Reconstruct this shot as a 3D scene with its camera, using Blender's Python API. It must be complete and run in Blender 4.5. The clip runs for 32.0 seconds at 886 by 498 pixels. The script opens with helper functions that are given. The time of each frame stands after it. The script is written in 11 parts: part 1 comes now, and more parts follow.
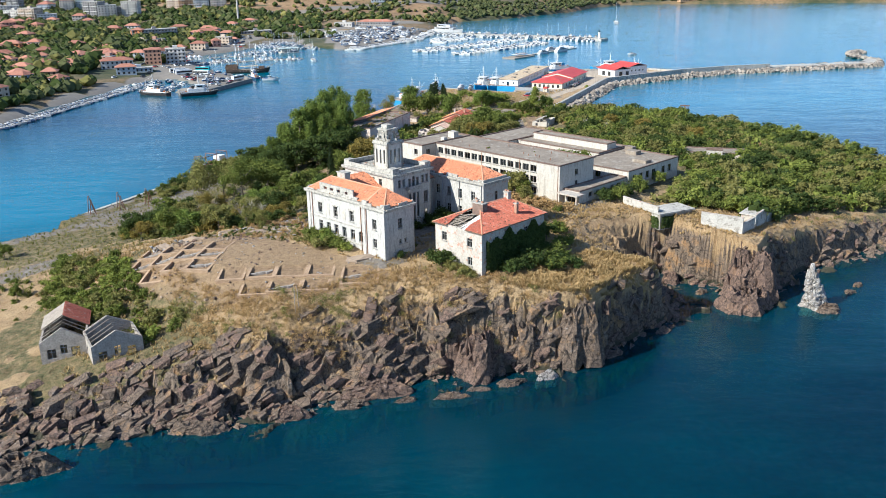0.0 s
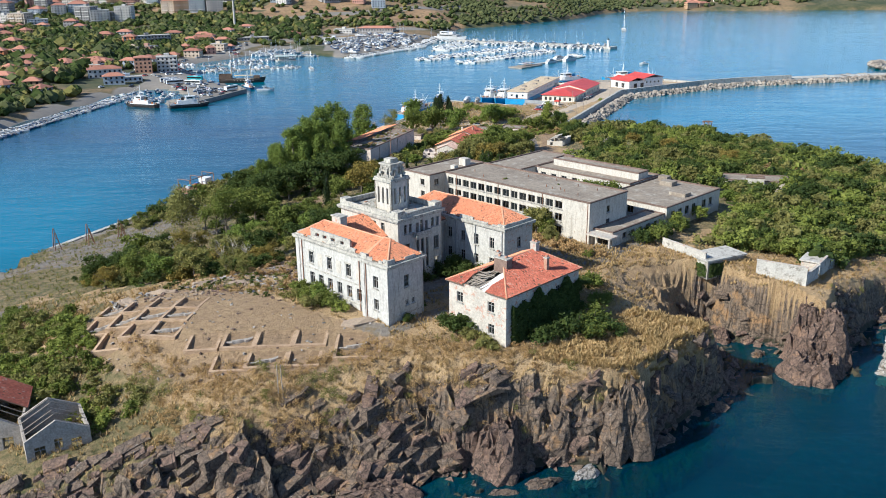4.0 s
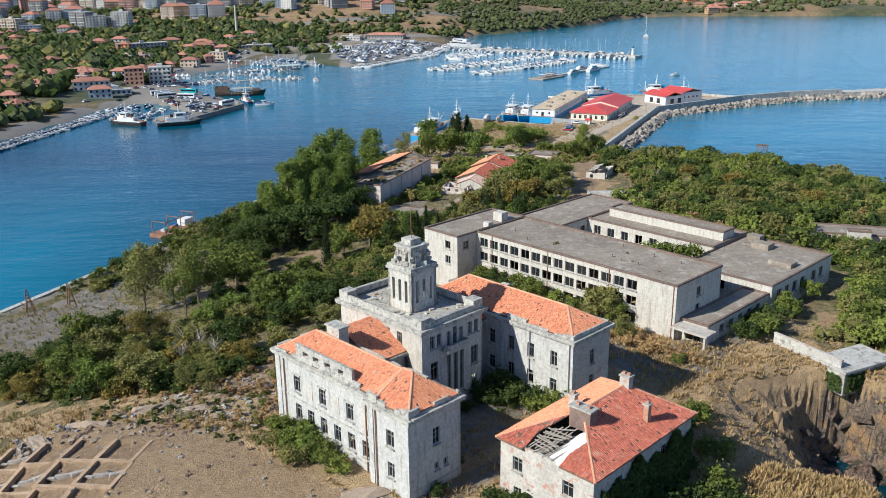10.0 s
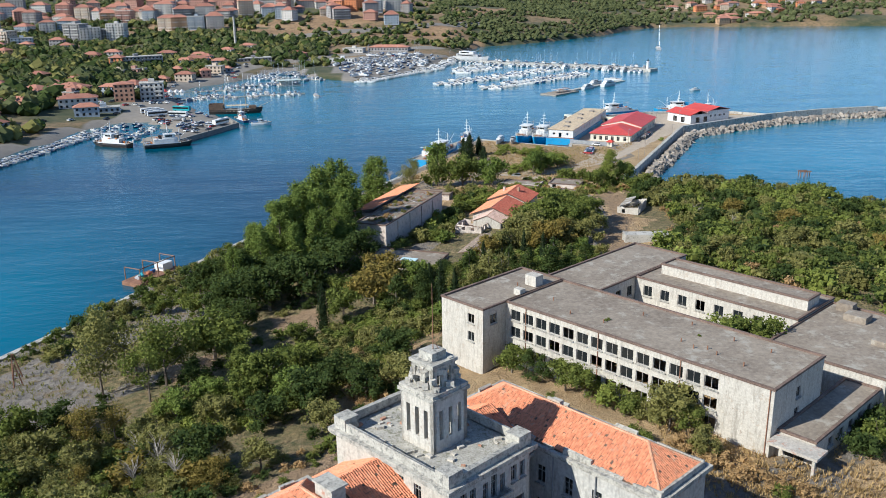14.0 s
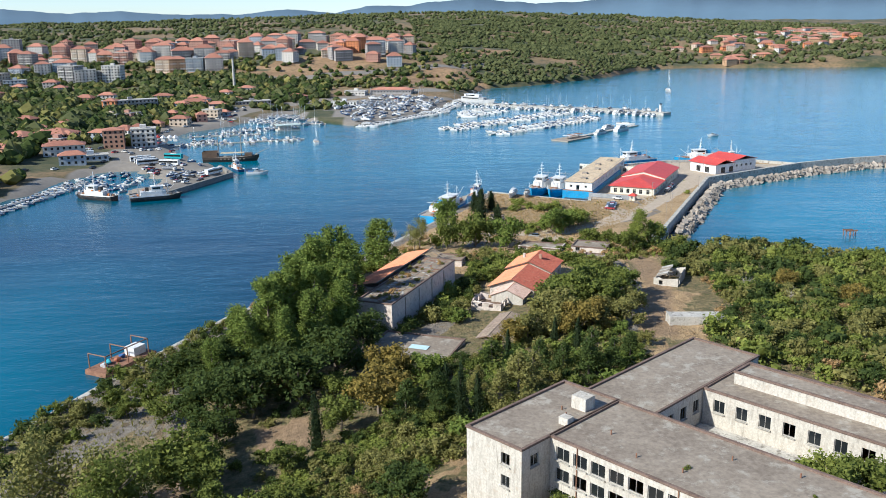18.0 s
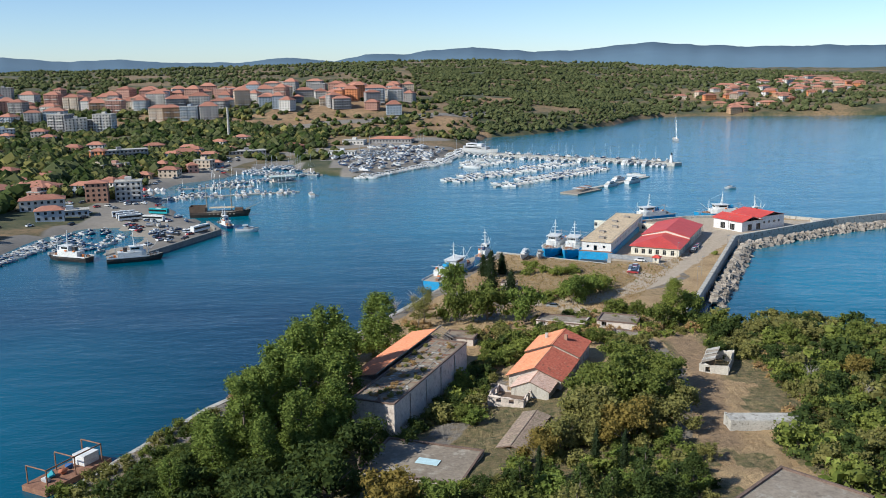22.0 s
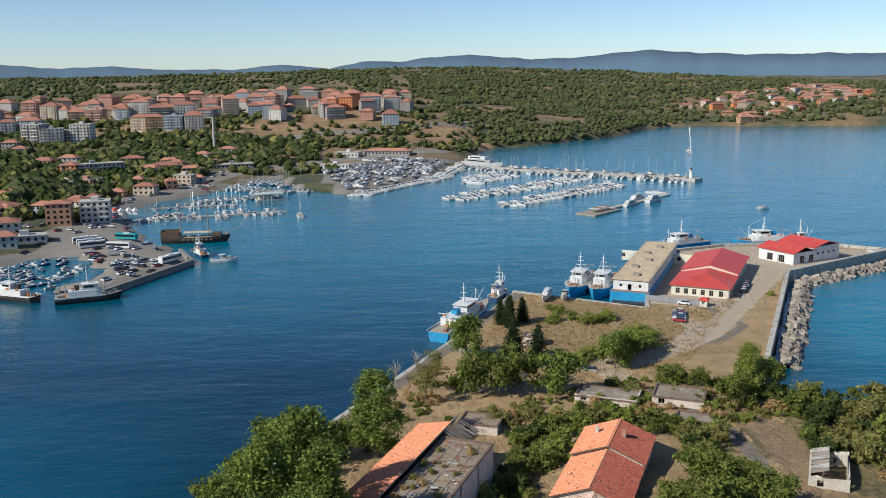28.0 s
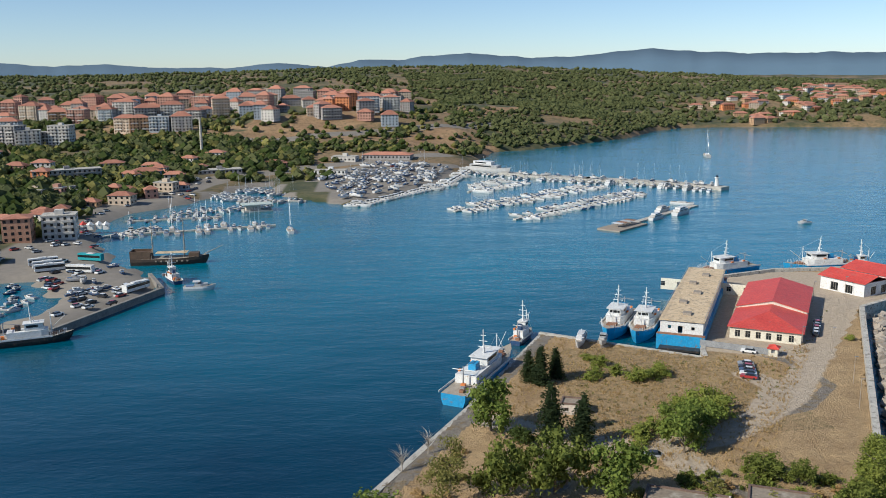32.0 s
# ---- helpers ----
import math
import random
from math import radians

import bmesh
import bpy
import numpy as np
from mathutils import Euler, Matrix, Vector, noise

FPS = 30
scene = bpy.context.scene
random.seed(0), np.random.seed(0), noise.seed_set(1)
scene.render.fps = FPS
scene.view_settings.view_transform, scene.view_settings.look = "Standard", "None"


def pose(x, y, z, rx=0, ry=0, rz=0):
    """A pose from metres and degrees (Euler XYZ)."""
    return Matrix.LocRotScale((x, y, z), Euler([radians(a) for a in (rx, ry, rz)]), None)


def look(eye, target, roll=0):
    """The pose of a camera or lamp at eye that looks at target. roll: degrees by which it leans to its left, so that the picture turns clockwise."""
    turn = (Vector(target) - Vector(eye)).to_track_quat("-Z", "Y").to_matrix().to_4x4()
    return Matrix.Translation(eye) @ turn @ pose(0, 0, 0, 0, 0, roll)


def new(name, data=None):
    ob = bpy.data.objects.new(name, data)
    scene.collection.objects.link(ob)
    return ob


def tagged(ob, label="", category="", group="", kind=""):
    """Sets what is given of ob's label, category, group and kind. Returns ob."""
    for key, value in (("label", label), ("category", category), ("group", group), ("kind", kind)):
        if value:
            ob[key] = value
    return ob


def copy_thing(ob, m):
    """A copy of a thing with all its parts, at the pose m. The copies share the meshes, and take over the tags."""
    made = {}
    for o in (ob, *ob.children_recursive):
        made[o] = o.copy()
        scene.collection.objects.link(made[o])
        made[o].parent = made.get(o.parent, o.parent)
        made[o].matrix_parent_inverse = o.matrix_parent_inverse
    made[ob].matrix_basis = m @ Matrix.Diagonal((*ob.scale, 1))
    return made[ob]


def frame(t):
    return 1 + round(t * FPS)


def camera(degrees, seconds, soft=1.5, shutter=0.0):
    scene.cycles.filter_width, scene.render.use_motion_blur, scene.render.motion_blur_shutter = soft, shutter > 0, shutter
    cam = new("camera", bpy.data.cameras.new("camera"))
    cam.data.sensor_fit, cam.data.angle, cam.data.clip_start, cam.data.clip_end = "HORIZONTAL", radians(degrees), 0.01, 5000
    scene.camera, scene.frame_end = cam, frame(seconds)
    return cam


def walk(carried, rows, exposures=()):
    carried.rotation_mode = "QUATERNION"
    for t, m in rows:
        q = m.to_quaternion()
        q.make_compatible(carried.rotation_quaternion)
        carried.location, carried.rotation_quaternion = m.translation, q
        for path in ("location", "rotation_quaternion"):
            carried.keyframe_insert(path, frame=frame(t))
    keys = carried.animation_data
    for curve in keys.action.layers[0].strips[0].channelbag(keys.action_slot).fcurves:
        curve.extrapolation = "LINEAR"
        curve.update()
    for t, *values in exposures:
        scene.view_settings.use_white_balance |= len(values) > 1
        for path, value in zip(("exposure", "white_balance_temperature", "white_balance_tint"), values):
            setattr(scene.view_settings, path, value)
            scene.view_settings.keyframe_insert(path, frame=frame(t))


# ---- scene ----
cam = camera(54.0, 32.0, soft=0.9)
PATH = [
    (0, (0.777, -2.332, 83.633), (0.924, -0.441, 83.0), -0.9),
    (0.5, (0.752, 1.067, 83.719), (0.9, 2.958, 83.086), -0.9),
    (1, (0.766, 5.016, 83.665), (0.914, 6.908, 83.034), -0.8),
    (1.5, (0.706, 9.065, 83.653), (0.854, 10.958, 83.023), -0.8),
    (2, (0.902, 13.461, 83.77), (1.049, 15.354, 83.141), -0.8),
    (2.5, (0.832, 18.169, 83.655), (0.98, 20.062, 83.027), -0.7),
    (3, (0.851, 22.831, 83.727), (0.999, 24.724, 83.1), -0.7),
    (3.5, (0.732, 27.697, 83.689), (0.881, 29.591, 83.064), -0.7),
    (5.5, (0.716, 47.158, 83.497), (0.859, 49.053, 82.875), -0.7),
    (6, (0.566, 51.722, 83.65), (0.708, 53.617, 83.027), -0.7),
    (6.5, (0.546, 56.321, 83.601), (0.685, 58.216, 82.978), -0.8),
    (7, (0.376, 60.7, 83.673), (0.514, 62.595, 83.051), -0.8),
    (7.5, (0.394, 65.541, 83.528), (0.531, 67.437, 82.906), -0.7),
    (8, (0.4, 70.199, 83.474), (0.534, 72.096, 82.853), -0.7),
    (8.5, (0.31, 74.933, 83.447), (0.444, 76.829, 82.827), -0.7),
    (9, (0.228, 79.599, 83.497), (0.362, 81.496, 82.879), -0.6),
    (9.5, (0.261, 84.531, 83.419), (0.392, 86.429, 82.802), -0.6),
    (10, (0.247, 89.868, 83.023), (0.378, 91.766, 82.408), -0.7),
    (10.5, (0.152, 94.567, 83.069), (0.282, 96.467, 82.456), -0.7),
    (11, (0.095, 99.206, 83.137), (0.225, 101.105, 82.524), -0.7),
    (11.5, (0.151, 104.079, 83.106), (0.279, 105.979, 82.493), -0.7),
    (12, (0.028, 108.949, 83.067), (0.155, 110.85, 82.456), -0.8),
    (12.5, (-0.063, 113.762, 83.125), (0.064, 115.662, 82.515), -0.8),
    (13, (-0.127, 118.568, 83.08), (0.0, 120.468, 82.47), -0.8),
    (13.5, (-0.208, 123.388, 82.941), (-0.081, 125.29, 82.335), -0.8),
    (14, (-0.347, 127.973, 83.028), (-0.222, 129.878, 82.433), -0.8),
    (14.5, (-0.346, 132.674, 83.084), (-0.222, 134.583, 82.501), -0.8),
    (16.5, (-0.801, 150.082, 83.815), (-0.677, 152.002, 83.269), -0.8),
    (17, (-0.947, 154.862, 83.84), (-0.823, 156.785, 83.304), -0.8),
    (17.5, (-1.145, 159.275, 83.724), (-1.02, 161.201, 83.2), -0.8),
    (18, (-1.282, 163.783, 83.821), (-1.157, 165.712, 83.309), -0.8),
    (18.5, (-1.521, 168.634, 83.777), (-1.393, 170.566, 83.278), -0.8),
    (19, (-1.593, 173.013, 83.813), (-1.465, 174.949, 83.326), -0.8),
    (19.5, (-1.635, 177.815, 83.592), (-1.507, 179.753, 83.118), -0.8),
    (20, (-1.781, 182.456, 83.754), (-1.651, 184.397, 83.292), -0.8),
    (20.5, (-1.847, 187.184, 83.676), (-1.716, 189.129, 83.226), -0.8),
    (21, (-1.859, 191.473, 83.589), (-1.728, 193.421, 83.153), -0.8),
    (21.5, (-1.759, 195.934, 83.482), (-1.628, 197.884, 83.059), -0.8),
    (22, (-1.799, 200.28, 83.439), (-1.667, 202.233, 83.029), -0.8),
    (22.5, (-1.997, 204.879, 83.223), (-1.863, 206.835, 82.826), -0.9),
    (23, (-1.9, 209.096, 83.47), (-1.767, 211.053, 83.08), -0.9),
    (23.5, (-1.913, 212.813, 83.696), (-1.78, 214.77, 83.306), -0.9),
    (24, (-1.834, 217.317, 83.716), (-1.702, 219.274, 83.326), -1.0),
    (24.5, (-1.981, 221.441, 83.87), (-1.847, 223.398, 83.478), -0.9),
    (25, (-2.064, 226.258, 83.913), (-1.929, 228.214, 83.52), -0.9),
    (25.5, (-1.987, 230.879, 83.979), (-1.851, 232.834, 83.584), -0.9),
    (27.5, (-2.485, 251.689, 83.225), (-2.342, 253.645, 82.832), -0.7),
    (28, (-2.123, 258.27, 83.461), (-1.98, 260.226, 83.067), -0.7),
    (28.5, (-2.387, 264.794, 83.367), (-2.243, 266.75, 82.973), -0.6),
    (29, (-2.334, 271.578, 83.467), (-2.189, 273.533, 83.073), -0.6),
    (29.5, (-2.238, 278.326, 83.502), (-2.092, 280.281, 83.108), -0.6),
    (30, (-2.428, 285.531, 83.609), (-2.281, 287.486, 83.214), -0.5),
    (30.5, (-2.515, 292.097, 83.203), (-2.367, 294.053, 82.81), -0.5),
    (31, (-2.502, 299.066, 83.505), (-2.355, 301.021, 83.11), -0.5),
    (31.5, (-2.627, 306.148, 83.707), (-2.479, 308.103, 83.31), -0.5),
    (32, (-2.659, 313.353, 83.641), (-2.511, 315.308, 83.244), -0.6),
]
walk(cam, [(t, look(e, g, r)) for t, e, g, r in PATH], exposures=[(0.0, 0.76, 5380, 8), (6.0, 0.52, 5380, 8), (13.0, 0.42, 5350, 8), (18.0, 0.58, 5400, 8), (20.0, 0.50, 5400, 8), (22.0, 0.26, 5450, 8), (24.0, 0.14, 5550, 8), (28.0, 0.10, 5650, 8), (32.0, 0.10, 5700, 8)])

# ---- light ----
SUN_FROM = Vector((-0.80, -0.36, 0.62)).normalized()
world = bpy.data.worlds.new("world")
scene.world = world
world.use_nodes = True
wn = world.node_tree.nodes
sky = wn.new("ShaderNodeTexSky")
sky.sky_type, sky.sun_disc = "NISHITA", False
sky.sun_elevation = math.asin(SUN_FROM.z)
sky.sun_rotation = math.atan2(SUN_FROM.x, SUN_FROM.y)
sky.air_density, sky.dust_density, sky.ozone_density = 0.75, 0.2, 1.4
world.node_tree.links.new(sky.outputs[0], wn["Background"].inputs[0])
wn["Background"].inputs[1].default_value = 0.1
sun = new("sun", bpy.data.lights.new("sun", "SUN"))
sun.data.energy, sun.data.angle, sun.data.color = 5.0, radians(0.6), (1.0, 0.875, 0.68)
sun.matrix_world = look(SUN_FROM * 100, (0, 0, 0))

# ---- materials ----
def nodes_of(name):
    m = bpy.data.materials.new(name)
    m.use_nodes = True
    return m, m.node_tree.nodes, m.node_tree.links, m.node_tree.nodes["Principled BSDF"]


def noise_node(n, l, vec, scale, detail=4.0, rough=0.6):
    t = n.new("ShaderNodeTexNoise")
    t.inputs["Scale"].default_value, t.inputs["Detail"].default_value, t.inputs["Roughness"].default_value = scale, detail, rough
    l.new(vec, t.inputs["Vector"])
    return t.outputs["Fac"]


def ramp(n, l, fac, a, b, ca=(0, 0, 0), cb=(1, 1, 1)):
    r = n.new("ShaderNodeValToRGB")
    e = r.color_ramp.elements
    e[0].position, e[0].color, e[1].position, e[1].color = a, (*ca, 1), b, (*cb, 1)
    l.new(fac, r.inputs[0])
    return r.outputs[0]


def mix(n, l, fac, a, b, mode="MIX"):
    x = n.new("ShaderNodeMix")
    x.data_type, x.blend_type = "RGBA", mode
    for sock, v in ((x.inputs[0], fac), (x.inputs[6], a), (x.inputs[7], b)):
        if isinstance(v, (int, float)):
            sock.default_value = v
        elif isinstance(v, tuple):
            sock.default_value = (*v, 1)
        else:
            l.new(v, sock)
    return x.outputs[2]


def bump_of(n, l, height, strength, dist, bsdf):
    b = n.new("ShaderNodeBump")
    b.inputs["Strength"].default_value, b.inputs["Distance"].default_value = strength, dist
    l.new(height, b.inputs["Height"])
    l.new(b.outputs[0], bsdf.inputs["Normal"])


def mat(name, c1, c2, scale=0.6, fine=5.0, rough=0.85, metal=0.0, bump=0.3, dist=0.05, stain=None, amount=0.5, spread=0.12, rand=0.0, island=0.0, streak=False):
    """A worn surface: two tones at two sizes, stains with a shape of their own, fine relief."""
    m, n, l, p = nodes_of(name)
    pos = n.new("ShaderNodeNewGeometry").outputs["Position"]
    big, small = noise_node(n, l, pos, scale, 6, 0.65), noise_node(n, l, pos, fine, 4, 0.6)
    col = mix(n, l, ramp(n, l, big, 0.5 - spread, 0.5 + spread), c1, c2)
    col = mix(n, l, 0.5, col, mix(n, l, ramp(n, l, small, 0.3, 0.7), tuple(0.72 * v for v in c1), tuple(min(1.0, 1.15 * v) for v in c2)))
    if streak:
        run = n.new("ShaderNodeMapping")
        run.inputs["Scale"].default_value = (1.0, 1.0, 0.16)
        l.new(pos, run.inputs[0])
        col = mix(n, l, ramp(n, l, noise_node(n, l, run.outputs[0], 1.7, 7, 0.75), 0.50, 0.68, (0, 0, 0), (0.75, 0.75, 0.75)), col, tuple(0.52 * v for v in c1))
        col = mix(n, l, ramp(n, l, noise_node(n, l, pos, 0.85, 8, 0.8), 0.60, 0.66, (0, 0, 0), (0.8, 0.8, 0.8)), col, (0.30, 0.235, 0.18))
    if stain:
        col = mix(n, l, ramp(n, l, noise_node(n, l, pos, scale * 1.9 + 0.13, 8, 0.7), 0.62 - 0.24 * amount, 0.70 - 0.2 * amount), col, stain)
    if rand:
        info = n.new("ShaderNodeObjectInfo").outputs["Random"]
        col = mix(n, l, rand, col, ramp(n, l, info, 0.0, 1.0, tuple(0.45 * v for v in c1), tuple(min(1.0, 1.7 * v) for v in c2)))
    if island:
        each = n.new("ShaderNodeNewGeometry").outputs["Random Per Island"]
        col = mix(n, l, island, col, ramp(n, l, each, 0.0, 1.0, tuple(0.4 * v for v in c1), tuple(min(1.0, 1.5 * v) for v in c2)))
    l.new(col, p.inputs["Base Color"])
    p.inputs["Roughness"].default_value, p.inputs["Metallic"].default_value = rough, metal
    if bump:
        bump_of(n, l, small, bump, dist, p)
    return m


def leaf_mat(name, dark, light, autumn=None, share=0.3):
    m, n, l, p = nodes_of(name)
    geo = n.new("ShaderNodeNewGeometry")
    col = mix(n, l, geo.outputs["Random Per Island"], dark, light)
    patch = noise_node(n, l, geo.outputs["Position"], 0.13, 3, 0.6)
    col = mix(n, l, ramp(n, l, patch, 0.35, 0.65, (0.0, 0.0, 0.0), (0.45, 0.45, 0.45)), col, tuple(1.1 * v for v in light))
    if autumn:
        col = mix(n, l, ramp(n, l, noise_node(n, l, geo.outputs["Position"], 0.09, 2, 0.5), 0.62 - 0.15 * share, 0.72), col, autumn)
    l.new(col, p.inputs["Base Color"])
    p.inputs["Roughness"].default_value = 0.8
    p.inputs["Specular IOR Level"].default_value = 0.08
    thin = n.new("ShaderNodeBsdfTranslucent")
    l.new(mix(n, l, 0.35, col, (0.30, 0.34, 0.05)), thin.inputs[0])
    both = n.new("ShaderNodeMixShader")
    both.inputs[0].default_value = 0.28
    l.new(p.outputs[0], both.inputs[1]), l.new(thin.outputs[0], both.inputs[2])
    l.new(both.outputs[0], n["Material Output"].inputs[0])
    return m


PLASTER = mat("plaster", (0.365, 0.33, 0.28), (0.53, 0.50, 0.44), 0.5, 2.6, 0.9, bump=0.35, stain=(0.36, 0.33, 0.28), amount=0.25, spread=0.24, streak=True)
PLASTER_BLUE = mat("plaster_pale_blue", (0.385, 0.37, 0.34), (0.56, 0.54, 0.49), 0.5, 2.2, 0.9, bump=0.35, stain=(0.40, 0.37, 0.32), amount=0.25, spread=0.24, streak=True)
RUBBLE_STONE = mat("rubble_stone", (0.23, 0.20, 0.17), (0.44, 0.39, 0.33), 1.2, 3.5, 0.95, bump=0.8, dist=0.1, stain=(0.42, 0.38, 0.33), amount=0.25)
PLASTER_GREY = mat("plaster_grey", (0.36, 0.325, 0.275), (0.56, 0.51, 0.435), 0.4, 2.8, 0.92, bump=0.4, stain=(0.42, 0.22, 0.15), amount=0.3)
PLASTER_WHITE = mat("plaster_white", (0.43, 0.385, 0.32), (0.58, 0.545, 0.475), 0.45, 3.2, 0.9, bump=0.3, stain=(0.42, 0.36, 0.29), amount=0.25, spread=0.24, streak=True)
STONE_TRIM = mat("stone_trim", (0.30, 0.28, 0.24), (0.52, 0.49, 0.42), 0.7, 4.0, 0.92, bump=0.5, stain=(0.20, 0.19, 0.17), amount=0.45)
ROOF_FELT = mat("roof_felt", (0.185, 0.148, 0.112), (0.32, 0.268, 0.205), 0.13, 1.4, 0.95, bump=0.3, stain=(0.36, 0.325, 0.265), amount=0.35)
RUBBLE_ROOF = mat("roof_debris", (0.28, 0.26, 0.22), (0.52, 0.49, 0.42), 0.8, 4.5, 0.95, bump=0.8, dist=0.15, stain=(0.2, 0.19, 0.13), amount=0.4)
CONCRETE = mat("concrete", (0.36, 0.34, 0.30), (0.55, 0.52, 0.46), 0.3, 3.0, 0.9, bump=0.3, stain=(0.22, 0.2, 0.17), amount=0.4)
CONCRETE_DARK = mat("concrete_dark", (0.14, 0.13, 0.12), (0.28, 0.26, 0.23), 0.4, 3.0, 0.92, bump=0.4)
BRICK = mat("brick_core", (0.34, 0.16, 0.10), (0.5, 0.3, 0.2), 0.8, 5.0, 0.9, bump=0.5)
OLD_WOOD = mat("weathered_wood", (0.20, 0.16, 0.12), (0.38, 0.33, 0.27), 1.2, 6.0, 0.9, bump=0.4)
DARK_FRAME = mat("window_frame_wood", (0.20, 0.185, 0.165), (0.40, 0.38, 0.35), 1.5, 6.0, 0.8, bump=0.2)
WHITE_PAINT = mat("white_paint", (0.60, 0.60, 0.58), (0.76, 0.76, 0.74), 0.5, 3.0, 0.5, bump=0.05, stain=(0.45, 0.38, 0.3), amount=0.2)
HULL_WHITE = mat("hull_white", (0.42, 0.42, 0.41), (0.62, 0.61, 0.59), 0.4, 2.0, 0.4, bump=0.02, rand=0.35)
HULL_BLUE = mat("hull_blue", (0.02, 0.22, 0.46), (0.04, 0.33, 0.60), 0.4, 2.5, 0.45, bump=0.05, stain=(0.22, 0.14, 0.09), amount=0.24)
HULL_NAVY = mat("hull_navy", (0.015, 0.045, 0.12), (0.03, 0.08, 0.18), 0.4, 2.5, 0.5, bump=0.05, stain=(0.2, 0.11, 0.06), amount=0.28)
HULL_BLACK = mat("hull_black", (0.012, 0.012, 0.014), (0.04, 0.038, 0.036), 0.4, 2.5, 0.5, bump=0.05, stain=(0.18, 0.1, 0.06), amount=0.25)
RUST = mat("rusty_steel", (0.16, 0.07, 0.04), (0.32, 0.17, 0.10), 0.8, 5.0, 0.85, bump=0.4)
STEEL = mat("grey_steel", (0.25, 0.26, 0.27), (0.42, 0.43, 0.44), 0.8, 4.0, 0.5, metal=0.4, bump=0.1)
RED_SHEET = mat("red_sheet_roof", (0.48, 0.050, 0.038), (0.62, 0.088, 0.062), 0.2, 1.6, 0.5, bump=0.1, stain=(0.45, 0.12, 0.10), amount=0.2)
YELLOW_SAND = mat("tan_deck", (0.50, 0.37, 0.22), (0.68, 0.54, 0.36), 0.3, 2.5, 0.9, bump=0.2, stain=(0.3, 0.24, 0.17), amount=0.4)
def rock_mat(name, c1, c2, ochre, pale, paleness):
    """Jointed rock: dark cracks between blocks, ochre and pale weathering patches, rough relief."""
    m, n, l, p = nodes_of(name)
    pos = n.new("ShaderNodeNewGeometry").outputs["Position"]
    mp = n.new("ShaderNodeMapping")
    mp.inputs["Rotation"].default_value, mp.inputs["Scale"].default_value = (0.25, 0.2, 0.5), (1.0, 1.0, 0.55)
    l.new(pos, mp.inputs[0])
    warp = n.new("ShaderNodeTexNoise")
    warp.inputs["Scale"].default_value, warp.inputs["Detail"].default_value = 0.5, 3
    l.new(pos, warp.inputs["Vector"])
    add = n.new("ShaderNodeVectorMath")
    add.operation = "MULTIPLY_ADD"
    add.inputs[1].default_value = (2.2, 2.2, 2.2)
    l.new(warp.outputs["Color"], add.inputs[0]), l.new(mp.outputs[0], add.inputs[2])
    crack = []
    for scale in (0.42, 1.1):
        v = n.new("ShaderNodeTexVoronoi")
        v.feature = "DISTANCE_TO_EDGE"
        v.inputs["Scale"].default_value = scale
        l.new(add.outputs[0], v.inputs["Vector"])
        crack.append(v.outputs["Distance"])
    n1, n2 = noise_node(n, l, pos, 0.35, 6, 0.7), noise_node(n, l, pos, 1.8, 6, 0.7)
    col = mix(n, l, ramp(n, l, n2, 0.3, 0.72), c1, c2)
    col = mix(n, l, ramp(n, l, n1, 0.55, 0.66, (0, 0, 0), (0.75, 0.75, 0.75)), col, ochre)
    col = mix(n, l, ramp(n, l, noise_node(n, l, pos, 0.8, 7, 0.75), 0.66 - 0.2 * paleness, 0.76 - 0.2 * paleness, (0, 0, 0), (0.8, 0.8, 0.8)), col, pale)
    col = mix(n, l, ramp(n, l, crack[0], 0.0, 0.05, (0.8, 0.8, 0.8), (0, 0, 0)), col, (0.018, 0.015, 0.013))
    col = mix(n, l, ramp(n, l, crack[1], 0.0, 0.05, (0.5, 0.5, 0.5), (0, 0, 0)), col, (0.03, 0.025, 0.02))
    l.new(col, p.inputs["Base Color"])
    p.inputs["Roughness"].default_value = 0.93
    dip = n.new("ShaderNodeMapping")
    dip.inputs["Rotation"].default_value, dip.inputs["Scale"].default_value = (0.45, 0.3, 0.4), (0.35, 0.35, 2.2)
    l.new(pos, dip.inputs[0])
    bump_of(n, l, noise_node(n, l, dip.outputs[0], 0.9, 8, 0.75), 1.0, 0.7, p)
    return m


ROCK = rock_mat("rock", (0.056, 0.040, 0.030), (0.285, 0.208, 0.148), (0.36, 0.21, 0.095), (0.52, 0.46, 0.40), 0.3)
ROCK_PALE = rock_mat("rock_pale", (0.24, 0.21, 0.18), (0.50, 0.46, 0.41), (0.34, 0.25, 0.15), (0.62, 0.60, 0.57), 0.7)
ROCK_RED = rock_mat("rock_reddish", (0.060, 0.040, 0.031), (0.295, 0.193, 0.14), (0.36, 0.22, 0.13), (0.50, 0.41, 0.35), 0.25)
DIRT_PILE = mat("heap_soil", (0.24, 0.18, 0.13), (0.36, 0.28, 0.2), 0.5, 3.0, 0.95, bump=0.5)
BARK = mat("bark", (0.11, 0.085, 0.06), (0.2, 0.165, 0.125), 1.0, 6.0, 0.95, bump=0.5)
BARE_TWIG = mat("bare_branches", (0.28, 0.24, 0.2), (0.42, 0.38, 0.32), 1.0, 6.0, 0.95, bump=0.2)
TILE_ORANGE = mat("clay_tiles_orange", (0.62, 0.21, 0.10), (0.74, 0.30, 0.155), 0.5, 2.0, 0.85, bump=0.2, stain=(0.50, 0.33, 0.22), amount=0.22, island=0.24)
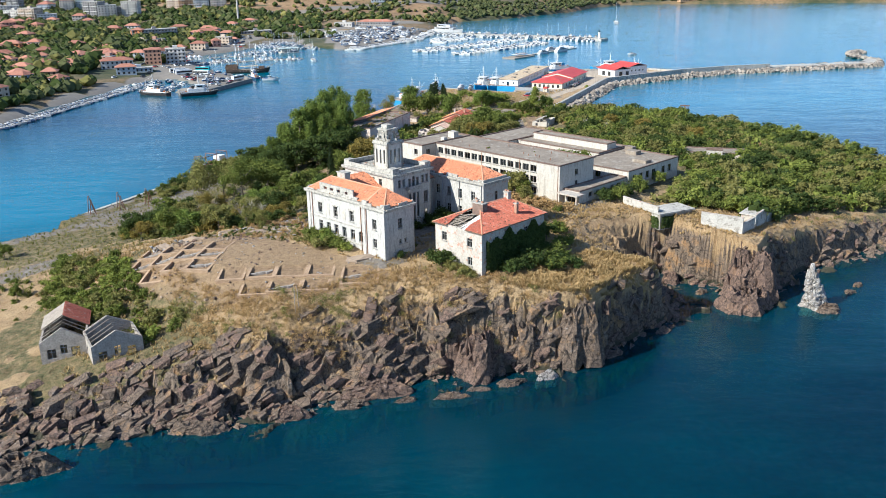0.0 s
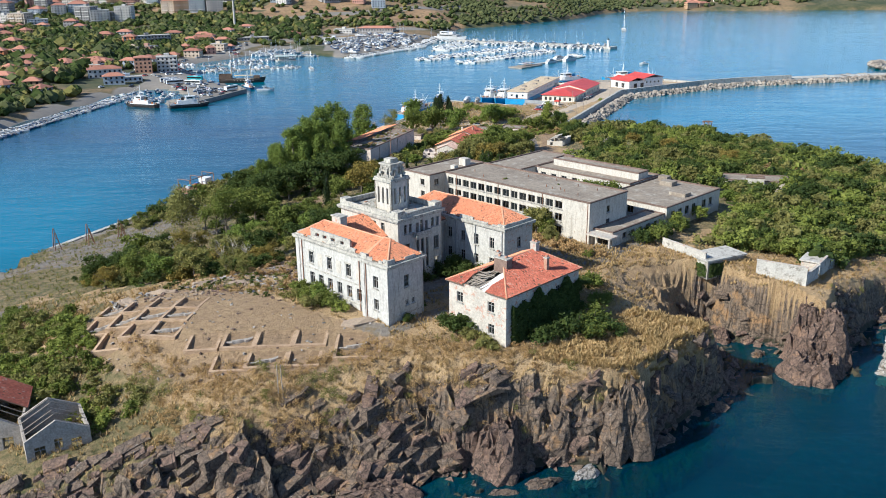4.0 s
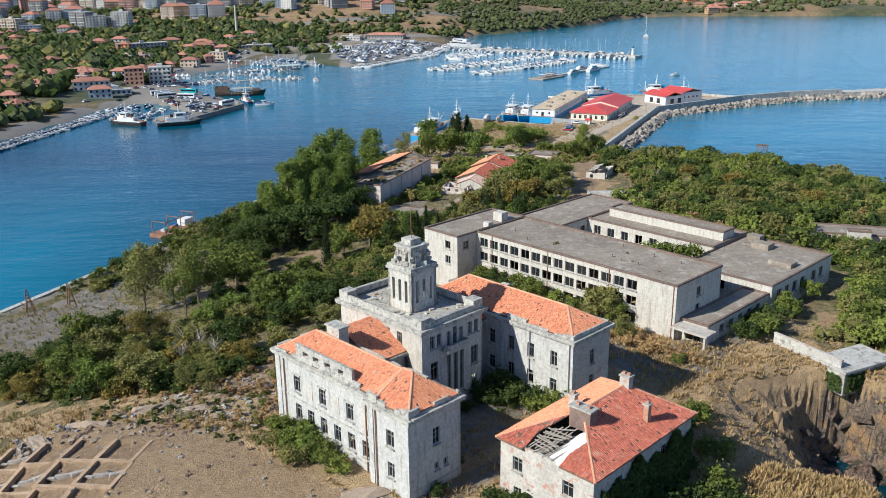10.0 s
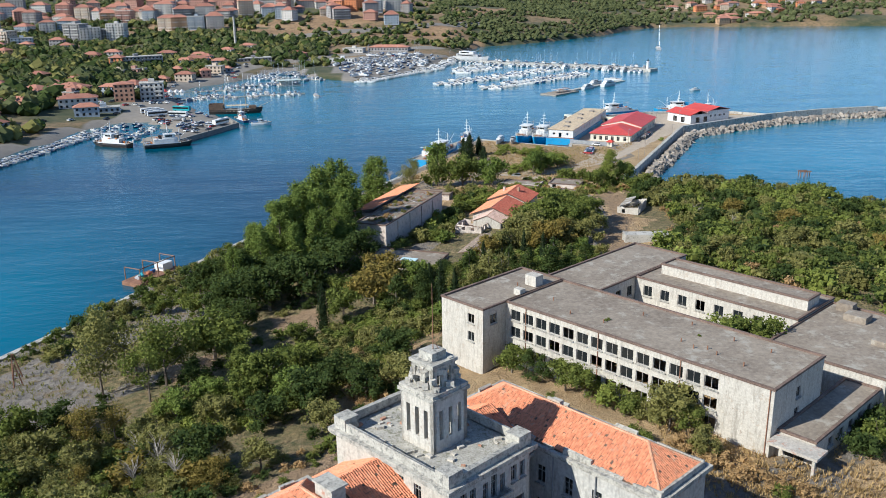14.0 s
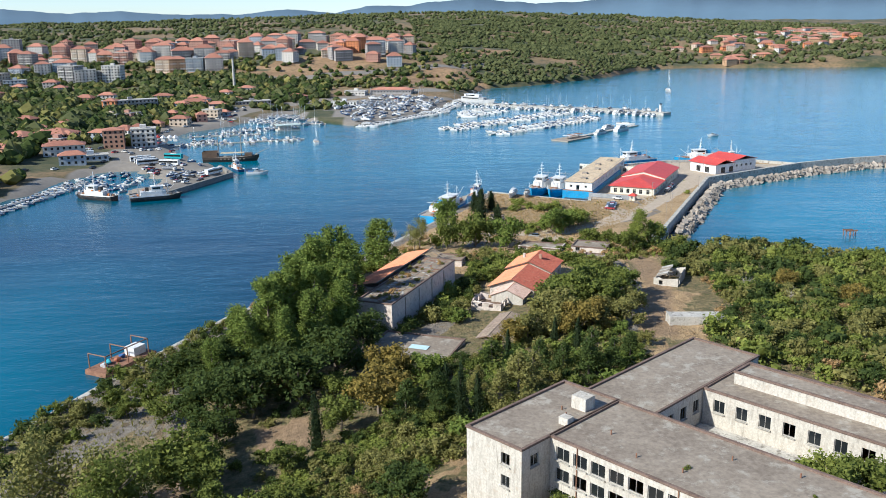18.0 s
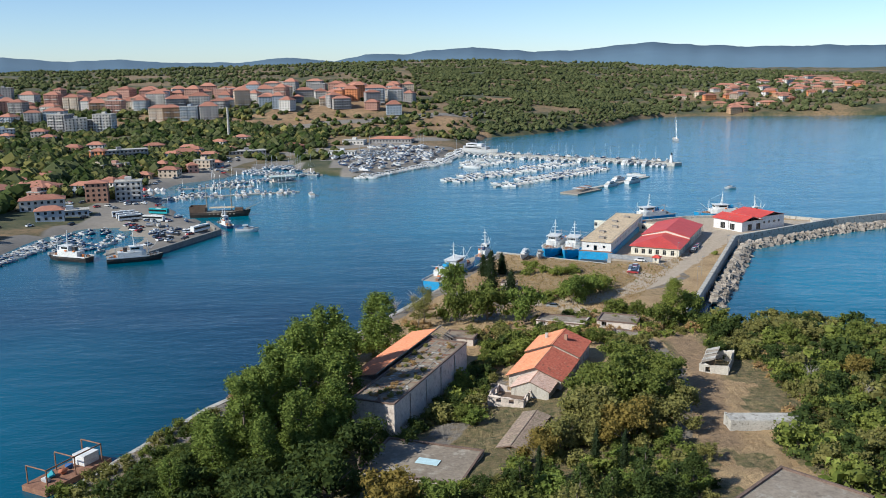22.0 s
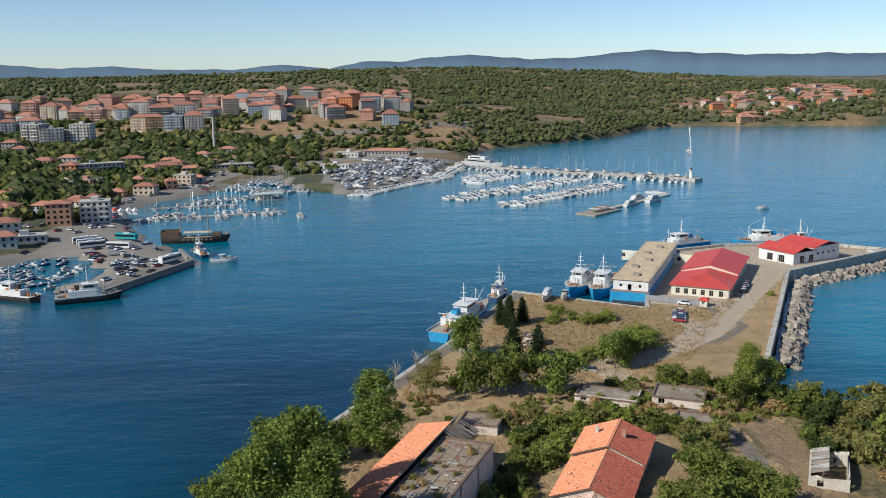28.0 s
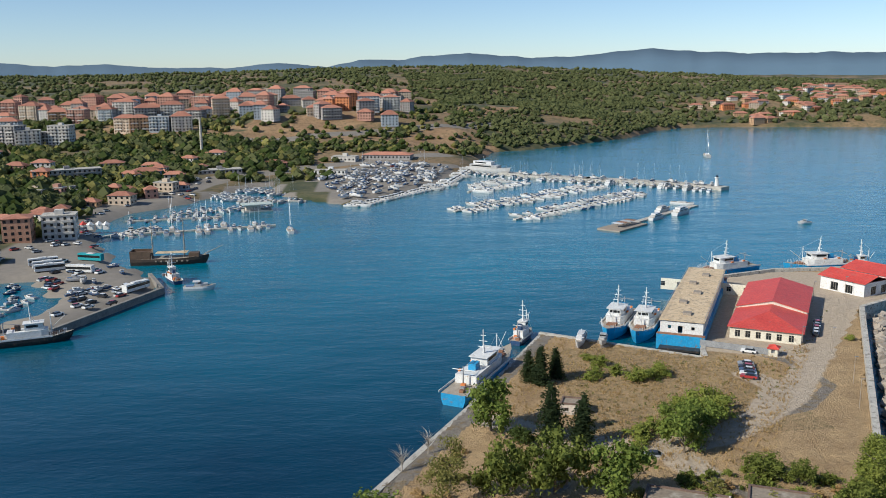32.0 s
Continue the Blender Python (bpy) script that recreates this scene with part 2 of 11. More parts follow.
TILE_RED = mat("clay_tiles_red", (0.38, 0.095, 0.058), (0.54, 0.17, 0.10), 0.5, 2.0, 0.85, bump=0.2, stain=(0.55, 0.42, 0.33), amount=0.22, island=0.24)
ROOF_BOARDS = mat("roof_boards", (0.10, 0.06, 0.04), (0.22, 0.15, 0.10), 0.8, 5.0, 0.92, bump=0.4)
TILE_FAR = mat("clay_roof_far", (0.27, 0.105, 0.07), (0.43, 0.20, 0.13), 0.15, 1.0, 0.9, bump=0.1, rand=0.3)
LEAF_MID = leaf_mat("leaves_mid_green", (0.044, 0.064, 0.014), (0.190, 0.215, 0.048))
LEAF_DARK = leaf_mat("leaves_dark_green", (0.017, 0.033, 0.011), (0.082, 0.110, 0.030))
LEAF_POPLAR = leaf_mat("leaves_poplar", (0.055, 0.090, 0.018), (0.215, 0.265, 0.058))
LEAF_BRIGHT = leaf_mat("leaves_bright_green", (0.090, 0.125, 0.022), (0.275, 0.300, 0.066))
LEAF_OLIVE = leaf_mat("leaves_olive", (0.085, 0.088, 0.026), (0.270, 0.250, 0.080))
LEAF_YELLOW = leaf_mat("leaves_yellowing", (0.10, 0.085, 0.022), (0.29, 0.215, 0.055))
LEAF_CYPRESS = leaf_mat("leaves_cypress", (0.010, 0.020, 0.010), (0.036, 0.052, 0.022))
LEAF_DRY = leaf_mat("dry_brush", (0.20, 0.125, 0.058), (0.52, 0.345, 0.16))
# both leaf tones lifted so the colour carries some distance haze
LEAF_FAR = leaf_mat("far_wood_leaves_hazed", (0.042, 0.056, 0.024), (0.150, 0.162, 0.066))


def glass_mat():
    m, n, l, p = nodes_of("window_glass_dark")
    p.inputs["Base Color"].default_value = (0.015, 0.018, 0.02, 1)
    p.inputs["Roughness"].default_value = 0.12
    return m


GLASS = glass_mat()


def plain(name, c, rough=0.5, metal=0.0):
    return mat(name, tuple(0.9 * v for v in c), tuple(min(1.0, 1.08 * v) for v in c), 0.8, 5.0, rough, metal, bump=0.03)


def car_paint():
    m, n, l, p = nodes_of("car_paint")
    r = n.new("ShaderNodeValToRGB")
    r.color_ramp.interpolation = "CONSTANT"
    tones = ((0.0, (0.72, 0.72, 0.72)), (0.3, (0.03, 0.03, 0.035)), (0.5, (0.3, 0.31, 0.32)), (0.66, (0.05, 0.08, 0.15)), (0.78, (0.35, 0.04, 0.04)), (0.86, (0.6, 0.6, 0.58)))
    e = r.color_ramp.elements
    e[0].position, e[0].color = tones[0][0], (*tones[0][1], 1)
    e[1].position, e[1].color = tones[1][0], (*tones[1][1], 1)
    for a, c in tones[2:]:
        x = e.new(a)
        x.color = (*c, 1)
    l.new(n.new("ShaderNodeObjectInfo").outputs["Random"], r.inputs[0])
    l.new(r.outputs[0], p.inputs["Base Color"])
    p.inputs["Roughness"].default_value, p.inputs["Coat Weight"].default_value = 0.3, 0.6
    return m


CAR_PAINT = car_paint()
RUBBER = plain("rubber", (0.025, 0.025, 0.025), 0.8)


def water_mat():
    """Sea: dark and clear off the cliffs, greener shallows, fine ripples; sky glare put into the farther colours."""
    m, n, l, p = nodes_of("sea_water")
    pos = n.new("ShaderNodeNewGeometry").outputs["Position"]
    sep = n.new("ShaderNodeSeparateXYZ")
    l.new(pos, sep.inputs[0])
    patch = noise_node(n, l, pos, 0.012, 5, 0.6)
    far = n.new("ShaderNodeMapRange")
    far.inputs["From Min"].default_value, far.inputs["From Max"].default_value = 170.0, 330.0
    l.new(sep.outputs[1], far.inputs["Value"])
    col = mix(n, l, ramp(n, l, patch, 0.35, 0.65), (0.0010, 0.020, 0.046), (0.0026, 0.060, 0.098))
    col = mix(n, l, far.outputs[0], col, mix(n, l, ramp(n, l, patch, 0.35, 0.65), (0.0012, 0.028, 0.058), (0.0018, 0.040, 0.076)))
    # open harbour gets a lighter base colour in place of grazing sky reflection
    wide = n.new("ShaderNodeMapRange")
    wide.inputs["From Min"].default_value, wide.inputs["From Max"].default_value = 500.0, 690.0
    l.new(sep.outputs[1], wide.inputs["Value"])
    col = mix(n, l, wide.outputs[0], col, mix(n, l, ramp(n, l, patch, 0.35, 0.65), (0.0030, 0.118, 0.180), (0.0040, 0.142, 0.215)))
    # sky reflection and haze put into the base colour of channel and bay beside the island
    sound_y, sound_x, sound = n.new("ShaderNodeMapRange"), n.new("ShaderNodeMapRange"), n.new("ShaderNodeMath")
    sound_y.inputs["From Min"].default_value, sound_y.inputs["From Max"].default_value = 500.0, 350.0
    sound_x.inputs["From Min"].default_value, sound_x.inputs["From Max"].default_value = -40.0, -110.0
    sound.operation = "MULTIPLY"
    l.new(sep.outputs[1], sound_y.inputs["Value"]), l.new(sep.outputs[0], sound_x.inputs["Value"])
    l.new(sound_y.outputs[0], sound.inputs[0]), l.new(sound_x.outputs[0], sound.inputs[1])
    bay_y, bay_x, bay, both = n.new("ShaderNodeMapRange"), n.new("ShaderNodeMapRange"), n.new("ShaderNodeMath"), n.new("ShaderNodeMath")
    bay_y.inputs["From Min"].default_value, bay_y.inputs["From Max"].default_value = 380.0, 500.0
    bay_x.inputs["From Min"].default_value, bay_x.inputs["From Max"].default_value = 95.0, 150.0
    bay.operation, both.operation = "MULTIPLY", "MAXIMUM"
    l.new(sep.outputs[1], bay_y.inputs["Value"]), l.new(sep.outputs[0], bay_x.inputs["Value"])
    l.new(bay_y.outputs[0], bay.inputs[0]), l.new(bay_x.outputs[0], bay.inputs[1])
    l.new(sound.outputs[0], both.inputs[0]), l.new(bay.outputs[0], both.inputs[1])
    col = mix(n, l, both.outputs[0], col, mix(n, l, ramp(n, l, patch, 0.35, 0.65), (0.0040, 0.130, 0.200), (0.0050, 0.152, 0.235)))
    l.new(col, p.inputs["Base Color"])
    p.inputs["Roughness"].default_value, p.inputs["IOR"].default_value = 0.06, 1.40
    mp = n.new("ShaderNodeMapping")
    mp.inputs["Rotation"].default_value, mp.inputs["Scale"].default_value = (0, 0, 0.5), (1.0, 2.2, 1.0)
    l.new(pos, mp.inputs[0])
    w1 = noise_node(n, l, mp.outputs[0], 0.45, 5, 0.65)
    w2 = noise_node(n, l, mp.outputs[0], 0.11, 4, 0.6)
    add = n.new("ShaderNodeMath")
    add.operation = "MULTIPLY_ADD"
    add.inputs[1].default_value = 2.2
    l.new(w2, add.inputs[0]), l.new(w1, add.inputs[2])
    w3 = noise_node(n, l, mp.outputs[0], 0.022, 3, 0.5)
    swell = n.new("ShaderNodeMath")
    swell.operation = "MULTIPLY_ADD"
    swell.inputs[1].default_value = 7.0
    l.new(w3, swell.inputs[0]), l.new(add.outputs[0], swell.inputs[2])
    bump_of(n, l, swell.outputs[0], 0.24, 0.4, p)
    clear = n.new("ShaderNodeBsdfTransparent")
    clear.inputs[0].default_value = (0.30, 0.72, 0.66, 1)
    ms = n.new("ShaderNodeMixShader")
    shoal = n.new("ShaderNodeMapRange")
    shoal.inputs["From Min"].default_value, shoal.inputs["From Max"].default_value = 232.0, 300.0
    shoal.inputs["To Min"].default_value, shoal.inputs["To Max"].default_value = 0.45, 0.0
    l.new(sep.outputs[1], shoal.inputs["Value"]), l.new(shoal.outputs[0], ms.inputs[0])
    l.new(p.outputs[0], ms.inputs[1]), l.new(clear.outputs[0], ms.inputs[2])
    l.new(ms.outputs[0], n["Material Output"].inputs[0])
    return m


def ground_mat():
    """Dry grass, green weeds, bare rock, soil and paving, told apart by what each place is covered with."""
    m, n, l, p = nodes_of("island_ground")
    pos = n.new("ShaderNodeNewGeometry").outputs["Position"]

    def mask(name):
        a = n.new("ShaderNodeAttribute")
        a.attribute_name = name
        return a.outputs["Fac"]

    def soft(name, spread=0.16):
        add = n.new("ShaderNodeMath")
        add.operation = "MULTIPLY_ADD"
        l.new(noise_node(n, l, pos, 0.7, 6, 0.7), add.inputs[0])
        add.inputs[1].default_value = 0.7
        l.new(mask(name), add.inputs[2])
        return ramp(n, l, add.outputs[0], 0.85 - spread, 0.85 + spread)
    n1, n2, n3 = noise_node(n, l, pos, 0.12, 6, 0.65), noise_node(n, l, pos, 0.9, 6, 0.7), noise_node(n, l, pos, 4.0, 4, 0.7)
    grass = mix(n, l, ramp(n, l, n1, 0.36, 0.64), (0.32, 0.205, 0.098), (0.52, 0.36, 0.185))
    grass = mix(n, l, ramp(n, l, n2, 0.35, 0.68, (0, 0, 0), (0.6, 0.6, 0.6)), grass, (0.48, 0.355, 0.19))
    grass = mix(n, l, ramp(n, l, n3, 0.48, 0.68, (0, 0, 0), (0.75, 0.75, 0.75)), grass, (0.115, 0.07, 0.033))
    grass = mix(n, l, ramp(n, l, noise_node(n, l, pos, 0.22, 5, 0.7), 0.62, 0.72, (0, 0, 0), (0.6, 0.6, 0.6)), grass, (0.10, 0.085, 0.035))
    green = mix(n, l, n2, (0.035, 0.048, 0.014), (0.12, 0.12, 0.04))
    soil = mix(n, l, ramp(n, l, n2, 0.3, 0.7), (0.205, 0.136, 0.074), (0.395, 0.272, 0.156))
    soil = mix(n, l, ramp(n, l, n3, 0.55, 0.7, (0, 0, 0), (0.6, 0.6, 0.6)), soil, (0.17, 0.12, 0.075))
    paving = mix(n, l, ramp(n, l, n2, 0.3, 0.7), (0.15, 0.128, 0.105), (0.30, 0.265, 0.22))
    paving = mix(n, l, ramp(n, l, noise_node(n, l, pos, 0.28, 6, 0.7), 0.5, 0.6, (0, 0, 0), (0.8, 0.8, 0.8)), paving, mix(n, l, n3, (0.10, 0.085, 0.035), (0.34, 0.23, 0.115)))
    mp = n.new("ShaderNodeMapping")
    mp.inputs["Rotation"].default_value, mp.inputs["Scale"].default_value = (0.25, 0.2, 0.5), (1.0, 1.0, 0.5)
    l.new(pos, mp.inputs[0])
    warp = n.new("ShaderNodeTexNoise")
    warp.inputs["Scale"].default_value = 0.5
    l.new(pos, warp.inputs["Vector"])
    wadd = n.new("ShaderNodeVectorMath")
    wadd.operation = "MULTIPLY_ADD"
    wadd.inputs[1].default_value = (2.2, 2.2, 2.2)
    l.new(warp.outputs["Color"], wadd.inputs[0]), l.new(mp.outputs[0], wadd.inputs[2])
    crack = []
    for scale in (0.4, 1.0):
        v = n.new("ShaderNodeTexVoronoi")
        v.feature = "DISTANCE_TO_EDGE"
        v.inputs["Scale"].default_value = scale
        l.new(wadd.outputs[0], v.inputs["Vector"])
        crack.append(v.outputs["Distance"])
    rock = mix(n, l, ramp(n, l, noise_node(n, l, pos, 1.8, 6, 0.7), 0.3, 0.72), (0.060, 0.043, 0.032), (0.34, 0.255, 0.178))
    rock = mix(n, l, ramp(n, l, noise_node(n, l, pos, 0.3, 6, 0.7), 0.52, 0.62, (0, 0, 0), (0.75, 0.75, 0.75)), rock, (0.42, 0.25, 0.11))
    rock = mix(n, l, ramp(n, l, noise_node(n, l, pos, 0.16, 5, 0.7), 0.62, 0.70, (0, 0, 0), (0.6, 0.6, 0.6)), rock, (0.48, 0.43, 0.37))
    rock = mix(n, l, ramp(n, l, crack[0], 0.0, 0.05, (0.8, 0.8, 0.8), (0, 0, 0)), rock, (0.018, 0.015, 0.013))
    rock = mix(n, l, ramp(n, l, crack[1], 0.0, 0.05, (0.5, 0.5, 0.5), (0, 0, 0)), rock, (0.03, 0.025, 0.02))
    col = mix(n, l, soft("green"), grass, green)
    col = mix(n, l, soft("soil"), col, soil)
    col = mix(n, l, soft("rock"), col, rock)
    col = mix(n, l, soft("paving", 0.08), col, paving)
    col = mix(n, l, soft("track", 0.10), col, mix(n, l, ramp(n, l, n2, 0.3, 0.7), (0.42, 0.335, 0.24), (0.57, 0.475, 0.36)))
    # wet band at the waterline
    sep = n.new("ShaderNodeSeparateXYZ")
    l.new(pos, sep.inputs[0])
    wob = n.new("ShaderNodeMath")
    wob.operation = "MULTIPLY_ADD"
    wob.inputs[1].default_value = -1.8
    l.new(n2, wob.inputs[0]), l.new(sep.outputs[2], wob.inputs[2])
    col = mix(n, l, ramp(n, l, wob.outputs[0], 0.0, 0.5, (0.85, 0.85, 0.85), (0, 0, 0)), col, (0.035, 0.04, 0.022))
    under = n.new("ShaderNodeMapRange")
    under.inputs["From Min"].default_value, under.inputs["From Max"].default_value = -0.1, -0.6
    l.new(sep.outputs[2], under.inputs["Value"])
    col = mix(n, l, under.outputs[0], col, mix(n, l, n2, (0.02, 0.045, 0.016), (0.085, 0.115, 0.04)))
    deep = n.new("ShaderNodeMapRange")
    deep.inputs["From Min"].default_value, deep.inputs["From Max"].default_value = -1.2, -4.0
    l.new(sep.outputs[2], deep.inputs["Value"])
    col = mix(n, l, deep.outputs[0], col, (0.008, 0.042, 0.052))
    l.new(col, p.inputs["Base Color"])
    p.inputs["Roughness"].default_value = 0.95
    h = n.new("ShaderNodeMath")
    l.new(n2, h.inputs[0]), l.new(n3, h.inputs[1])
    rough_rock = n.new("ShaderNodeMath")
    rough_rock.operation = "MULTIPLY_ADD"
    dip = n.new("ShaderNodeMapping")
    dip.inputs["Rotation"].default_value, dip.inputs["Scale"].default_value = (0.45, 0.3, 0.4), (0.35, 0.35, 2.2)
    l.new(pos, dip.inputs[0])
    l.new(noise_node(n, l, dip.outputs[0], 0.9, 8, 0.75), rough_rock.inputs[0]), l.new(mask("rock"), rough_rock.inputs[1]), l.new(h.outputs[0], rough_rock.inputs[2])
    bump_of(n, l, rough_rock.outputs[0], 0.9, 0.5, p)
    return m


GROUND = ground_mat()
WATER = water_mat()
SEABED = mat("sea_bed", (0.006, 0.03, 0.045), (0.01, 0.055, 0.06), 0.05, 0.6, 0.95, bump=0.0)

# ---- small builders ----
def mesh_of(name, bm, material):
    me = bpy.data.meshes.new(name)
    bm.normal_update()
    bm.to_mesh(me)
    bm.free()
    for x in (material if isinstance(material, (list, tuple)) else (material,)):
        me.materials.append(x)
    return me


def part(name, bm, material, parent=None, label="", m=None):
    """Links a bmesh (or a mesh) as one object under a thing or a part."""
    me = mesh_of(name, bm, material) if isinstance(bm, bmesh.types.BMesh) else bm
    ob = new(name, me)
    if parent is not None:
        ob.parent = parent
    if m is not None:
        ob.matrix_basis = m
    return tagged(ob, label)


def thing(name, m, label, category, group="", kind=""):
    ob = new(name)
    ob.empty_display_size = 0.5
    ob.matrix_basis = m
    return tagged(ob, label, category, group, kind)


def box(bm, x0, x1, y0, y1, z0, z1, slot=0):
    v = [bm.verts.new((x, y, z)) for z in (z0, z1) for x, y in ((x0, y0), (x1, y0), (x1, y1), (x0, y1))]
    for f in ((3, 2, 1, 0), (4, 5, 6, 7), (0, 1, 5, 4), (1, 2, 6, 5), (2, 3, 7, 6), (3, 0, 4, 7)):
        bm.faces.new([v[i] for i in f]).material_index = slot
    return v


def boxes(*rows):
    bm = bmesh.new()
    for r in rows:
        box(bm, *r)
    return bm


def prism(bm, poly, z0, z1, slot=0):
    lo, hi = [bm.verts.new((*p, z0)) for p in poly], [bm.verts.new((*p, z1)) for p in poly]
    bm.faces.new(lo[::-1]).material_index = slot
    bm.faces.new(hi).material_index = slot
    for i in range(len(poly)):
        j = (i + 1) % len(poly)
        bm.faces.new((lo[i], lo[j], hi[j], hi[i])).material_index = slot
    return bm


def tube(bm, a, b, r0, r1=None, seg=6, slot=0):
    a, b = Vector(a), Vector(b)
    q = (b - a).to_track_quat("Z", "Y").to_matrix()
    r1 = r0 if r1 is None else r1
    rings = [[bm.verts.new(c + q @ Vector((r * math.cos(k * math.tau / seg), r * math.sin(k * math.tau / seg), 0))) for k in range(seg)] for c, r in ((a, r0), (b, r1))]
    for k in range(seg):
        bm.faces.new((rings[0][k], rings[0][(k + 1) % seg], rings[1][(k + 1) % seg], rings[1][k])).material_index = slot
    bm.faces.new(rings[0][::-1]).material_index = slot
    bm.faces.new(rings[1]).material_index = slot


def bent(bm, points, r0, r1, seg=5, slot=0):
    k = len(points) - 1
    for i in range(k):
        tube(bm, points[i], points[i + 1], r0 + (r1 - r0) * i / k, r0 + (r1 - r0) * (i + 1) / k, seg, slot)


def from_arrays(name, verts, faces, material, smooth=False):
    me = bpy.data.meshes.new(name)
    faces = np.asarray(faces, dtype=np.int32)
    k = faces.shape[1]
    me.vertices.add(len(verts))
    me.vertices.foreach_set("co", np.asarray(verts, dtype=np.float32).ravel())
    me.loops.add(faces.size)
    me.loops.foreach_set("vertex_index", faces.ravel())
    me.polygons.add(len(faces))
    me.polygons.foreach_set("loop_start", np.arange(0, faces.size, k, dtype=np.int32))
    me.update(calc_edges=True)
    me.materials.append(material)
    me.polygons.foreach_set("use_smooth", np.full(len(faces), smooth, dtype=bool))
    me.validate()
    return me


rng = np.random.default_rng(7)

# ---- the lie of the land ----
def inside(px, py, poly):
    out = np.zeros(px.shape, dtype=bool)
    for (x0, y0), (x1, y1) in zip(poly, poly[1:] + poly[:1]):
        if y0 != y1:
            out ^= ((y0 > py) != (y1 > py)) & (px < (x1 - x0) * (py - y0) / (y1 - y0) + x0)
    return out


def edge_distance(px, py, poly, closed=True):
    best = np.full(px.shape, 1e9)
    for (x0, y0), (x1, y1) in zip(poly, poly[1:] + (poly[:1] if closed else [])):
        dx, dy = x1 - x0, y1 - y0
        k = np.clip(((px - x0) * dx + (py - y0) * dy) / (dx * dx + dy * dy + 1e-9), 0, 1)
        best = np.minimum(best, np.hypot(px - x0 - k * dx, py - y0 - k * dy))
    return best


def spread_heights(points):
    """A smooth height through the given spots."""
    p = np.array(points, dtype=float)
    d = np.hypot(p[:, None, 0] - p[None, :, 0], p[:, None, 1] - p[None, :, 1])
    w = np.linalg.solve(-d - 1e-3 * np.eye(len(p)) - 0.0, p[:, 2] - p[:, 2].mean())
    mean = p[:, 2].mean()

    def at(x, y):
        out = np.full(np.shape(x), mean)
        for (a, b, _), k in zip(p, w):
            out = out - k * np.hypot(x - a, y - b)
        return out
    return at


def lumps(x, y, size, seed):
    """Smooth random field of about +-1, with grain of the given size."""
    r = np.random.default_rng(seed)
    out = np.zeros(np.shape(x))
    for _ in range(14):
        a, s = r.uniform(0, math.tau), r.uniform(0.6, 1.6) * math.tau / size
        out = out + np.sin((x * math.cos(a) + y * math.sin(a)) * s + r.uniform(0, math.tau))
    return out / 3.7


def cells(x, y, lo, hi, count, seed, stretch=1.0, dip=(0.0, 0.0), tilt=0.16):
    """Broken slabs: for each place, the nearest of many random seeds; gives a value of that slab, its dip and a tilt of its own."""
    r = np.random.default_rng(seed)
    sx, sy = r.uniform(lo[0], hi[0], count), r.uniform(lo[1], hi[1], count)
    val, tx, ty = r.uniform(-1, 1, count), dip[0] + tilt * r.normal(0, 1, count), dip[1] + tilt * r.normal(0, 1, count)
    out = np.empty(x.size)
    X, Y = x.ravel(), y.ravel()
    for i in range(0, X.size, 4000):
        d = (X[i:i + 4000, None] - sx) ** 2 + ((Y[i:i + 4000, None] - sy) * stretch) ** 2
        k = d.argmin(1)
        out[i:i + 4000] = val[k] + tx[k] * (X[i:i + 4000] - sx[k]) + ty[k] * (Y[i:i + 4000] - sy[k])
    return out.reshape(x.shape)


SHORE = [(-150, 215), (-140, 170), (-100, 143), (-68, 141), (-53, 145), (-40, 147), (-28, 148), (-10, 154), (3, 159), (10, 163), (18, 161), (30, 164), (37, 163), (47, 168), (58, 177), (72, 189), (75, 200), (73, 218), (79, 220), (83, 211), (90, 209), (92, 203), (96, 196), (104, 204), (113, 212), (123, 220), (139, 225), (151, 231), (175, 240), (200, 265), (210, 310), (195, 375), (178, 402), (160, 430), (134, 446), (108, 456), (101, 462), (98, 472)]
PORT_EDGE = [(104, 481), (160, 586), (226, 622), (228, 634), (205, 652), (160, 652), (131, 642), (92, 553), (89, 547), (48, 575)]
WEST_QUAY = [(18, 515), (-13, 459), (-31, 426), (-47, 404), (-63, 371), (-79, 334), (-91, 311), (-100, 294), (-104, 282), (-98, 272), (-115, 260), (-135, 245)]
COAST = SHORE + PORT_EDGE + WEST_QUAY
TOP = [(-150, 225), (-130, 180), (-100, 161), (-74, 158), (-59, 160), (-47, 162), (-40, 164), (-28, 165), (-20, 167), (-9, 170), (4, 173), (16, 171), (26, 170), (40, 168), (46, 169.5), (56, 181), (66, 187), (64, 190), (53, 190), (51, 200), (50, 211), (55, 218), (68, 222), (80, 220.5), (87, 213), (92, 206), (96, 199), (101, 206), (105, 213), (115, 218), (142, 236), (157, 241), (175, 250), (193, 270), (200, 310), (186, 372), (170, 396), (154, 422), (130, 438), (105, 450), (95, 461), (96.5, 472)]
SPOTS_FRONT = [(-74, 158, 5.5), (-59, 161, 7.5), (-69, 170, 7), (-88, 193, 6), (-120, 190, 4), (-100, 220, 6), (-79, 208, 7.5), (-50, 176, 9), (-40, 167, 10.5), (-28, 166, 13.5), (-52, 187, 12), (-35, 176, 15), (-60, 206, 14.5), (-78, 217, 10), (-20, 170, 16), (-9, 174, 17.2), (-46, 188, 17.5), (-47, 200, 18), (-30, 184, 18), (-7, 183, 18.6), (2, 184, 19), (23, 174, 18.3), (26, 171, 17.6), (40, 169, 16), (57, 184, 15), (66, 187, 14.5), (52, 191, 17), (45, 205, 17.5), (16, 200, 18.8), (-17, 208, 19)]
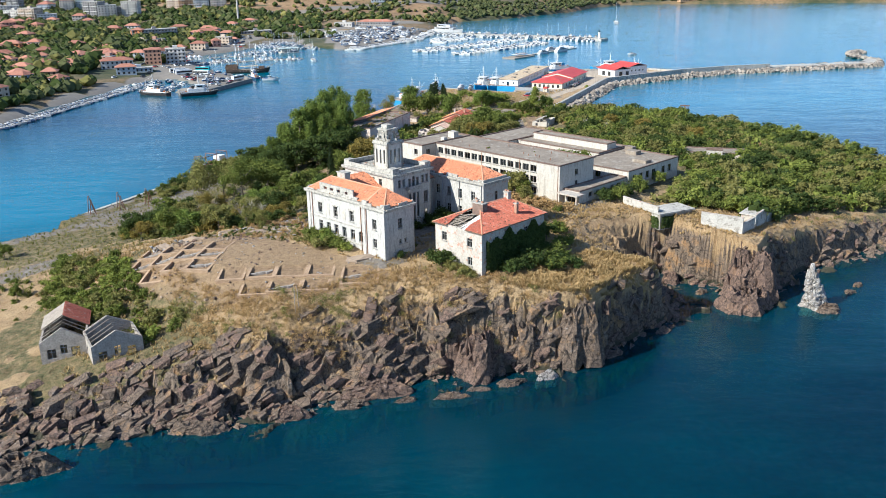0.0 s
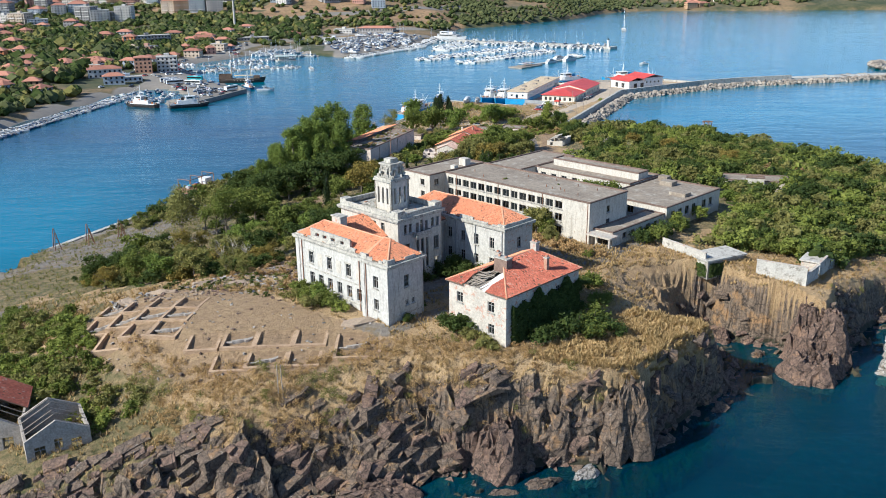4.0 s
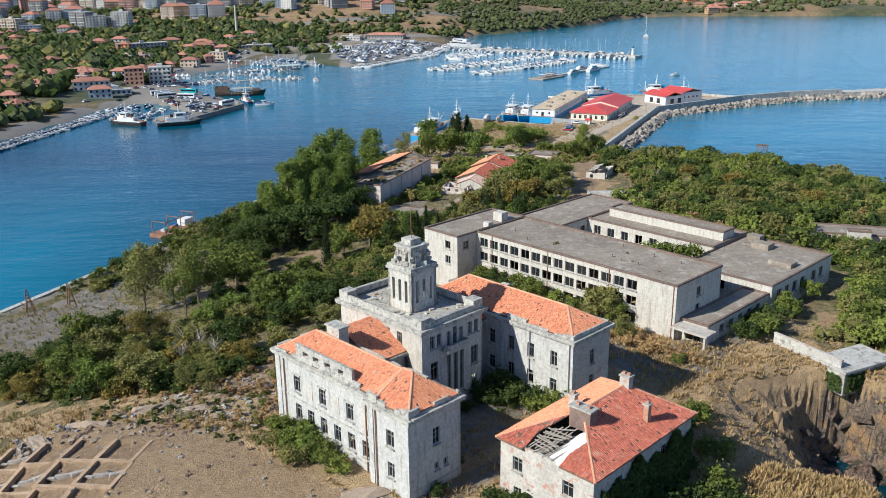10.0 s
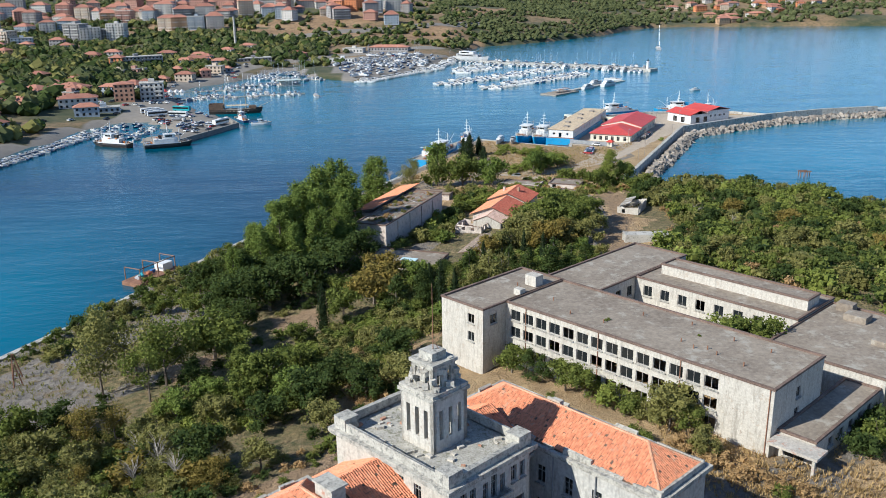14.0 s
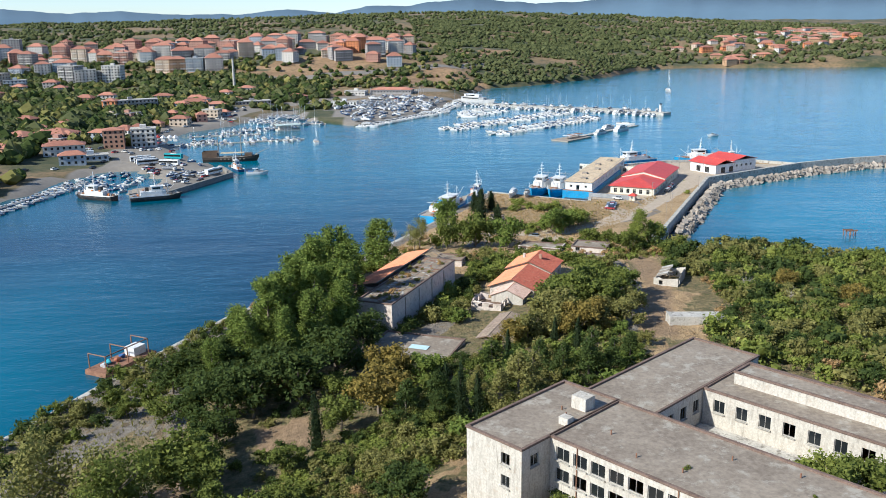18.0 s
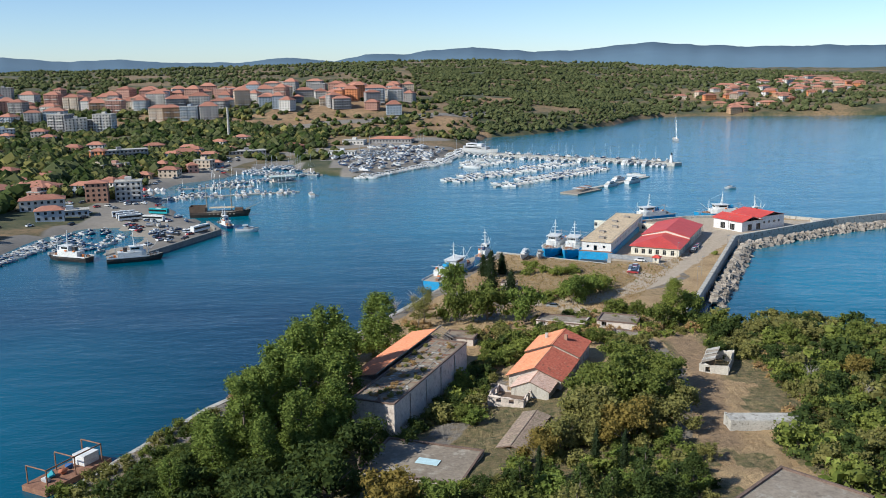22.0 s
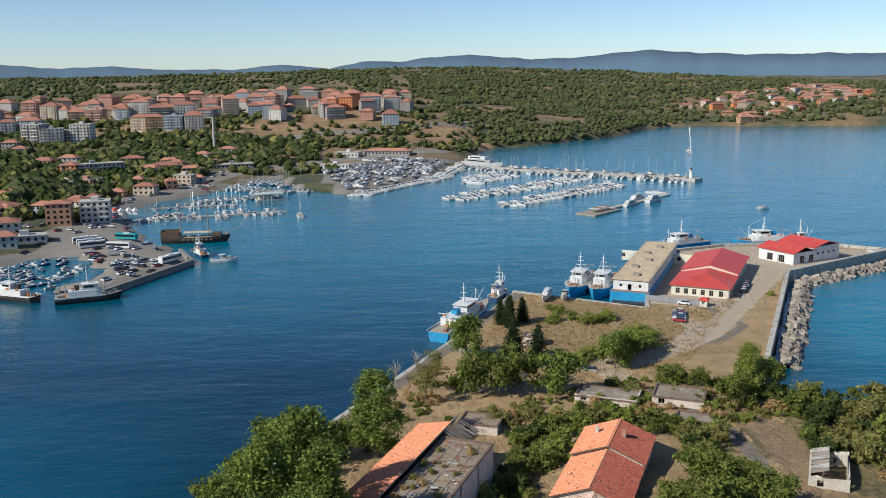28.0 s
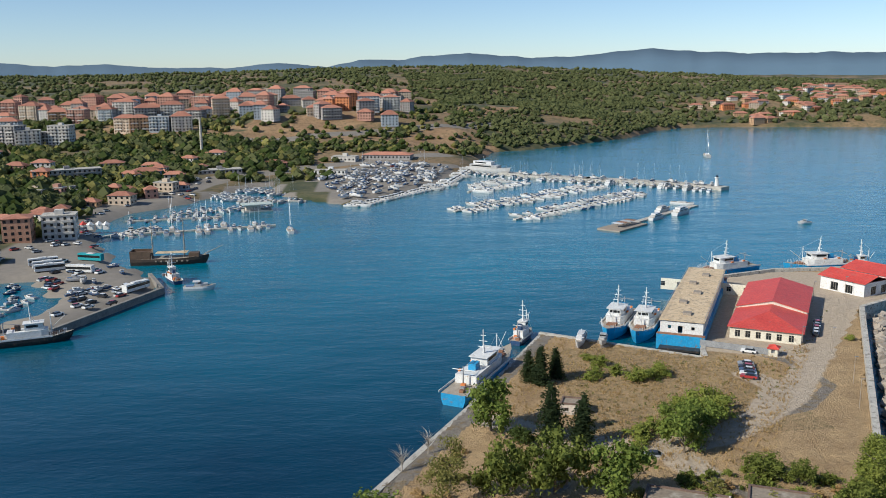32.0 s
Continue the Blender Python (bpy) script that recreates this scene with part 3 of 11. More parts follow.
SPOTS_BACK = [(-30, 222, 17), (54, 233, 17.2), (70, 227, 17), (82, 221, 16.2), (95, 201, 14), (100, 215, 14), (118, 226, 11.5), (142, 238, 9), (160, 245, 7), (100, 262, 16), (85, 300, 15), (120, 300, 13), (160, 290, 10), (185, 300, 6), (150, 350, 9), (160, 400, 6), (120, 420, 8), (75, 380, 9), (90, 405, 7.5), (60, 350, 11), (30, 310, 14), (20, 270, 16), (0, 225, 18.5), (30, 225, 18)]
SPOTS_NORTH = [(-10, 260, 13), (-40, 260, 10), (-70, 265, 6.5), (-88, 275, 5), (-85, 300, 2.5), (-60, 350, 3), (-50, 320, 5), (-20, 320, 9), (-10, 370, 6.5), (20, 380, 7.5), (20, 440, 5), (45, 400, 8), (55, 440, 5.5), (75, 460, 4.5), (90, 470, 4), (50, 490, 3), (25, 500, 2.8), (60, 540, 2.8), (110, 520, 2.8), (140, 580, 2.8), (180, 630, 2.8), (40, 565, 2.5), (-30, 420, 2.2), (0, 470, 2.4)]
top_height = spread_heights(SPOTS_FRONT + SPOTS_BACK + SPOTS_NORTH)
PLATEAU = TOP + PORT_EDGE + WEST_QUAY


def land(x, y):
    """Height of the island without its rocky breaks, and how far a place lies between shore (0) and level ground (1)."""
    x, y = np.asarray(x, dtype=float), np.asarray(y, dtype=float)
    din, dc = inside(x, y, COAST), edge_distance(x, y, COAST)
    dp = np.where(inside(x, y, PLATEAU), 0.0, edge_distance(x, y, PLATEAU))
    t = np.where(din, dc / (dc + dp + 1e-6), 0.0)
    f = np.interp(t, (0.0, 0.2, 0.34, 0.55, 0.75, 1.0), (0.0, 0.13, 0.26, 0.66, 0.86, 1.0))
    z = np.maximum(top_height(x, y), 1.6) * f
    return np.where(din, z, -np.minimum(0.45 * dc, 9.0)), t, din


def ground(x, y):
    return float(land(np.array([x]), np.array([y]))[0][0])

# ---- sea, island ground, mainland ----
def sheet(name, xs, ys, z, material, keep=None, attrs=None, smooth=False, shift=None):
    nx, ny = len(xs), len(ys)
    X, Y = np.meshgrid(xs, ys)
    if shift is not None:
        X, Y = X + shift[0], Y + shift[1]
    v = np.stack([X, Y, z], -1).reshape(-1, 3)
    i = np.arange(nx * ny).reshape(ny, nx)
    f = np.stack([i[:-1, :-1], i[:-1, 1:], i[1:, 1:], i[1:, :-1]], -1).reshape(-1, 4)
    if keep is not None:
        f = f[keep.ravel()[f].any(1)]
    me = from_arrays(name, v, f, material, smooth)
    for key, val in (attrs or {}).items():
        a = me.attributes.new(key, "FLOAT", "POINT")
        a.data.foreach_set("value", val.ravel().astype(np.float32))
    return new(name, me)


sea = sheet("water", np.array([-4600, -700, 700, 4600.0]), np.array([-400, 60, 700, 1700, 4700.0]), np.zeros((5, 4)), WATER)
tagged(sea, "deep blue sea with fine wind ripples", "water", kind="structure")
bed = sheet("sea_bed", np.array([-4600, -700, 700, 4600.0]), np.array([-400, 700, 4700.0]), np.full((3, 4), -7.2), SEABED)
tagged(bed, "dark sea bed under the water", "sea bed", kind="structure")

EXCAVATED = [(-62, 203), (-54, 186), (-34, 172), (-8, 170), (3, 177), (1, 185), (-8, 189), (-26, 205), (-46, 214)]
gx = np.concatenate([np.arange(-152, -80, 1.8), np.arange(-80, 112, 0.62), np.arange(112, 234, 2.0)])
gy = np.concatenate([np.arange(136, 226, 0.6), np.arange(226, 300, 1.1), np.arange(300, 660, 2.0)])
GX, GY = np.meshgrid(gx, gy)
GZ, GT, GIN = land(GX, GY)
wild = (GY < 470) & ((GX > -60) | (GY < 240)) & ((GY < 250) | (GX > 80))
crag = np.clip(np.interp(GT, (0.0, 0.15, 0.3, 0.55, 0.75, 1.0), (0.25, 0.7, 1.0, 1.0, 0.35, 0.0)), 0, 1) * wild * GIN
sel = (crag > 0.02)
kick = np.zeros_like(GZ)
bent_x, bent_y = GX + 1.6 * lumps(GX, GY, 9.0, 41), GY + 1.6 * lumps(GX, GY, 8.0, 42)
skew_y = bent_y + 0.30 * bent_x
kick[sel] = 1.5 * cells(bent_x[sel], skew_y[sel], (-150, 80), (215, 535), 1500, 3, 1.9, (0.10, -0.05), 0.13) + 0.75 * cells(bent_x[sel], skew_y[sel], (-150, 80), (215, 535), 6500, 4, 2.0, (0.2, -0.1), 0.2) + 0.32 * cells(GX[sel], GY[sel], (-150, 138), (215, 470), 20000, 14, 1.5) + 0.06 * rng.normal(size=int(sel.sum()))
cove = np.where((GX > 46) & (GY > 186), np.where((GX < 76) & (GY < 224), 0.2, 0.42), 1.0)
GZ = GZ + cove * crag * kick * np.clip(np.maximum(top_height(GX, GY), 2) / 12, 0.4, 1.1)
GZ = GZ + 0.55 * crag * np.sin(GZ * 2.1 + 0.42 * GX + 1.6 * lumps(GX, GY, 14.0, 43))
shelf = (~GIN) & (GY < 240) & (GX > -150)
sd = edge_distance(GX, GY, COAST)
near_sh = shelf & (sd < 9)
GZ[near_sh] = np.maximum(GZ[near_sh], -0.75 - 0.20 * sd[near_sh] + 1.6 * cells(bent_x[near_sh], bent_y[near_sh], (-150, 130), (215, 245), 3200, 9) + 0.25 * rng.normal(size=int(near_sh.sum())))
GZ = GZ + np.where((GT > 0.9) & ~inside(GX, GY, EXCAVATED), 0.18 * lumps(GX, GY, 7.0, 5) + 0.08 * lumps(GX, GY, 2.2, 6), 0.0) * (GY < 480)


def turned(cx, cy, ang):
    c, s = math.cos(radians(ang)), math.sin(radians(ang))
    return (GX - cx) * c + (GY - cy) * s, -(GX - cx) * s + (GY - cy) * c


soil = np.zeros_like(GZ)
BAULKS = []
soil[inside(GX, GY, EXCAVATED)] = 0.55


def pit(cx, cy, w, h, ang, deep):
    deep *= 0.7
    BAULKS.append((cx, cy, w, h, ang))
    a, b = turned(cx, cy, ang)
    k = (np.abs(a) < w / 2) & (np.abs(b) < h / 2)
    GZ[k] -= deep
    soil[k] = 0.9


for k, (w, deep) in enumerate(((5.2, 0.5), (5.2, 0.7), (6.2, 0.6), (5.2, 0.6))):
    pit(-32 + 6.6 * k, 183.5 - 0.55 * k, w, 5.2, -5, deep)
    if k > 0:
        pit(-33 + 6.6 * k, 177 - 0.6 * k, w, 4.6, -5, deep + 0.1)
pit(-3.5, 178, 7.5, 8.5, -4, 0.8)
for i in range(4):
    for j in range(3):
        a, b = 5.7 * (i - 1.5), 5.9 * (j - 1)
        pit(-47 + a * 0.97 + b * 0.2, 197 - a * 0.24 + b * 0.97, 4.9, 5.1, -14, 0.5 + 0.2 * ((i + j) % 2))
gzy, gzx = np.gradient(GZ, gy, gx)
slope = np.hypot(gzx, gzy)
rock = np.clip((slope - 0.75) * 1.3, 0, 1) * wild * (soil < 0.2) * np.clip((0.86 - GT) * 4, 0, 1)
spur = (GX > 28) & (GX < 68) & (GY < 194)
rock[spur & (GT > 0.5)] *= 0.25
rock[(GT < np.where(spur, 0.36, np.where((GX > -40) & (GX < 30) & (GY < 190), 0.38, 0.46))) & wild] = 1.0
bowl = (GX > 47) & (GX < 75) & (GY > 192) & (GY < 228) & (GT > 0.36)
rock[bowl] *= 0.45
soil[bowl & (GT < 0.93)] = 0.5
PATHS = [([(57, 360), (64, 380), (70, 400), (73, 425), (72, 445), (62, 470), (58, 486), (70, 489), (82, 497), (100, 513), (118, 538), (130, 560), (145, 585), (165, 610), (200, 630)], 2.4),
         ([(24, 506), (40, 492), (56, 486), (70, 490)], 6.0), ([(100, 555), (112, 540), (114, 520), (100, 505), (86, 500)], 2.2),
         ([(-110, 258), (-90, 268), (-66, 270), (-50, 290)], 4.0), ([(20, 196), (2, 182), (-4, 186)], 2.5), ([(40, 232), (52, 226), (64, 236), (78, 250)], 5.5),
         ([(10, 200), (14, 206), (20, 214)], 7.0), ([(-58, 352), (-50, 340), (-46, 326)], 6.0), ([(-85, 225), (-100, 218), (-125, 222)], 7.0), ([(8, 390), (14, 410)], 5.0), ([(30, 470), (36, 490)], 5.0)]
paving = np.zeros_like(GZ)
PATHS += [([(6, 364), (14, 380), (24, 402)], 4.5), ([(36, 232), (46, 222), (54, 226), (62, 236), (72, 246)], 6.5), ([(-90, 285), (-78, 300), (-66, 318), (-58, 335)], 9.0), ([(-104, 268), (-84, 276), (-70, 290)], 6.0)]
for line, half in PATHS:
    paving = np.maximum(paving, np.clip(1.25 - edge_distance(GX, GY, line, False) / half, 0, 1))
paving[inside(GX, GY, [(92, 552), (131, 642), (160, 652), (228, 634), (226, 622), (160, 588), (128, 545), (112, 548)])] = 1.0
quay_d = edge_distance(GX, GY, WEST_QUAY[:8] + PORT_EDGE[-1:], False)
paving = np.maximum(paving, np.where((quay_d < 5) & GIN, 0.75, 0))
for bare in ([(-28, 318), (-18, 321), (-13, 308), (-26, 307)], [(-48, 297), (-38, 301), (-35, 289), (-43, 285)], [(-32, 219), (-20, 221), (-9, 236), (9, 240), (7, 246), (-9, 244), (-26, 230)]):
    soil[inside(GX, GY, bare)] = 0.8
for pale in ([(-64, 354), (-56, 357), (-45, 346), (-42, 333), (-48, 325), (-53, 326), (-52, 338)], [(-86, 302), (-80, 313), (-70, 301), (-57, 288), (-55, 272), (-70, 274), (-84, 268)]):
    paving[inside(GX, GY, pale)] = 1.0
lane_side = edge_distance(GX, GY, [(63, 356), (70, 382), (78, 404), (82, 432), (78, 450)], False)
soil = np.maximum(soil, np.clip(1.2 - lane_side / 6.0, 0, 0.9))
WX, WY = GX + 9 * lumps(GX, GY, 22, 81) + 3 * lumps(GX, GY, 7, 82), GY + 9 * lumps(GX, GY, 20, 83) + 3 * lumps(GX, GY, 6, 84)
green = np.where(((WX < -12) & (WY > 225) & (WY < 420)) | ((WX > 75) & (WY > 235) & (WY < 450) & (WX < 200)) | ((WY > 290) & (WY < 400) & (WX < 60)) | ((WX < -35) & (WY < 205) & (WX > -80) & (top_height(GX, GY) < 15)), 0.55, 0.1)
green[(GY > 490) & (GY < 560) & (GX > 45) & (GX < 100)] = 0.40
track = np.zeros_like(GZ)
for line, half in ((PATHS[0][0], 4.2), (PATHS[1][0], 4.0), ([(100, 555), (114, 548), (122, 545)], 6.0), ([(86, 500), (100, 520), (96, 530)], 4.0)):
    track = np.maximum(track, np.clip(1.5 - edge_distance(GX, GY, line, False) / half, 0, 1) * (GY > 470))
track[inside(GX, GY, [(92, 552), (131, 642), (160, 652), (228, 634), (226, 622), (160, 588), (128, 545), (112, 548)])] = 1.0
jag = crag * (GT < 0.97)
island = sheet("ground", gx, gy, GZ, GROUND, keep=GZ > -8.4, attrs={"rock": rock, "soil": soil, "paving": paving, "green": green, "track": track}, shift=(jag * 0.2 * rng.normal(size=GZ.shape), jag * 0.2 * rng.normal(size=GZ.shape)))
tagged(island, "rocky island with dry grass, cliffs and excavation trenches", "island ground", kind="structure")

MAIN_COAST = [(-4700, 300), (-900, 340), (-300, 390), (-212, 470), (-200, 540), (-184, 610), (-180, 640), (-167, 672), (-156, 684), (-146, 676), (-124, 640), (-131, 604), (-127, 592), (-110, 597), (-87, 651), (-98, 677), (-126, 718), (-141, 752), (-154, 789), (-163, 815), (-154, 858), (-130, 895), (-100, 960), (-84, 985), (-78, 934), (-30, 878), (-22, 872), (10, 921), (41, 963), (74, 1077), (120, 1237), (170, 1262), (222, 1307), (316, 1404), (394, 1531), (450, 1580), (514, 1588), (708, 1540), (900, 1500), (1500, 1380), (4700, 1100), (4700, 4650), (-4700, 4650)]
MAIN_SPOTS = [(-160, 660, 2.5), (-110, 640, 2.3), (-230, 640, 6), (-300, 800, 12), (-240, 520, 6), (-300, 600, 12), (-160, 860, 3.5), (-130, 980, 6), (-160, 1114, 13), (-400, 1100, 18), (-50, 1020, 3), (0, 960, 2.5), (70, 1140, 11), (120, 1290, 13), (200, 1345, 13), (-120, 1212, 18), (-120, 1280, 37), (20, 1238, 18), (20, 1310, 36), (86, 1212, 7), (90, 1275, 23), (-300, 1200, 20), (-400, 1260, 30), (-100, 1450, 47), (-500, 1450, 45), (150, 1500, 38), (300, 1600, 28)]
MAIN_FAR = [(0, 1900, 62), (-500, 2000, 62), (300, 2200, 76), (400, 1700, 12), (520, 1640, 7), (650, 1700, 18), (750, 1900, 42), (900, 2000, 44), (700, 2300, 56), (0, 2800, 97), (300, 2900, 100), (700, 3000, 86), (-500, 3000, 88), (-1200, 3000, 80), (1400, 2800, 44), (1500, 2000, 24), (-1500, 1500, 40), (-3500, 3000, 70), (3500, 3000, 50), (0, 4500, 60)]
main_height = spread_heights(MAIN_SPOTS + MAIN_FAR)


def main_land(x, y):
    x, y = np.asarray(x, dtype=float), np.asarray(y, dtype=float)
    d = edge_distance(x, y, MAIN_COAST)
    ok = inside(x, y, MAIN_COAST)
    h = np.maximum(main_height(x, y), 2.0)
    z = np.minimum(h, 2.2 + np.maximum(h - 2.2, 0) * np.clip(d / 45, 0, 1) ** 0.6)
    z = z + np.clip(d / 60, 0, 1) * (1.2 * lumps(x, y, 90, 21) + 2.0 * lumps(x, y, 260, 22)) * np.clip((h - 5) / 20, 0, 1)
    return np.where(ok, z, -np.minimum(1 + 0.4 * d, 8)), d, ok


mx = np.concatenate([-900 - 55 * np.arange(68, 0, -1.0), np.arange(-900, 900, 11.0), 900 + 55 * np.arange(0, 69.0)])
my = np.concatenate([np.arange(420, 1700, 9.0), np.arange(1700, 4640, 42.0)])
MX, MY = np.meshgrid(mx, my)
MZ, MD, MIN_ = main_land(MX, MY)


def far_ground_mat():
    m, n, l, p = nodes_of("mainland_ground")
    pos = n.new("ShaderNodeNewGeometry").outputs["Position"]
    a, b, c = noise_node(n, l, pos, 0.006, 6, 0.65), noise_node(n, l, pos, 0.035, 6, 0.7), noise_node(n, l, pos, 0.25, 4, 0.7)
    col = mix(n, l, ramp(n, l, b, 0.40, 0.66), (0.04, 0.052, 0.02), (0.14, 0.12, 0.055))
    col = mix(n, l, ramp(n, l, a, 0.45, 0.55, (0, 0, 0), (0.85, 0.85, 0.85)), col, (0.27, 0.175, 0.09))
    col = mix(n, l, ramp(n, l, c, 0.45, 0.65, (0, 0, 0), (0.6, 0.6, 0.6)), col, (0.035, 0.05, 0.017))
    earth = n.new("ShaderNodeAttribute")
    earth.attribute_name = "earth"
    dry = mix(n, l, ramp(n, l, b, 0.35, 0.65), (0.20, 0.120, 0.060), (0.37, 0.240, 0.125))
    dry = mix(n, l, ramp(n, l, c, 0.5, 0.68, (0, 0, 0), (0.7, 0.7, 0.7)), dry, (0.075, 0.07, 0.03))
    col = mix(n, l, ramp(n, l, earth.outputs["Fac"], 0.3, 0.7), col, dry)
    att = n.new("ShaderNodeAttribute")
    att.attribute_name = "paving"
    col = mix(n, l, ramp(n, l, att.outputs["Fac"], 0.4, 0.6), col, mix(n, l, c, (0.15, 0.135, 0.115), (0.30, 0.265, 0.22)))
    l.new(col, p.inputs["Base Color"])
    p.inputs["Roughness"].default_value = 0.95
    return m


pav = np.where((MD < 8) & (MX > -260) & (MX < -60) & (MY < 1000), 0.9, 0.0)
pav = np.where(inside(MX, MY, [(-60, 1020), (-30, 870), (60, 980), (70, 1080), (0, 1090)]), 0.9, pav)
pav = np.where(inside(MX, MY, [(-150, 676), (-124, 640), (-131, 604), (-127, 592), (-110, 597), (-87, 651), (-98, 677), (-126, 718), (-141, 752), (-154, 789), (-176, 800), (-186, 760), (-176, 715), (-168, 690)]), 0.9, pav)
for line, half in (([(-140, 720), (-190, 830), (-150, 900), (-120, 1000), (-60, 1060), (60, 1130)], 9), ([(-700, 1180), (-300, 1190), (-100, 1200), (60, 1290), (160, 1380)], 8)):
    pav = np.maximum(pav, np.clip(1.6 - edge_distance(MX, MY, line, False) / half, 0, 1))
TERRACES = [[(-170, 1258), (-108, 1292), (-56, 1340), (40, 1420), (52, 1400), (16, 1335), (-25, 1246), (-80, 1225), (-150, 1225)], [(10, 1222), (84, 1302), (126, 1258), (118, 1230), (94, 1190), (48, 1160), (24, 1180)], [(-330, 1262), (-180, 1262), (-160, 1205), (-330, 1205)], [(-165, 1226), (-80, 1226), (20, 1236), (10, 1205), (-100, 1190), (-165, 1196)], [(60, 1430), (170, 1520), (200, 1500), (120, 1400)], [(1000, 2200), (1800, 2300), (1800, 2900), (1100, 2900)]]
bare = np.zeros_like(MZ)
for q in TERRACES:
    bare[inside(MX + 14 * lumps(MX, MY, 40, 71), MY + 14 * lumps(MX, MY, 36, 72), q)] = 1.0
bare[(MD < 9) & (MX > 70) & (MX < 132) & (MY > 1150)] = 0.8
bare[(MD < 6) & (lumps(MX, MY, 50, 73) > 0.3) & (MX > 132) & (MX < 380) & (MY > 1200)] = 0.8
mainland = sheet("mainland_ground", mx, my, MZ, far_ground_mat(), keep=MZ > -3, attrs={"paving": pav, "earth": bare}, smooth=True)
tagged(mainland, "scrubby mainland slopes with dry grass and roads", "mainland", kind="structure")


def mainland_at(x, y):
    return float(main_land(np.array([x]), np.array([y]))[0][0])


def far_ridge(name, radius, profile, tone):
    """A line of far hills on the horizon: heights over the sea along an arc; tone holds the painted haze."""
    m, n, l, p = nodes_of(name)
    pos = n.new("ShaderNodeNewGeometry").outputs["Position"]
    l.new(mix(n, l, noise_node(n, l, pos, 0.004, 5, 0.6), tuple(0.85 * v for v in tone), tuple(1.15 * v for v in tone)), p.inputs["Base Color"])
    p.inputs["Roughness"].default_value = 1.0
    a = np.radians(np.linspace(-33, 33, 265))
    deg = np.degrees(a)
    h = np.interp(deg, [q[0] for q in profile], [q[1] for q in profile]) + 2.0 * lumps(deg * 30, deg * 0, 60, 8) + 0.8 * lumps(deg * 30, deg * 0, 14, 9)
    rows = [np.stack([r * np.sin(a), 250 + r * np.cos(a), z], -1) for r, z in ((radius - 350, h * 0 + 10), (radius - 170, 0.62 * h), (radius, h), (radius + 120, h * 0))]
    v = np.concatenate(rows)
    k = len(a)
    i = np.arange(4 * k).reshape(4, k)
    f = np.stack([i[:-1, :-1], i[:-1, 1:], i[1:, 1:], i[1:, :-1]], -1).reshape(-1, 4)
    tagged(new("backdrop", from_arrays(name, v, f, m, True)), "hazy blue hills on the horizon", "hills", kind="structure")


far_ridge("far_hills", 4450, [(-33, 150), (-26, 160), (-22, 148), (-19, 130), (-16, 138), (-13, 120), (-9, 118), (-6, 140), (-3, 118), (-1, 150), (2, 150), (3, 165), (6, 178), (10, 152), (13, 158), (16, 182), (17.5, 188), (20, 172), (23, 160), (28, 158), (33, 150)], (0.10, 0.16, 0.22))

# ---- openings, windows, walls ----
def panel(length, height, thick, holes):
    """A wall from x = 0 to length with its outer face at y = 0; holes (x0, x1, z0, z1) go through it."""
    xs = sorted({0.0, length, *[h[0] for h in holes], *[h[1] for h in holes]})
    zs = sorted({0.0, height, *[h[2] for h in holes], *[h[3] for h in holes]})
    bm = bmesh.new()
    grid = {}

    def v(i, k, y):
        if (i, k, y) not in grid:
            grid[i, k, y] = bm.verts.new((xs[i], y * thick, zs[k]))
        return grid[i, k, y]

    def solid(i, k):
        if not (0 <= i < len(xs) - 1 and 0 <= k < len(zs) - 1):
            return False
        x, z = (xs[i] + xs[i + 1]) / 2, (zs[k] + zs[k + 1]) / 2
        return not any(h[0] < x < h[1] and h[2] < z < h[3] for h in holes)
    for i in range(len(xs) - 1):
        for k in range(len(zs) - 1):
            if not solid(i, k):
                continue
            bm.faces.new((v(i, k, 0), v(i + 1, k, 0), v(i + 1, k + 1, 0), v(i, k + 1, 0)))
            bm.faces.new((v(i, k + 1, 1), v(i + 1, k + 1, 1), v(i + 1, k, 1), v(i, k, 1)))
            for di, dk, (a, b) in ((-1, 0, ((i, k), (i, k + 1))), (1, 0, ((i + 1, k + 1), (i + 1, k))), (0, -1, ((i + 1, k), (i, k))), (0, 1, ((i, k + 1), (i + 1, k + 1)))):
                if not solid(i + di, k + dk):
                    bm.faces.new((v(*a, 0), v(*b, 0), v(*b, 1), v(*a, 1)))
    return bm


WINDOWS = {}


def window_meshes(w, h, style):
    key = (round(w, 2), round(h, 2), style)
    if key not in WINDOWS:
        b, d = 0.10, 0.10
        xs = [b, w - b] if style == "bar" else [b, w / 2 - 0.04, w / 2 + 0.04, w - b] if style in ("cross", "pair") else [b, w / 3 - 0.04, w / 3 + 0.04, w * 2 / 3 - 0.04, w * 2 / 3 + 0.04, w - b]
        zs = [b, h * 0.66, h * 0.66 + 0.07, h - b] if style in ("cross", "bar") else [b, h - b]
        lights = [(x0, x1, z0, z1) for x0, x1 in zip(xs[::2], xs[1::2]) for z0, z1 in zip(zs[::2], zs[1::2])]
        frame_mesh = mesh_of("window_frame", panel(w, h, d, lights), DARK_FRAME)
        pane = mesh_of("pane", boxes((b - 0.02, w - b + 0.02, 0.05, 0.06, b - 0.02, h - b + 0.02)), GLASS)
        sill = mesh_of("window_sill", boxes((-0.12, w + 0.12, -0.30, 0.02, -0.14, -0.02)), STONE_TRIM)
        WINDOWS[key] = frame_mesh, pane, sill
    return WINDOWS[key]


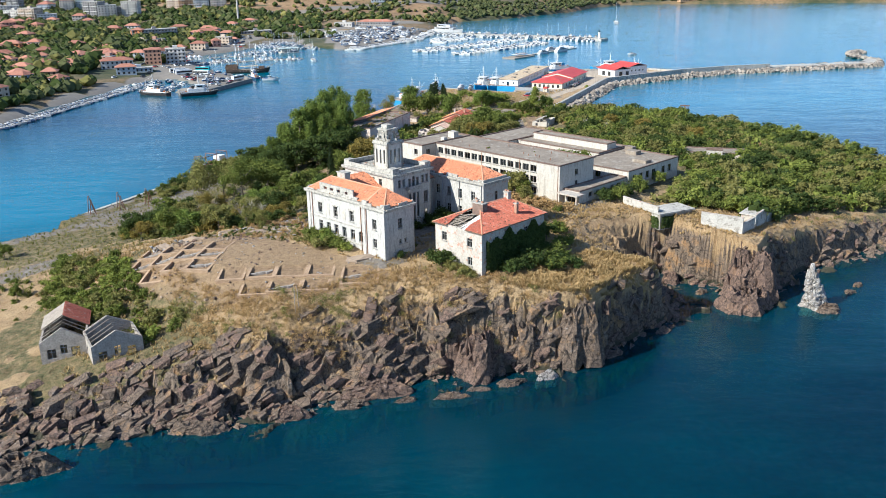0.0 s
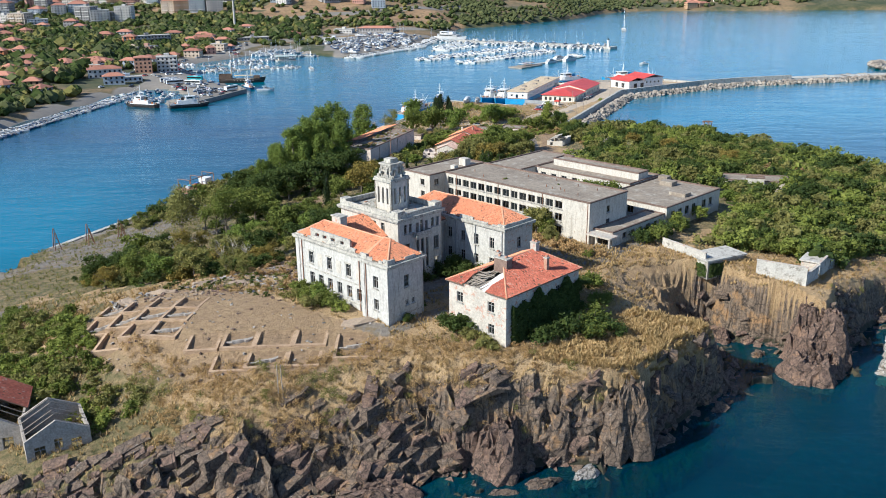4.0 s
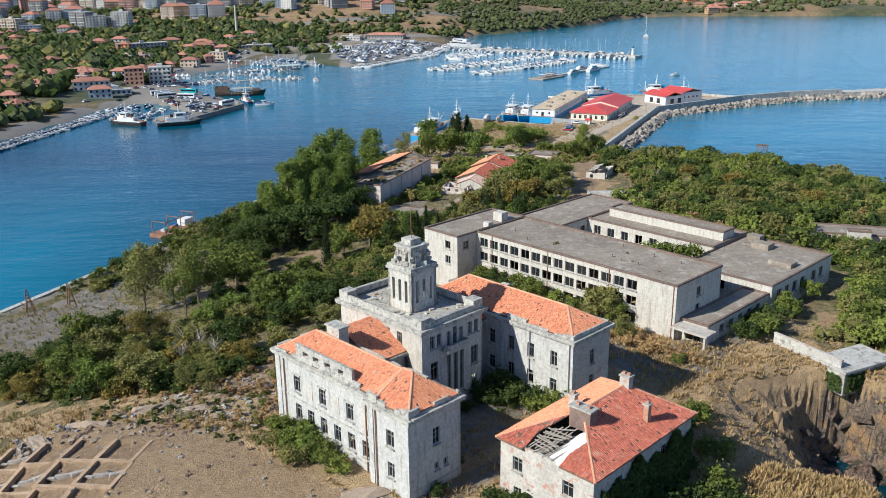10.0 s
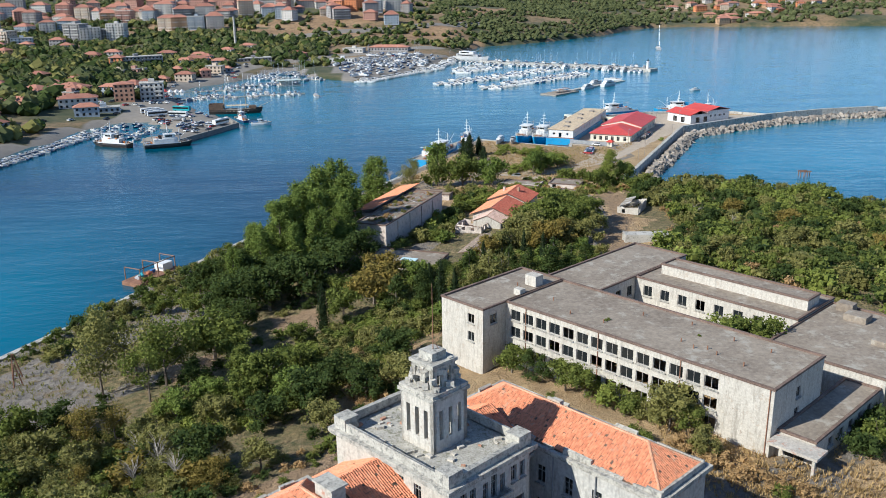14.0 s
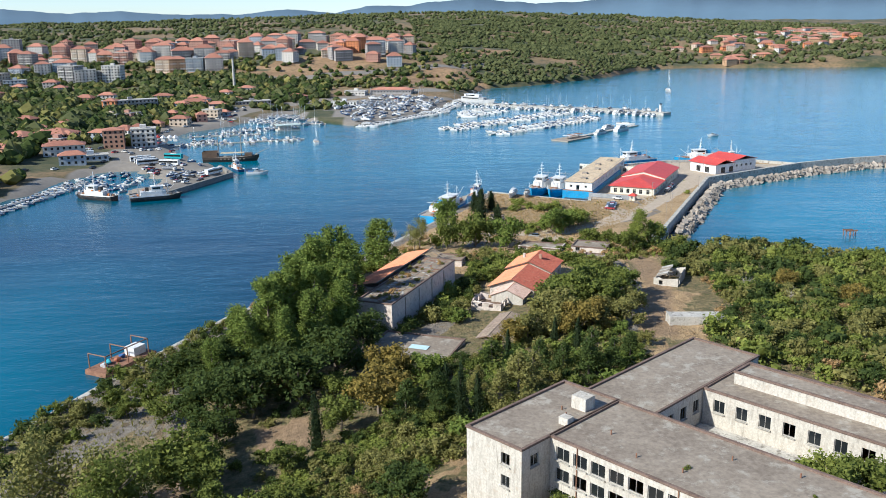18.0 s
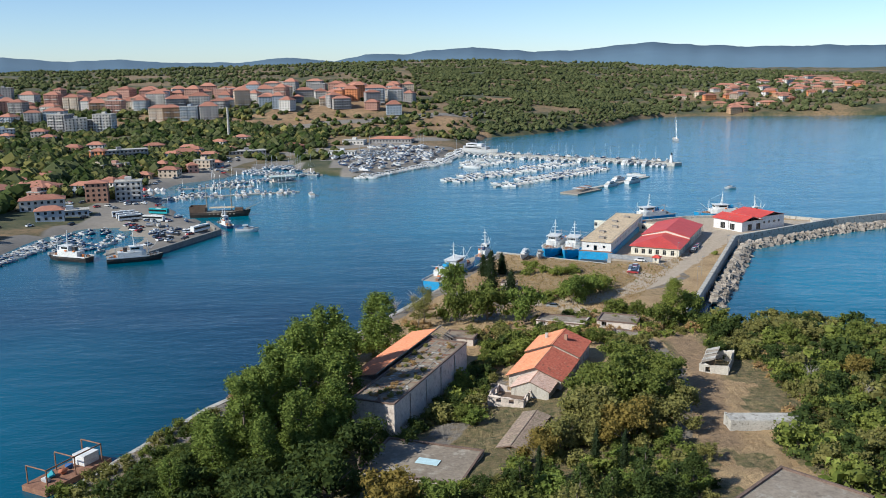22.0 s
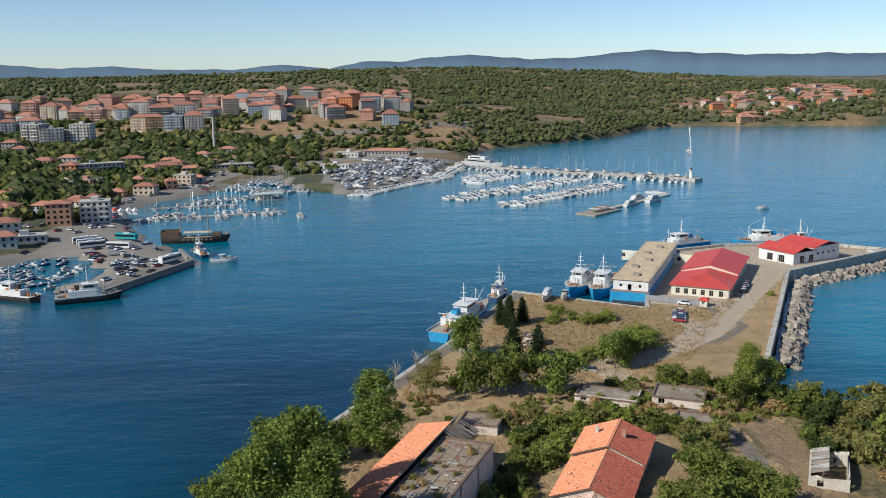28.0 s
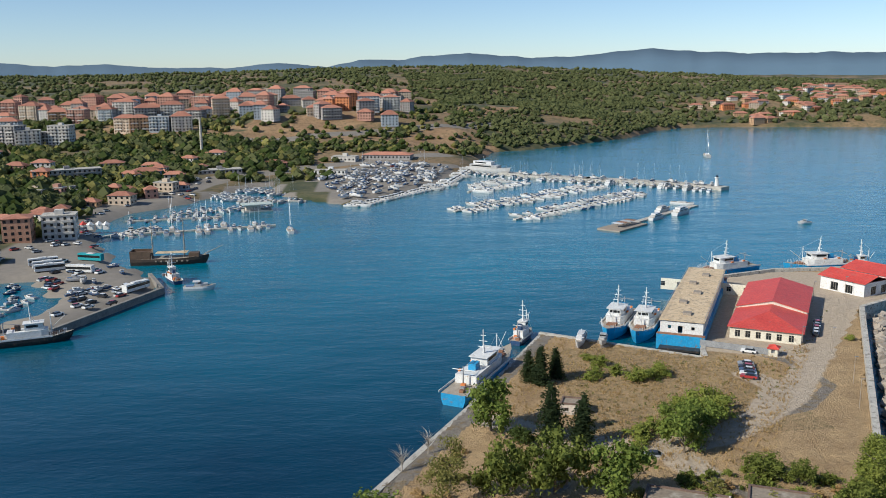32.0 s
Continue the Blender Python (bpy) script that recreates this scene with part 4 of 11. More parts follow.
def wall_with_windows(parent, m, length, height, thick, holes, material, style="cross", name="wall", sills=True, empty=0.0):
    """One wall with its openings and the windows that sit in them."""
    part(name, panel(length, height, thick, holes), material, parent, m=m)
    for k, (x0, x1, z0, z1) in enumerate(holes):
        if style is None or z1 - z0 > 90:
            continue
        fr, pane, sill = window_meshes(x1 - x0, z1 - z0, style)
        w = part("window", fr, None, parent, m=m @ pose(x0, thick * 0.45, z0))
        if rng.random() >= empty:
            part("pane", pane, None, w)
        if sills:
            part("sill", sill, None, w, m=pose(0, -thick * 0.45, 0))


def row(length, count, w, z0, h, margin=1.2, skip=()):
    gap = (length - 2 * margin) / count
    return [(margin + gap * (k + 0.5) - w / 2, margin + gap * (k + 0.5) + w / 2, z0, z0 + h) for k in range(count) if k not in skip]


def sides(u0, u1, v0, v1, z=0.0):
    """The four wall poses of a block and their lengths: front, right, back, left."""
    return ((pose(u0, v0, z), u1 - u0), (pose(u1, v0, z, 0, 0, 90), v1 - v0), (pose(u1, v1, z, 0, 0, 180), u1 - u0), (pose(u0, v1, z, 0, 0, 270), v1 - v0))


def slab(points, thick=0.18):
    """A roof plane with thickness from its corner points."""
    bm = bmesh.new()
    top = [bm.verts.new(p) for p in points]
    low = [bm.verts.new((p[0], p[1], p[2] - thick)) for p in points]
    bm.faces.new(top)
    bm.faces.new(low[::-1])
    for i in range(len(top)):
        j = (i + 1) % len(top)
        bm.faces.new((top[j], top[i], low[i], low[j]))
    return bm


tile_rng = np.random.default_rng(17)


def roof_face(parent, pts, tiles, label="slope of clay tiles, some slipped or missing", wide=0.30, long=0.38, lost=0.02, under=True):
    """A boarded roof plane with its clay tiles laid in courses; a few patches have lost theirs."""
    if tiles is RED_SHEET:
        part("roof_slope", slab(pts), tiles, parent, label)
        return
    pts = [Vector(q) for q in pts]
    nrm = (pts[1] - pts[0]).cross(pts[2] - pts[0]).normalized()
    if nrm.z < 0:
        pts, nrm = pts[::-1], -nrm
    base = part("roof_slope", slab(pts, 0.16), ROOF_BOARDS, parent, label)
    up = (Vector((0, 0, 1)) - nrm * nrm.z).normalized()
    side = up.cross(nrm)
    o = pts[0]
    flat = [((q - o).dot(side), (q - o).dot(up)) for q in pts]
    a0, a1, b0, b1 = min(q[0] for q in flat), max(q[0] for q in flat), min(q[1] for q in flat), max(q[1] for q in flat)
    A, B = np.meshgrid(np.arange(a0 + wide / 2, a1, wide), np.arange(b0 + 0.02, b1, long))
    A, B = A.ravel(), B.ravel()
    r = tile_rng
    ok = inside(A, B + long * 0.5, flat) & (r.random(A.size) > lost)
    seed = int(r.integers(1, 999))
    ok &= lumps(A, B, 2.6, seed) + 0.5 * lumps(A, B, 1.0, seed + 1) < 2.5 - 9 * lost
    A, B = A[ok], B[ok]
    k = len(A)
    A, B = A + r.normal(0, 0.012, k), B + r.normal(0, 0.02, k) - 0.12 * (r.random(k) < 0.05)
    lift = 0.02 + 0.02 * r.random(k)
    turn = r.normal(0, 0.05, k)
    vs = []
    for db, dz in ((0.0, 0.055), (long * 1.15, 0.0)):
        for da, h in ((-0.48, 0.0), (0.0, 0.085), (0.48, 0.0)):
            vs.append(np.stack([A + da * wide + turn * db, B + db, lift + dz + h], 1))
    v = np.stack(vs, 1).reshape(-1, 3)
    v = np.array(o) + v[:, :1] * np.array(side) + v[:, 1:2] * np.array(up) + v[:, 2:] * np.array(nrm)
    f = (np.arange(k)[:, None, None] * 6 + np.array([[0, 1, 4, 3], [1, 2, 5, 4]])).reshape(-1, 4)
    t = new("roof_tiles", from_arrays("roof_tiles", v, f, tiles))
    t.parent = base
    tagged(t, "rows of weathered clay tiles", kind="stuff")


def hip_roof(parent, u0, u1, v0, v1, z, rise, inset, along, across, caps, over=0.5, holes=()):
    """Four tiled slopes with the ridge along the longer side, and rounded caps on ridge and hips."""
    u0, u1, v0, v1 = u0 - over, u1 + over, v0 - over, v1 + over
    if u1 - u0 >= v1 - v0:
        a, b = (u0 + inset, (v0 + v1) / 2, z + rise), (u1 - inset, (v0 + v1) / 2, z + rise)
        faces = (((u0, v0, z), (u1, v0, z), b, a), ((u1, v0, z), (u1, v1, z), b), ((u1, v1, z), (u0, v1, z), a, b), ((u0, v1, z), (u0, v0, z), a))
        mats = (along, across, along, across)
        hips = ((a, b), (a, (u0, v0, z)), (a, (u0, v1, z)), (b, (u1, v0, z)), (b, (u1, v1, z)))
    else:
        a, b = ((u0 + u1) / 2, v0 + inset, z + rise), ((u0 + u1) / 2, v1 - inset, z + rise)
        faces = (((u0, v0, z), (u1, v0, z), a), ((u1, v0, z), (u1, v1, z), b, a), ((u1, v1, z), (u0, v1, z), b), ((u0, v1, z), (u0, v0, z), a, b))
        mats = (along, across, along, across)
        hips = ((a, b), (a, (u0, v0, z)), (a, (u1, v0, z)), (b, (u0, v1, z)), (b, (u1, v1, z)))
    for k, (f, mt) in enumerate(zip(faces, mats)):
        if k not in holes:
            roof_face(parent, f, mt)
    for p, q in hips:
        if (Vector(p) - Vector(q)).length > 0.3:
            bm = bmesh.new()
            tube(bm, p, q, 0.17, 0.17, 6)
            part("ridge_cap", bm, caps, parent, "row of rounded ridge tiles")


def crumble(bm, amount, seed, top):
    """Breaks the upper edge of a wall unevenly."""
    r = random.Random(seed)
    for v in bm.verts:
        if v.co.z > top:
            v.co.z -= amount * r.random()


TILE_CAP = mat("ridge_tiles", (0.5, 0.24, 0.13), (0.64, 0.36, 0.22), 0.8, 5.0, 0.85, bump=0.3)

# ---- the abandoned school with its ruined tower ----
school = thing("school_building", pose(2.3, 184.0, 19.0, 0, 0, -49.4), "abandoned white school with orange tiled wings and a crumbling tower", "school building")


def cornice(parent, u0, u1, v0, v1, z, out=0.55, high=0.45):
    """A projecting ledge round the head of a block."""
    for r in ((u0 - out, u1 + out, v0 - out, v0 - 0.003), (u0 - out, u1 + out, v1 + 0.003, v1 + out), (u0 - out, u0 - 0.003, v0, v1), (u1 + 0.003, u1 + out, v0, v1)):
        part("cornice", boxes((*r, z, z + high), (r[0] + 0.12, r[1] - 0.12, r[2] + 0.12, r[3] - 0.12, z - 0.22, z - 0.003)), STONE_TRIM, parent, "weathered stone cornice")


def broken_parapet(parent, u0, u1, v0, v1, z, seed, high=0.8, thick=0.35):
    """A low wall over the cornice, with pieces fallen out of it."""
    r = random.Random(seed)
    for axis, fixed, lo, hi in (("u", v0, u0, u1), ("v", u1, v0 + thick, v1 - thick), ("u", v1 - thick, u0, u1), ("v", u0 + 0.0, v0 + thick, v1 - thick)):
        x = lo
        while x < hi - 0.4:
            w = min(r.uniform(1.6, 4.2), hi - x)
            h = high * r.choice((1.0, 1.0, 0.85, 0.45, 0.55))
            f = fixed - thick if (axis == "v" and fixed == u1) else fixed
            b = boxes((x, x + w - 0.03, f, f + thick, z, z + h)) if axis == "u" else boxes((f, f + thick, x, x + w - 0.03, z, z + h))
            crumble(b, 0.25, seed + x, z + 0.3)
            part("parapet", b, STONE_TRIM, parent, "broken parapet block")
            x += w + r.choice((0.0, 0.0, 0.0, 1.3))


def wing(v0, v1, u0, u1, front_holes, end_holes, back_holes, seed, front_mat, end_mat):
    for k, (m, length) in enumerate(sides(u0, u1, v0, v1, -1.0)):
        holes = (front_holes, end_holes, back_holes, [])[k]
        holes = [(a, b, c + 1.0, d + 1.0) for a, b, c, d in holes]
        wall_with_windows(school, m @ (pose(0.0, 0.0, 0.0) if k % 2 == 0 else pose(0.45, 0, 0)), length - (0.9 if k % 2 else 0), 12.4, 0.45, holes, (front_mat, end_mat, PLASTER, PLASTER)[k], "cross", empty=0.35)
    cornice(school, u0, u1, v0, v1, 11.4)
    broken_parapet(school, u0, u1, v0, v1, 11.86, seed, 0.8)
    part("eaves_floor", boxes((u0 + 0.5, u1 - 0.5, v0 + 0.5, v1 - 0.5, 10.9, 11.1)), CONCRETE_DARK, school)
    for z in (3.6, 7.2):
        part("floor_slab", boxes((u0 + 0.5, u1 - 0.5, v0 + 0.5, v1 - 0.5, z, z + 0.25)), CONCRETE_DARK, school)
    hip_roof(school, u0 + 0.5, u1 - 0.5, v0 + 0.5, v1 - 0.5, 11.9, 2.9, 4.6, TILE_ORANGE, TILE_ORANGE, TILE_CAP, 0.35)
    for r in ((u0 - 0.06, u1 + 0.06, v0 - 0.06, v0 - 0.003), (u1 + 0.003, u1 + 0.06, v0, v1)):
        part("string_course", boxes((*r, 1.2, 1.5)), STONE_TRIM, school)


front_lo = [(x - 0.1, x + 1.4, 2.1, 4.6) for x in (4.4, 7.3, 10.3, 13.3, 16.4, 19.4, 25.4)]
front_hi = [(x - 0.05, x + 1.45, 6.5, 9.05) for x in (4.3, 10.2, 16.2, 25.3)]
front_lo, front_hi = front_lo[:-1], front_hi[:-1]
wing(0.9, 9.0, -29.6, 0.0, front_lo + front_hi, [(2.7, 4.0, 6.6, 9.0), (2.9, 3.7, 2.9, 4.0), (4.5, 5.3, 2.9, 4.0)], [(x, x + 1.3, 6.6, 9.0) for x in (15.0, 18.5, 22.0)], 11, PLASTER_BLUE, PLASTER_BLUE)
for x in (7.2, 13.2, 19.3):
    part("blind_window", boxes((-29.6 + x, -29.6 + x + 1.4, 0.84, 0.897, 6.5, 9.1)), PLASTER_WHITE, school, "blind window panel, bare white plaster")
for x in (4.3, 10.2, 16.2):
    part("window_head", boxes((-29.6 + x - 0.25, -29.6 + x + 1.6, 0.72, 0.897, 9.1, 9.35)), STONE_TRIM, school)
part("string_course", boxes((-29.7, -7.65, 0.78, 0.897, 5.35, 5.6)), STONE_TRIM, school)
for x0, x1 in ((-29.6, -28.5), (-8.7, -7.63)):
    part("pilaster", boxes((x0, x1, 0.76, 0.897, -1.0, 11.1)), PLASTER_BLUE, school)
for x0, x1 in ((-7.6, -6.7), (-0.9, 0.0)):
    part("pilaster", boxes((x0, x1, -0.14, -0.003, -1.0, 11.1)), PLASTER_BLUE, school)
for x in (-27.5, -9.2, -6.2):
    bm = bmesh.new()
    tube(bm, (x, 0.75 if x < -8 else -0.16, 0.0), (x, 0.75 if x < -8 else -0.16, 11.3), 0.09)
    part("drainpipe", bm, RUST, school)
# the bay at the seaward end, standing forward of the wing
bay_holes = [(3.4, 4.7, 3.2, 5.4), (3.3, 4.75, 7.6, 10.0)]
wall_with_windows(school, pose(-7.6, 0, -1), 7.6, 12.4, 0.45, bay_holes, PLASTER_BLUE, "cross", name="bay_wall")
part("bay_wall", panel(0.447, 12.4, 0.45, []), PLASTER_BLUE, school, m=pose(0, 0.45, -1, 0, 0, 90))
part("bay_wall", panel(0.447, 12.4, 0.45, []), PLASTER_BLUE, school, m=pose(-7.6, 0.897, -1, 0, 0, 270))
part("cornice", boxes((-8.15, 0.55, -0.55, -0.003, 11.4, 11.85), (-8.03, 0.43, -0.43, -0.01, 11.18, 11.397)), STONE_TRIM, school, "weathered stone cornice")
for x0, x1, h in ((-7.6, -6.0, 1.0), (-5.9, -4.4, 0.55), (-2.6, -1.4, 0.5), (-1.3, 0.0, 1.0)):
    part("parapet", boxes((x0, x1, 0.0, 0.4, 11.86, 11.86 + h)), STONE_TRIM, school, "broken parapet block")
part("parapet", boxes((-0.4, 0.0, 0.403, 1.9, 11.86, 12.8)), STONE_TRIM, school, "broken parapet block")
rp, rq = (-6.2, 4.95, 15.0), (-4.55, 4.95, 15.0)
roof_face(school, ((-6.5, 0.1, 12.1), (-0.1, 0.1, 12.1), rq, rp), TILE_ORANGE)
roof_face(school, ((-7.9, 1.0, 12.05), (-6.5, 0.1, 12.1), rp), TILE_ORANGE)
roof_face(school, ((-0.1, 0.1, 12.1), (-0.1, 8.9, 12.1), rq), TILE_ORANGE)
for pq in (((-6.5, 0.1, 12.2), rp), (rq, (-0.1, 0.1, 12.2)), (rp, rq), ((-7.9, 1.0, 12.15), rp)):
    bm = bmesh.new()
    tube(bm, *pq, 0.18, 0.18, 6)
    part("ridge_cap", bm, TILE_CAP, school, "row of rounded ridge tiles")
att = panel(12.5, 2.2, 0.45, [(1.6, 2.8, 0.75, 1.45), (4.0, 5.2, 0.75, 1.45), (6.6, 7.8, 0.75, 1.45), (9.6, 10.6, 0.75, 1.45)])
part("attic_wall", att, STONE_TRIM, school, "attic parapet with small openings", pose(-24.5, 1.0, 11.9))
EW = [(x, x + 1.3, 2.4, 4.6) for x in (9.5, 13.5, 17.5, 21.5, 26.0)] + [(x, x + 1.3, 6.7, 9.1) for x in (9.5, 13.5, 17.5, 21.5, 26.0)]
wing(32.6, 41.8, -30.0, 0.2, EW, [(3.8, 5.0, 6.6, 9.0), (3.8, 5.0, 2.6, 4.8)], [(x, x + 1.3, 6.6, 9.0) for x in (4.0, 9.0, 14.0, 19.0, 24.0)], 23, PLASTER_BLUE, PLASTER_GREY)
# links between the wings and the middle block
for v0, v1, seed in ((9.0, 15.2, 31), (27.8, 32.6, 37)):
    for k, (m, length) in enumerate(sides(-30.5, -17.5, v0, v1, -1.0)):
        if k % 2:
            wall_with_windows(school, m, length, 11.2, 0.4, [(1.6, 2.8, 7.2, 9.4), (1.6, 2.8, 3.0, 5.2)], PLASTER, "cross", empty=0.5)
    a, b, c, d, z = -31.0, -17.0, v0 - 0.2, v1 + 0.2, 10.6
    roof_face(school, ((a, c, z), ((a + b) / 2, c, z + 3.6), ((a + b) / 2, d, z + 3.6), (a, d, z))[::-1], TILE_ORANGE)
    roof_face(school, (((a + b) / 2, c, z + 3.6), (b, c, z), (b, d, z), ((a + b) / 2, d, z + 3.6))[::-1], TILE_ORANGE)
    part("eaves_ledge", boxes((b - 0.2, b + 0.3, c, d, z - 0.5, z - 0.1)), STONE_TRIM, school)
# middle block
TBU0, TBU1, TBV0, TBV1 = -32.2, -13.7, 15.2, 27.8
tb_front = [(x, x + 1.1, 11.2, 13.2) for x in (10.5, 13.2)] + [(x, x + 1.0, 7.2, 9.4) for x in (11.0, 14.5)] + [(15.6, 16.6, 2.5, 5.0)]
tb_end = [(1.2, 2.1, 11.2, 13.2), (2.6, 3.5, 11.2, 13.2), (9.1, 10.0, 11.2, 13.2), (10.5, 11.4, 11.2, 13.2), (4.6, 5.4, 10.6, 13.0), (5.9, 6.8, 10.6, 13.4), (7.3, 8.1, 10.6, 13.0), (1.3, 2.8, 6.0, 9.0), (9.8, 11.3, 6.0, 9.0), (4.7, 5.5, 2.6, 9.2), (6.0, 6.9, 0.2, 9.2), (7.4, 8.2, 2.6, 9.2), (1.4, 2.7, 1.8, 4.2), (9.9, 11.2, 1.8, 4.2)]
for k, (m, length) in enumerate(sides(TBU0, TBU1, TBV0, TBV1, -1.0)):
    holes = [(a, b, c + 1, d + 1) for a, b, c, d in (tb_front, tb_end, tb_front, [])[k]]
    wall_with_windows(school, m @ (pose(0.45, 0, 0) if k % 2 else pose(0, 0, 0)), length - (0.9 if k % 2 else 0), 15.4, 0.45, holes, (PLASTER_WHITE, PLASTER_BLUE, PLASTER, PLASTER)[k], "cross", empty=0.6)
cornice(school, TBU0, TBU1, TBV0, TBV1, 14.3, 0.65, 0.5)
part("roof_deck", boxes((TBU0 + 0.4, TBU1 - 0.4, TBV0 + 0.4, TBV1 - 0.4, 14.3, 14.55)), RUBBLE_ROOF, school, "flat roof strewn with rubble")
for r in ((TBU0, TBU1, TBV0, TBV0 + 0.5), (TBU0, TBU1, TBV1 - 0.5, TBV1), (TBU0, TBU0 + 0.5, TBV0 + 0.5, TBV1 - 0.5), (TBU1 - 0.5, TBU1, TBV0 + 0.5, TBV1 - 0.5)):
    b = boxes((*r, 14.8, 15.9))
    crumble(b, 0.35, r[0], 15.2)
    part("parapet", b, STONE_TRIM, school, "heavy stone parapet")
for x, y in ((TBU0 - 0.1, TBV0 - 0.1), (TBU1 - 1.9, TBV0 - 0.1), (TBU1 - 1.9, TBV1 - 1.9), (TBU0 - 0.1, TBV1 - 1.9)):
    part("corner_pier", boxes((x, x + 2.0, y, y + 2.0, 14.81, 16.3)), STONE_TRIM, school)
part("balcony", boxes((TBU1 + 0.003, TBU1 + 1.3, 19.2, 23.8, 10.2, 10.5), (TBU1 + 1.1, TBU1 + 1.3, 19.2, 23.8, 10.503, 11.3), (TBU1 + 0.003, TBU1 + 1.1, 19.2, 19.4, 10.503, 11.3), (TBU1 + 0.003, TBU1 + 1.1, 23.6, 23.8, 10.503, 11.3)), STONE_TRIM, school, "curved balcony in stained plaster")
# tower
tw = part("tower", panel(5.2, 6.2, 0.5, [(0.9, 1.5, 1.4, 4.9), (2.3, 2.9, 1.4, 4.9), (3.7, 4.3, 1.4, 4.9)]), PLASTER_WHITE, school, "square tower shaft with slit openings, top broken", pose(-25.0, 19.0, 14.55))
for m, mt in ((pose(5.2, 0, 0, 0, 0, 90), PLASTER_BLUE), (pose(5.2, 5.2, 0, 0, 0, 180), PLASTER), (pose(0, 5.2, 0, 0, 0, 270), PLASTER_WHITE)):
    part("tower_wall", panel(5.2, 6.2, 0.5, [(0.9, 1.5, 1.4, 4.9), (2.3, 2.9, 1.4, 4.9), (3.7, 4.3, 1.4, 4.9)]), mt, tw, m=m)
part("tower_cornice", boxes((-0.25, 5.45, -0.25, 5.45, 6.2, 6.6), (-0.1, 5.3, -0.1, 5.3, 6.6, 7.0)), STONE_TRIM, tw)
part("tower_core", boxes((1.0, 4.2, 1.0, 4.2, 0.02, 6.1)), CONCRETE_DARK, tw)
r = random.Random(5)
for k in range(46):
    h = r.random()
    side, along = r.randrange(4), r.uniform(-1, 1)
    q = 2.1 - 0.75 * h
    x, y = ((along * q, -q), (q, along * q), (along * q, q), (-q, along * q))[side]
    s = r.uniform(0.45, 0.95)
    z = 6.9 + 3.6 * h * r.uniform(0.5, 1)
    b = boxes((-s / 2, s / 2, -s / 3, s / 3, 0, s * r.uniform(0.5, 1.1)))
    part("tower_stone", b, r.choice((STONE_TRIM, PLASTER_WHITE, STONE_TRIM)), tw, "loose masonry block", pose(2.6 + x, 2.6 + y, z, r.uniform(-10, 10), r.uniform(-10, 10), r.uniform(0, 90)))
part("lantern", panel(3.4, 2.6, 0.4, [(0.6, 1.3, 0.2, 2.2), (2.1, 2.8, 0.2, 2.2)]), STONE_TRIM, tw, "ruined lantern storey", pose(0.9, 0.9, 7.0))
for m in (pose(4.3, 0.9, 7.0, 0, 0, 90), pose(4.3, 4.3, 7.0, 0, 0, 180), pose(0.9, 4.3, 7.0, 0, 0, 270)):
    part("lantern_wall", panel(3.4, 2.6, 0.4, [(0.6, 1.3, 0.2, 2.2), (2.1, 2.8, 0.2, 2.2)]), PLASTER_WHITE, tw, m=m)
part("lantern_cap", boxes((0.7, 4.5, 0.7, 4.5, 9.6, 10.0), (1.5, 3.6, 1.5, 3.6, 10.0, 10.9)), STONE_TRIM, tw)
bm = bmesh.new()
tube(bm, (2.6, 2.6, 10.9), (2.6, 2.6, 18.5), 0.06, 0.03, 5)
tube(bm, (2.6, 2.6, 12.0), (3.5, 2.6, 11.2), 0.03)
part("mast", bm, RUST, tw, "thin rusty flagpole")
# chimney stacks and drainpipes of the school
part("chimney", boxes((-23.2, -20.4, 5.6, 7.3, 11.2, 15.9)), PLASTER_GREY, school, "large plastered chimney block on the ridge")
part("chimney_cap", boxes((-23.4, -20.2, 5.4, 7.5, 15.903, 16.1)), STONE_TRIM, school)
part("chimney", boxes((-19.0, -17.6, 38.2, 38.9, 11.2, 14.6)), PLASTER_GREY, school)
# rubble and tile bits lying on the flat roof
for k in range(40):
    s = 0.15 + 0.3 * r.random()
    part("rubble", boxes((-s, s, -0.6 * s, 0.6 * s, 0, 0.7 * s)), r.choice((STONE_TRIM, PLASTER_WHITE, BRICK)), school, m=pose(r.uniform(TBU0 + 1, TBU1 - 1), r.uniform(TBV0 + 1, TBV1 - 1), 14.55, 0, 0, r.uniform(0, 90)))
for x in (-14.0, -8.0, -0.4):
    bm = bmesh.new()
    tube(bm, (x, 32.45, 0.2), (x, 32.45, 11.2), 0.08)
    part("drainpipe", bm, STEEL, school)

# ---- the small two-storey house on the cliff ----
lodge = thing("cliff_house", pose(22.85, 173.9, 18.3, 0, 0, -49), "small roofless-cornered house with red tiles, peeling plaster and ivy", "house")
lw = ([(2.0, 3.5, 5.6, 7.6), (9.6, 11.2, 5.6, 7.6), (9.8, 11.2, 1.4, 3.3), (2.2, 3.4, 1.5, 3.4)], [(4, 5.3, 5.6, 7.6), (9, 10.3, 5.6, 7.6), (14, 15.3, 5.6, 7.6), (4, 5.3, 1.5, 3.4), (12, 13.3, 1.5, 3.4)], [], [(5, 6.3, 5.6, 7.6), (13, 14.3, 5.6, 7.6)])
for k, (m, length) in enumerate(sides(-14.0, 0.0, 0.0, 21.5, -1.5)):
    wall_with_windows(lodge, m @ (pose(0.4, 0, 0) if k % 2 else pose(0, 0, 0)), length - (0.8 if k % 2 else 0), 10.9, 0.4, [(a, b, c + 1.5, d + 1.5) for a, b, c, d in lw[k]], PLASTER_GREY, "cross", empty=0.3)
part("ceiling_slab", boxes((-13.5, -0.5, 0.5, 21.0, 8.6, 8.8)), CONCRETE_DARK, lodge)
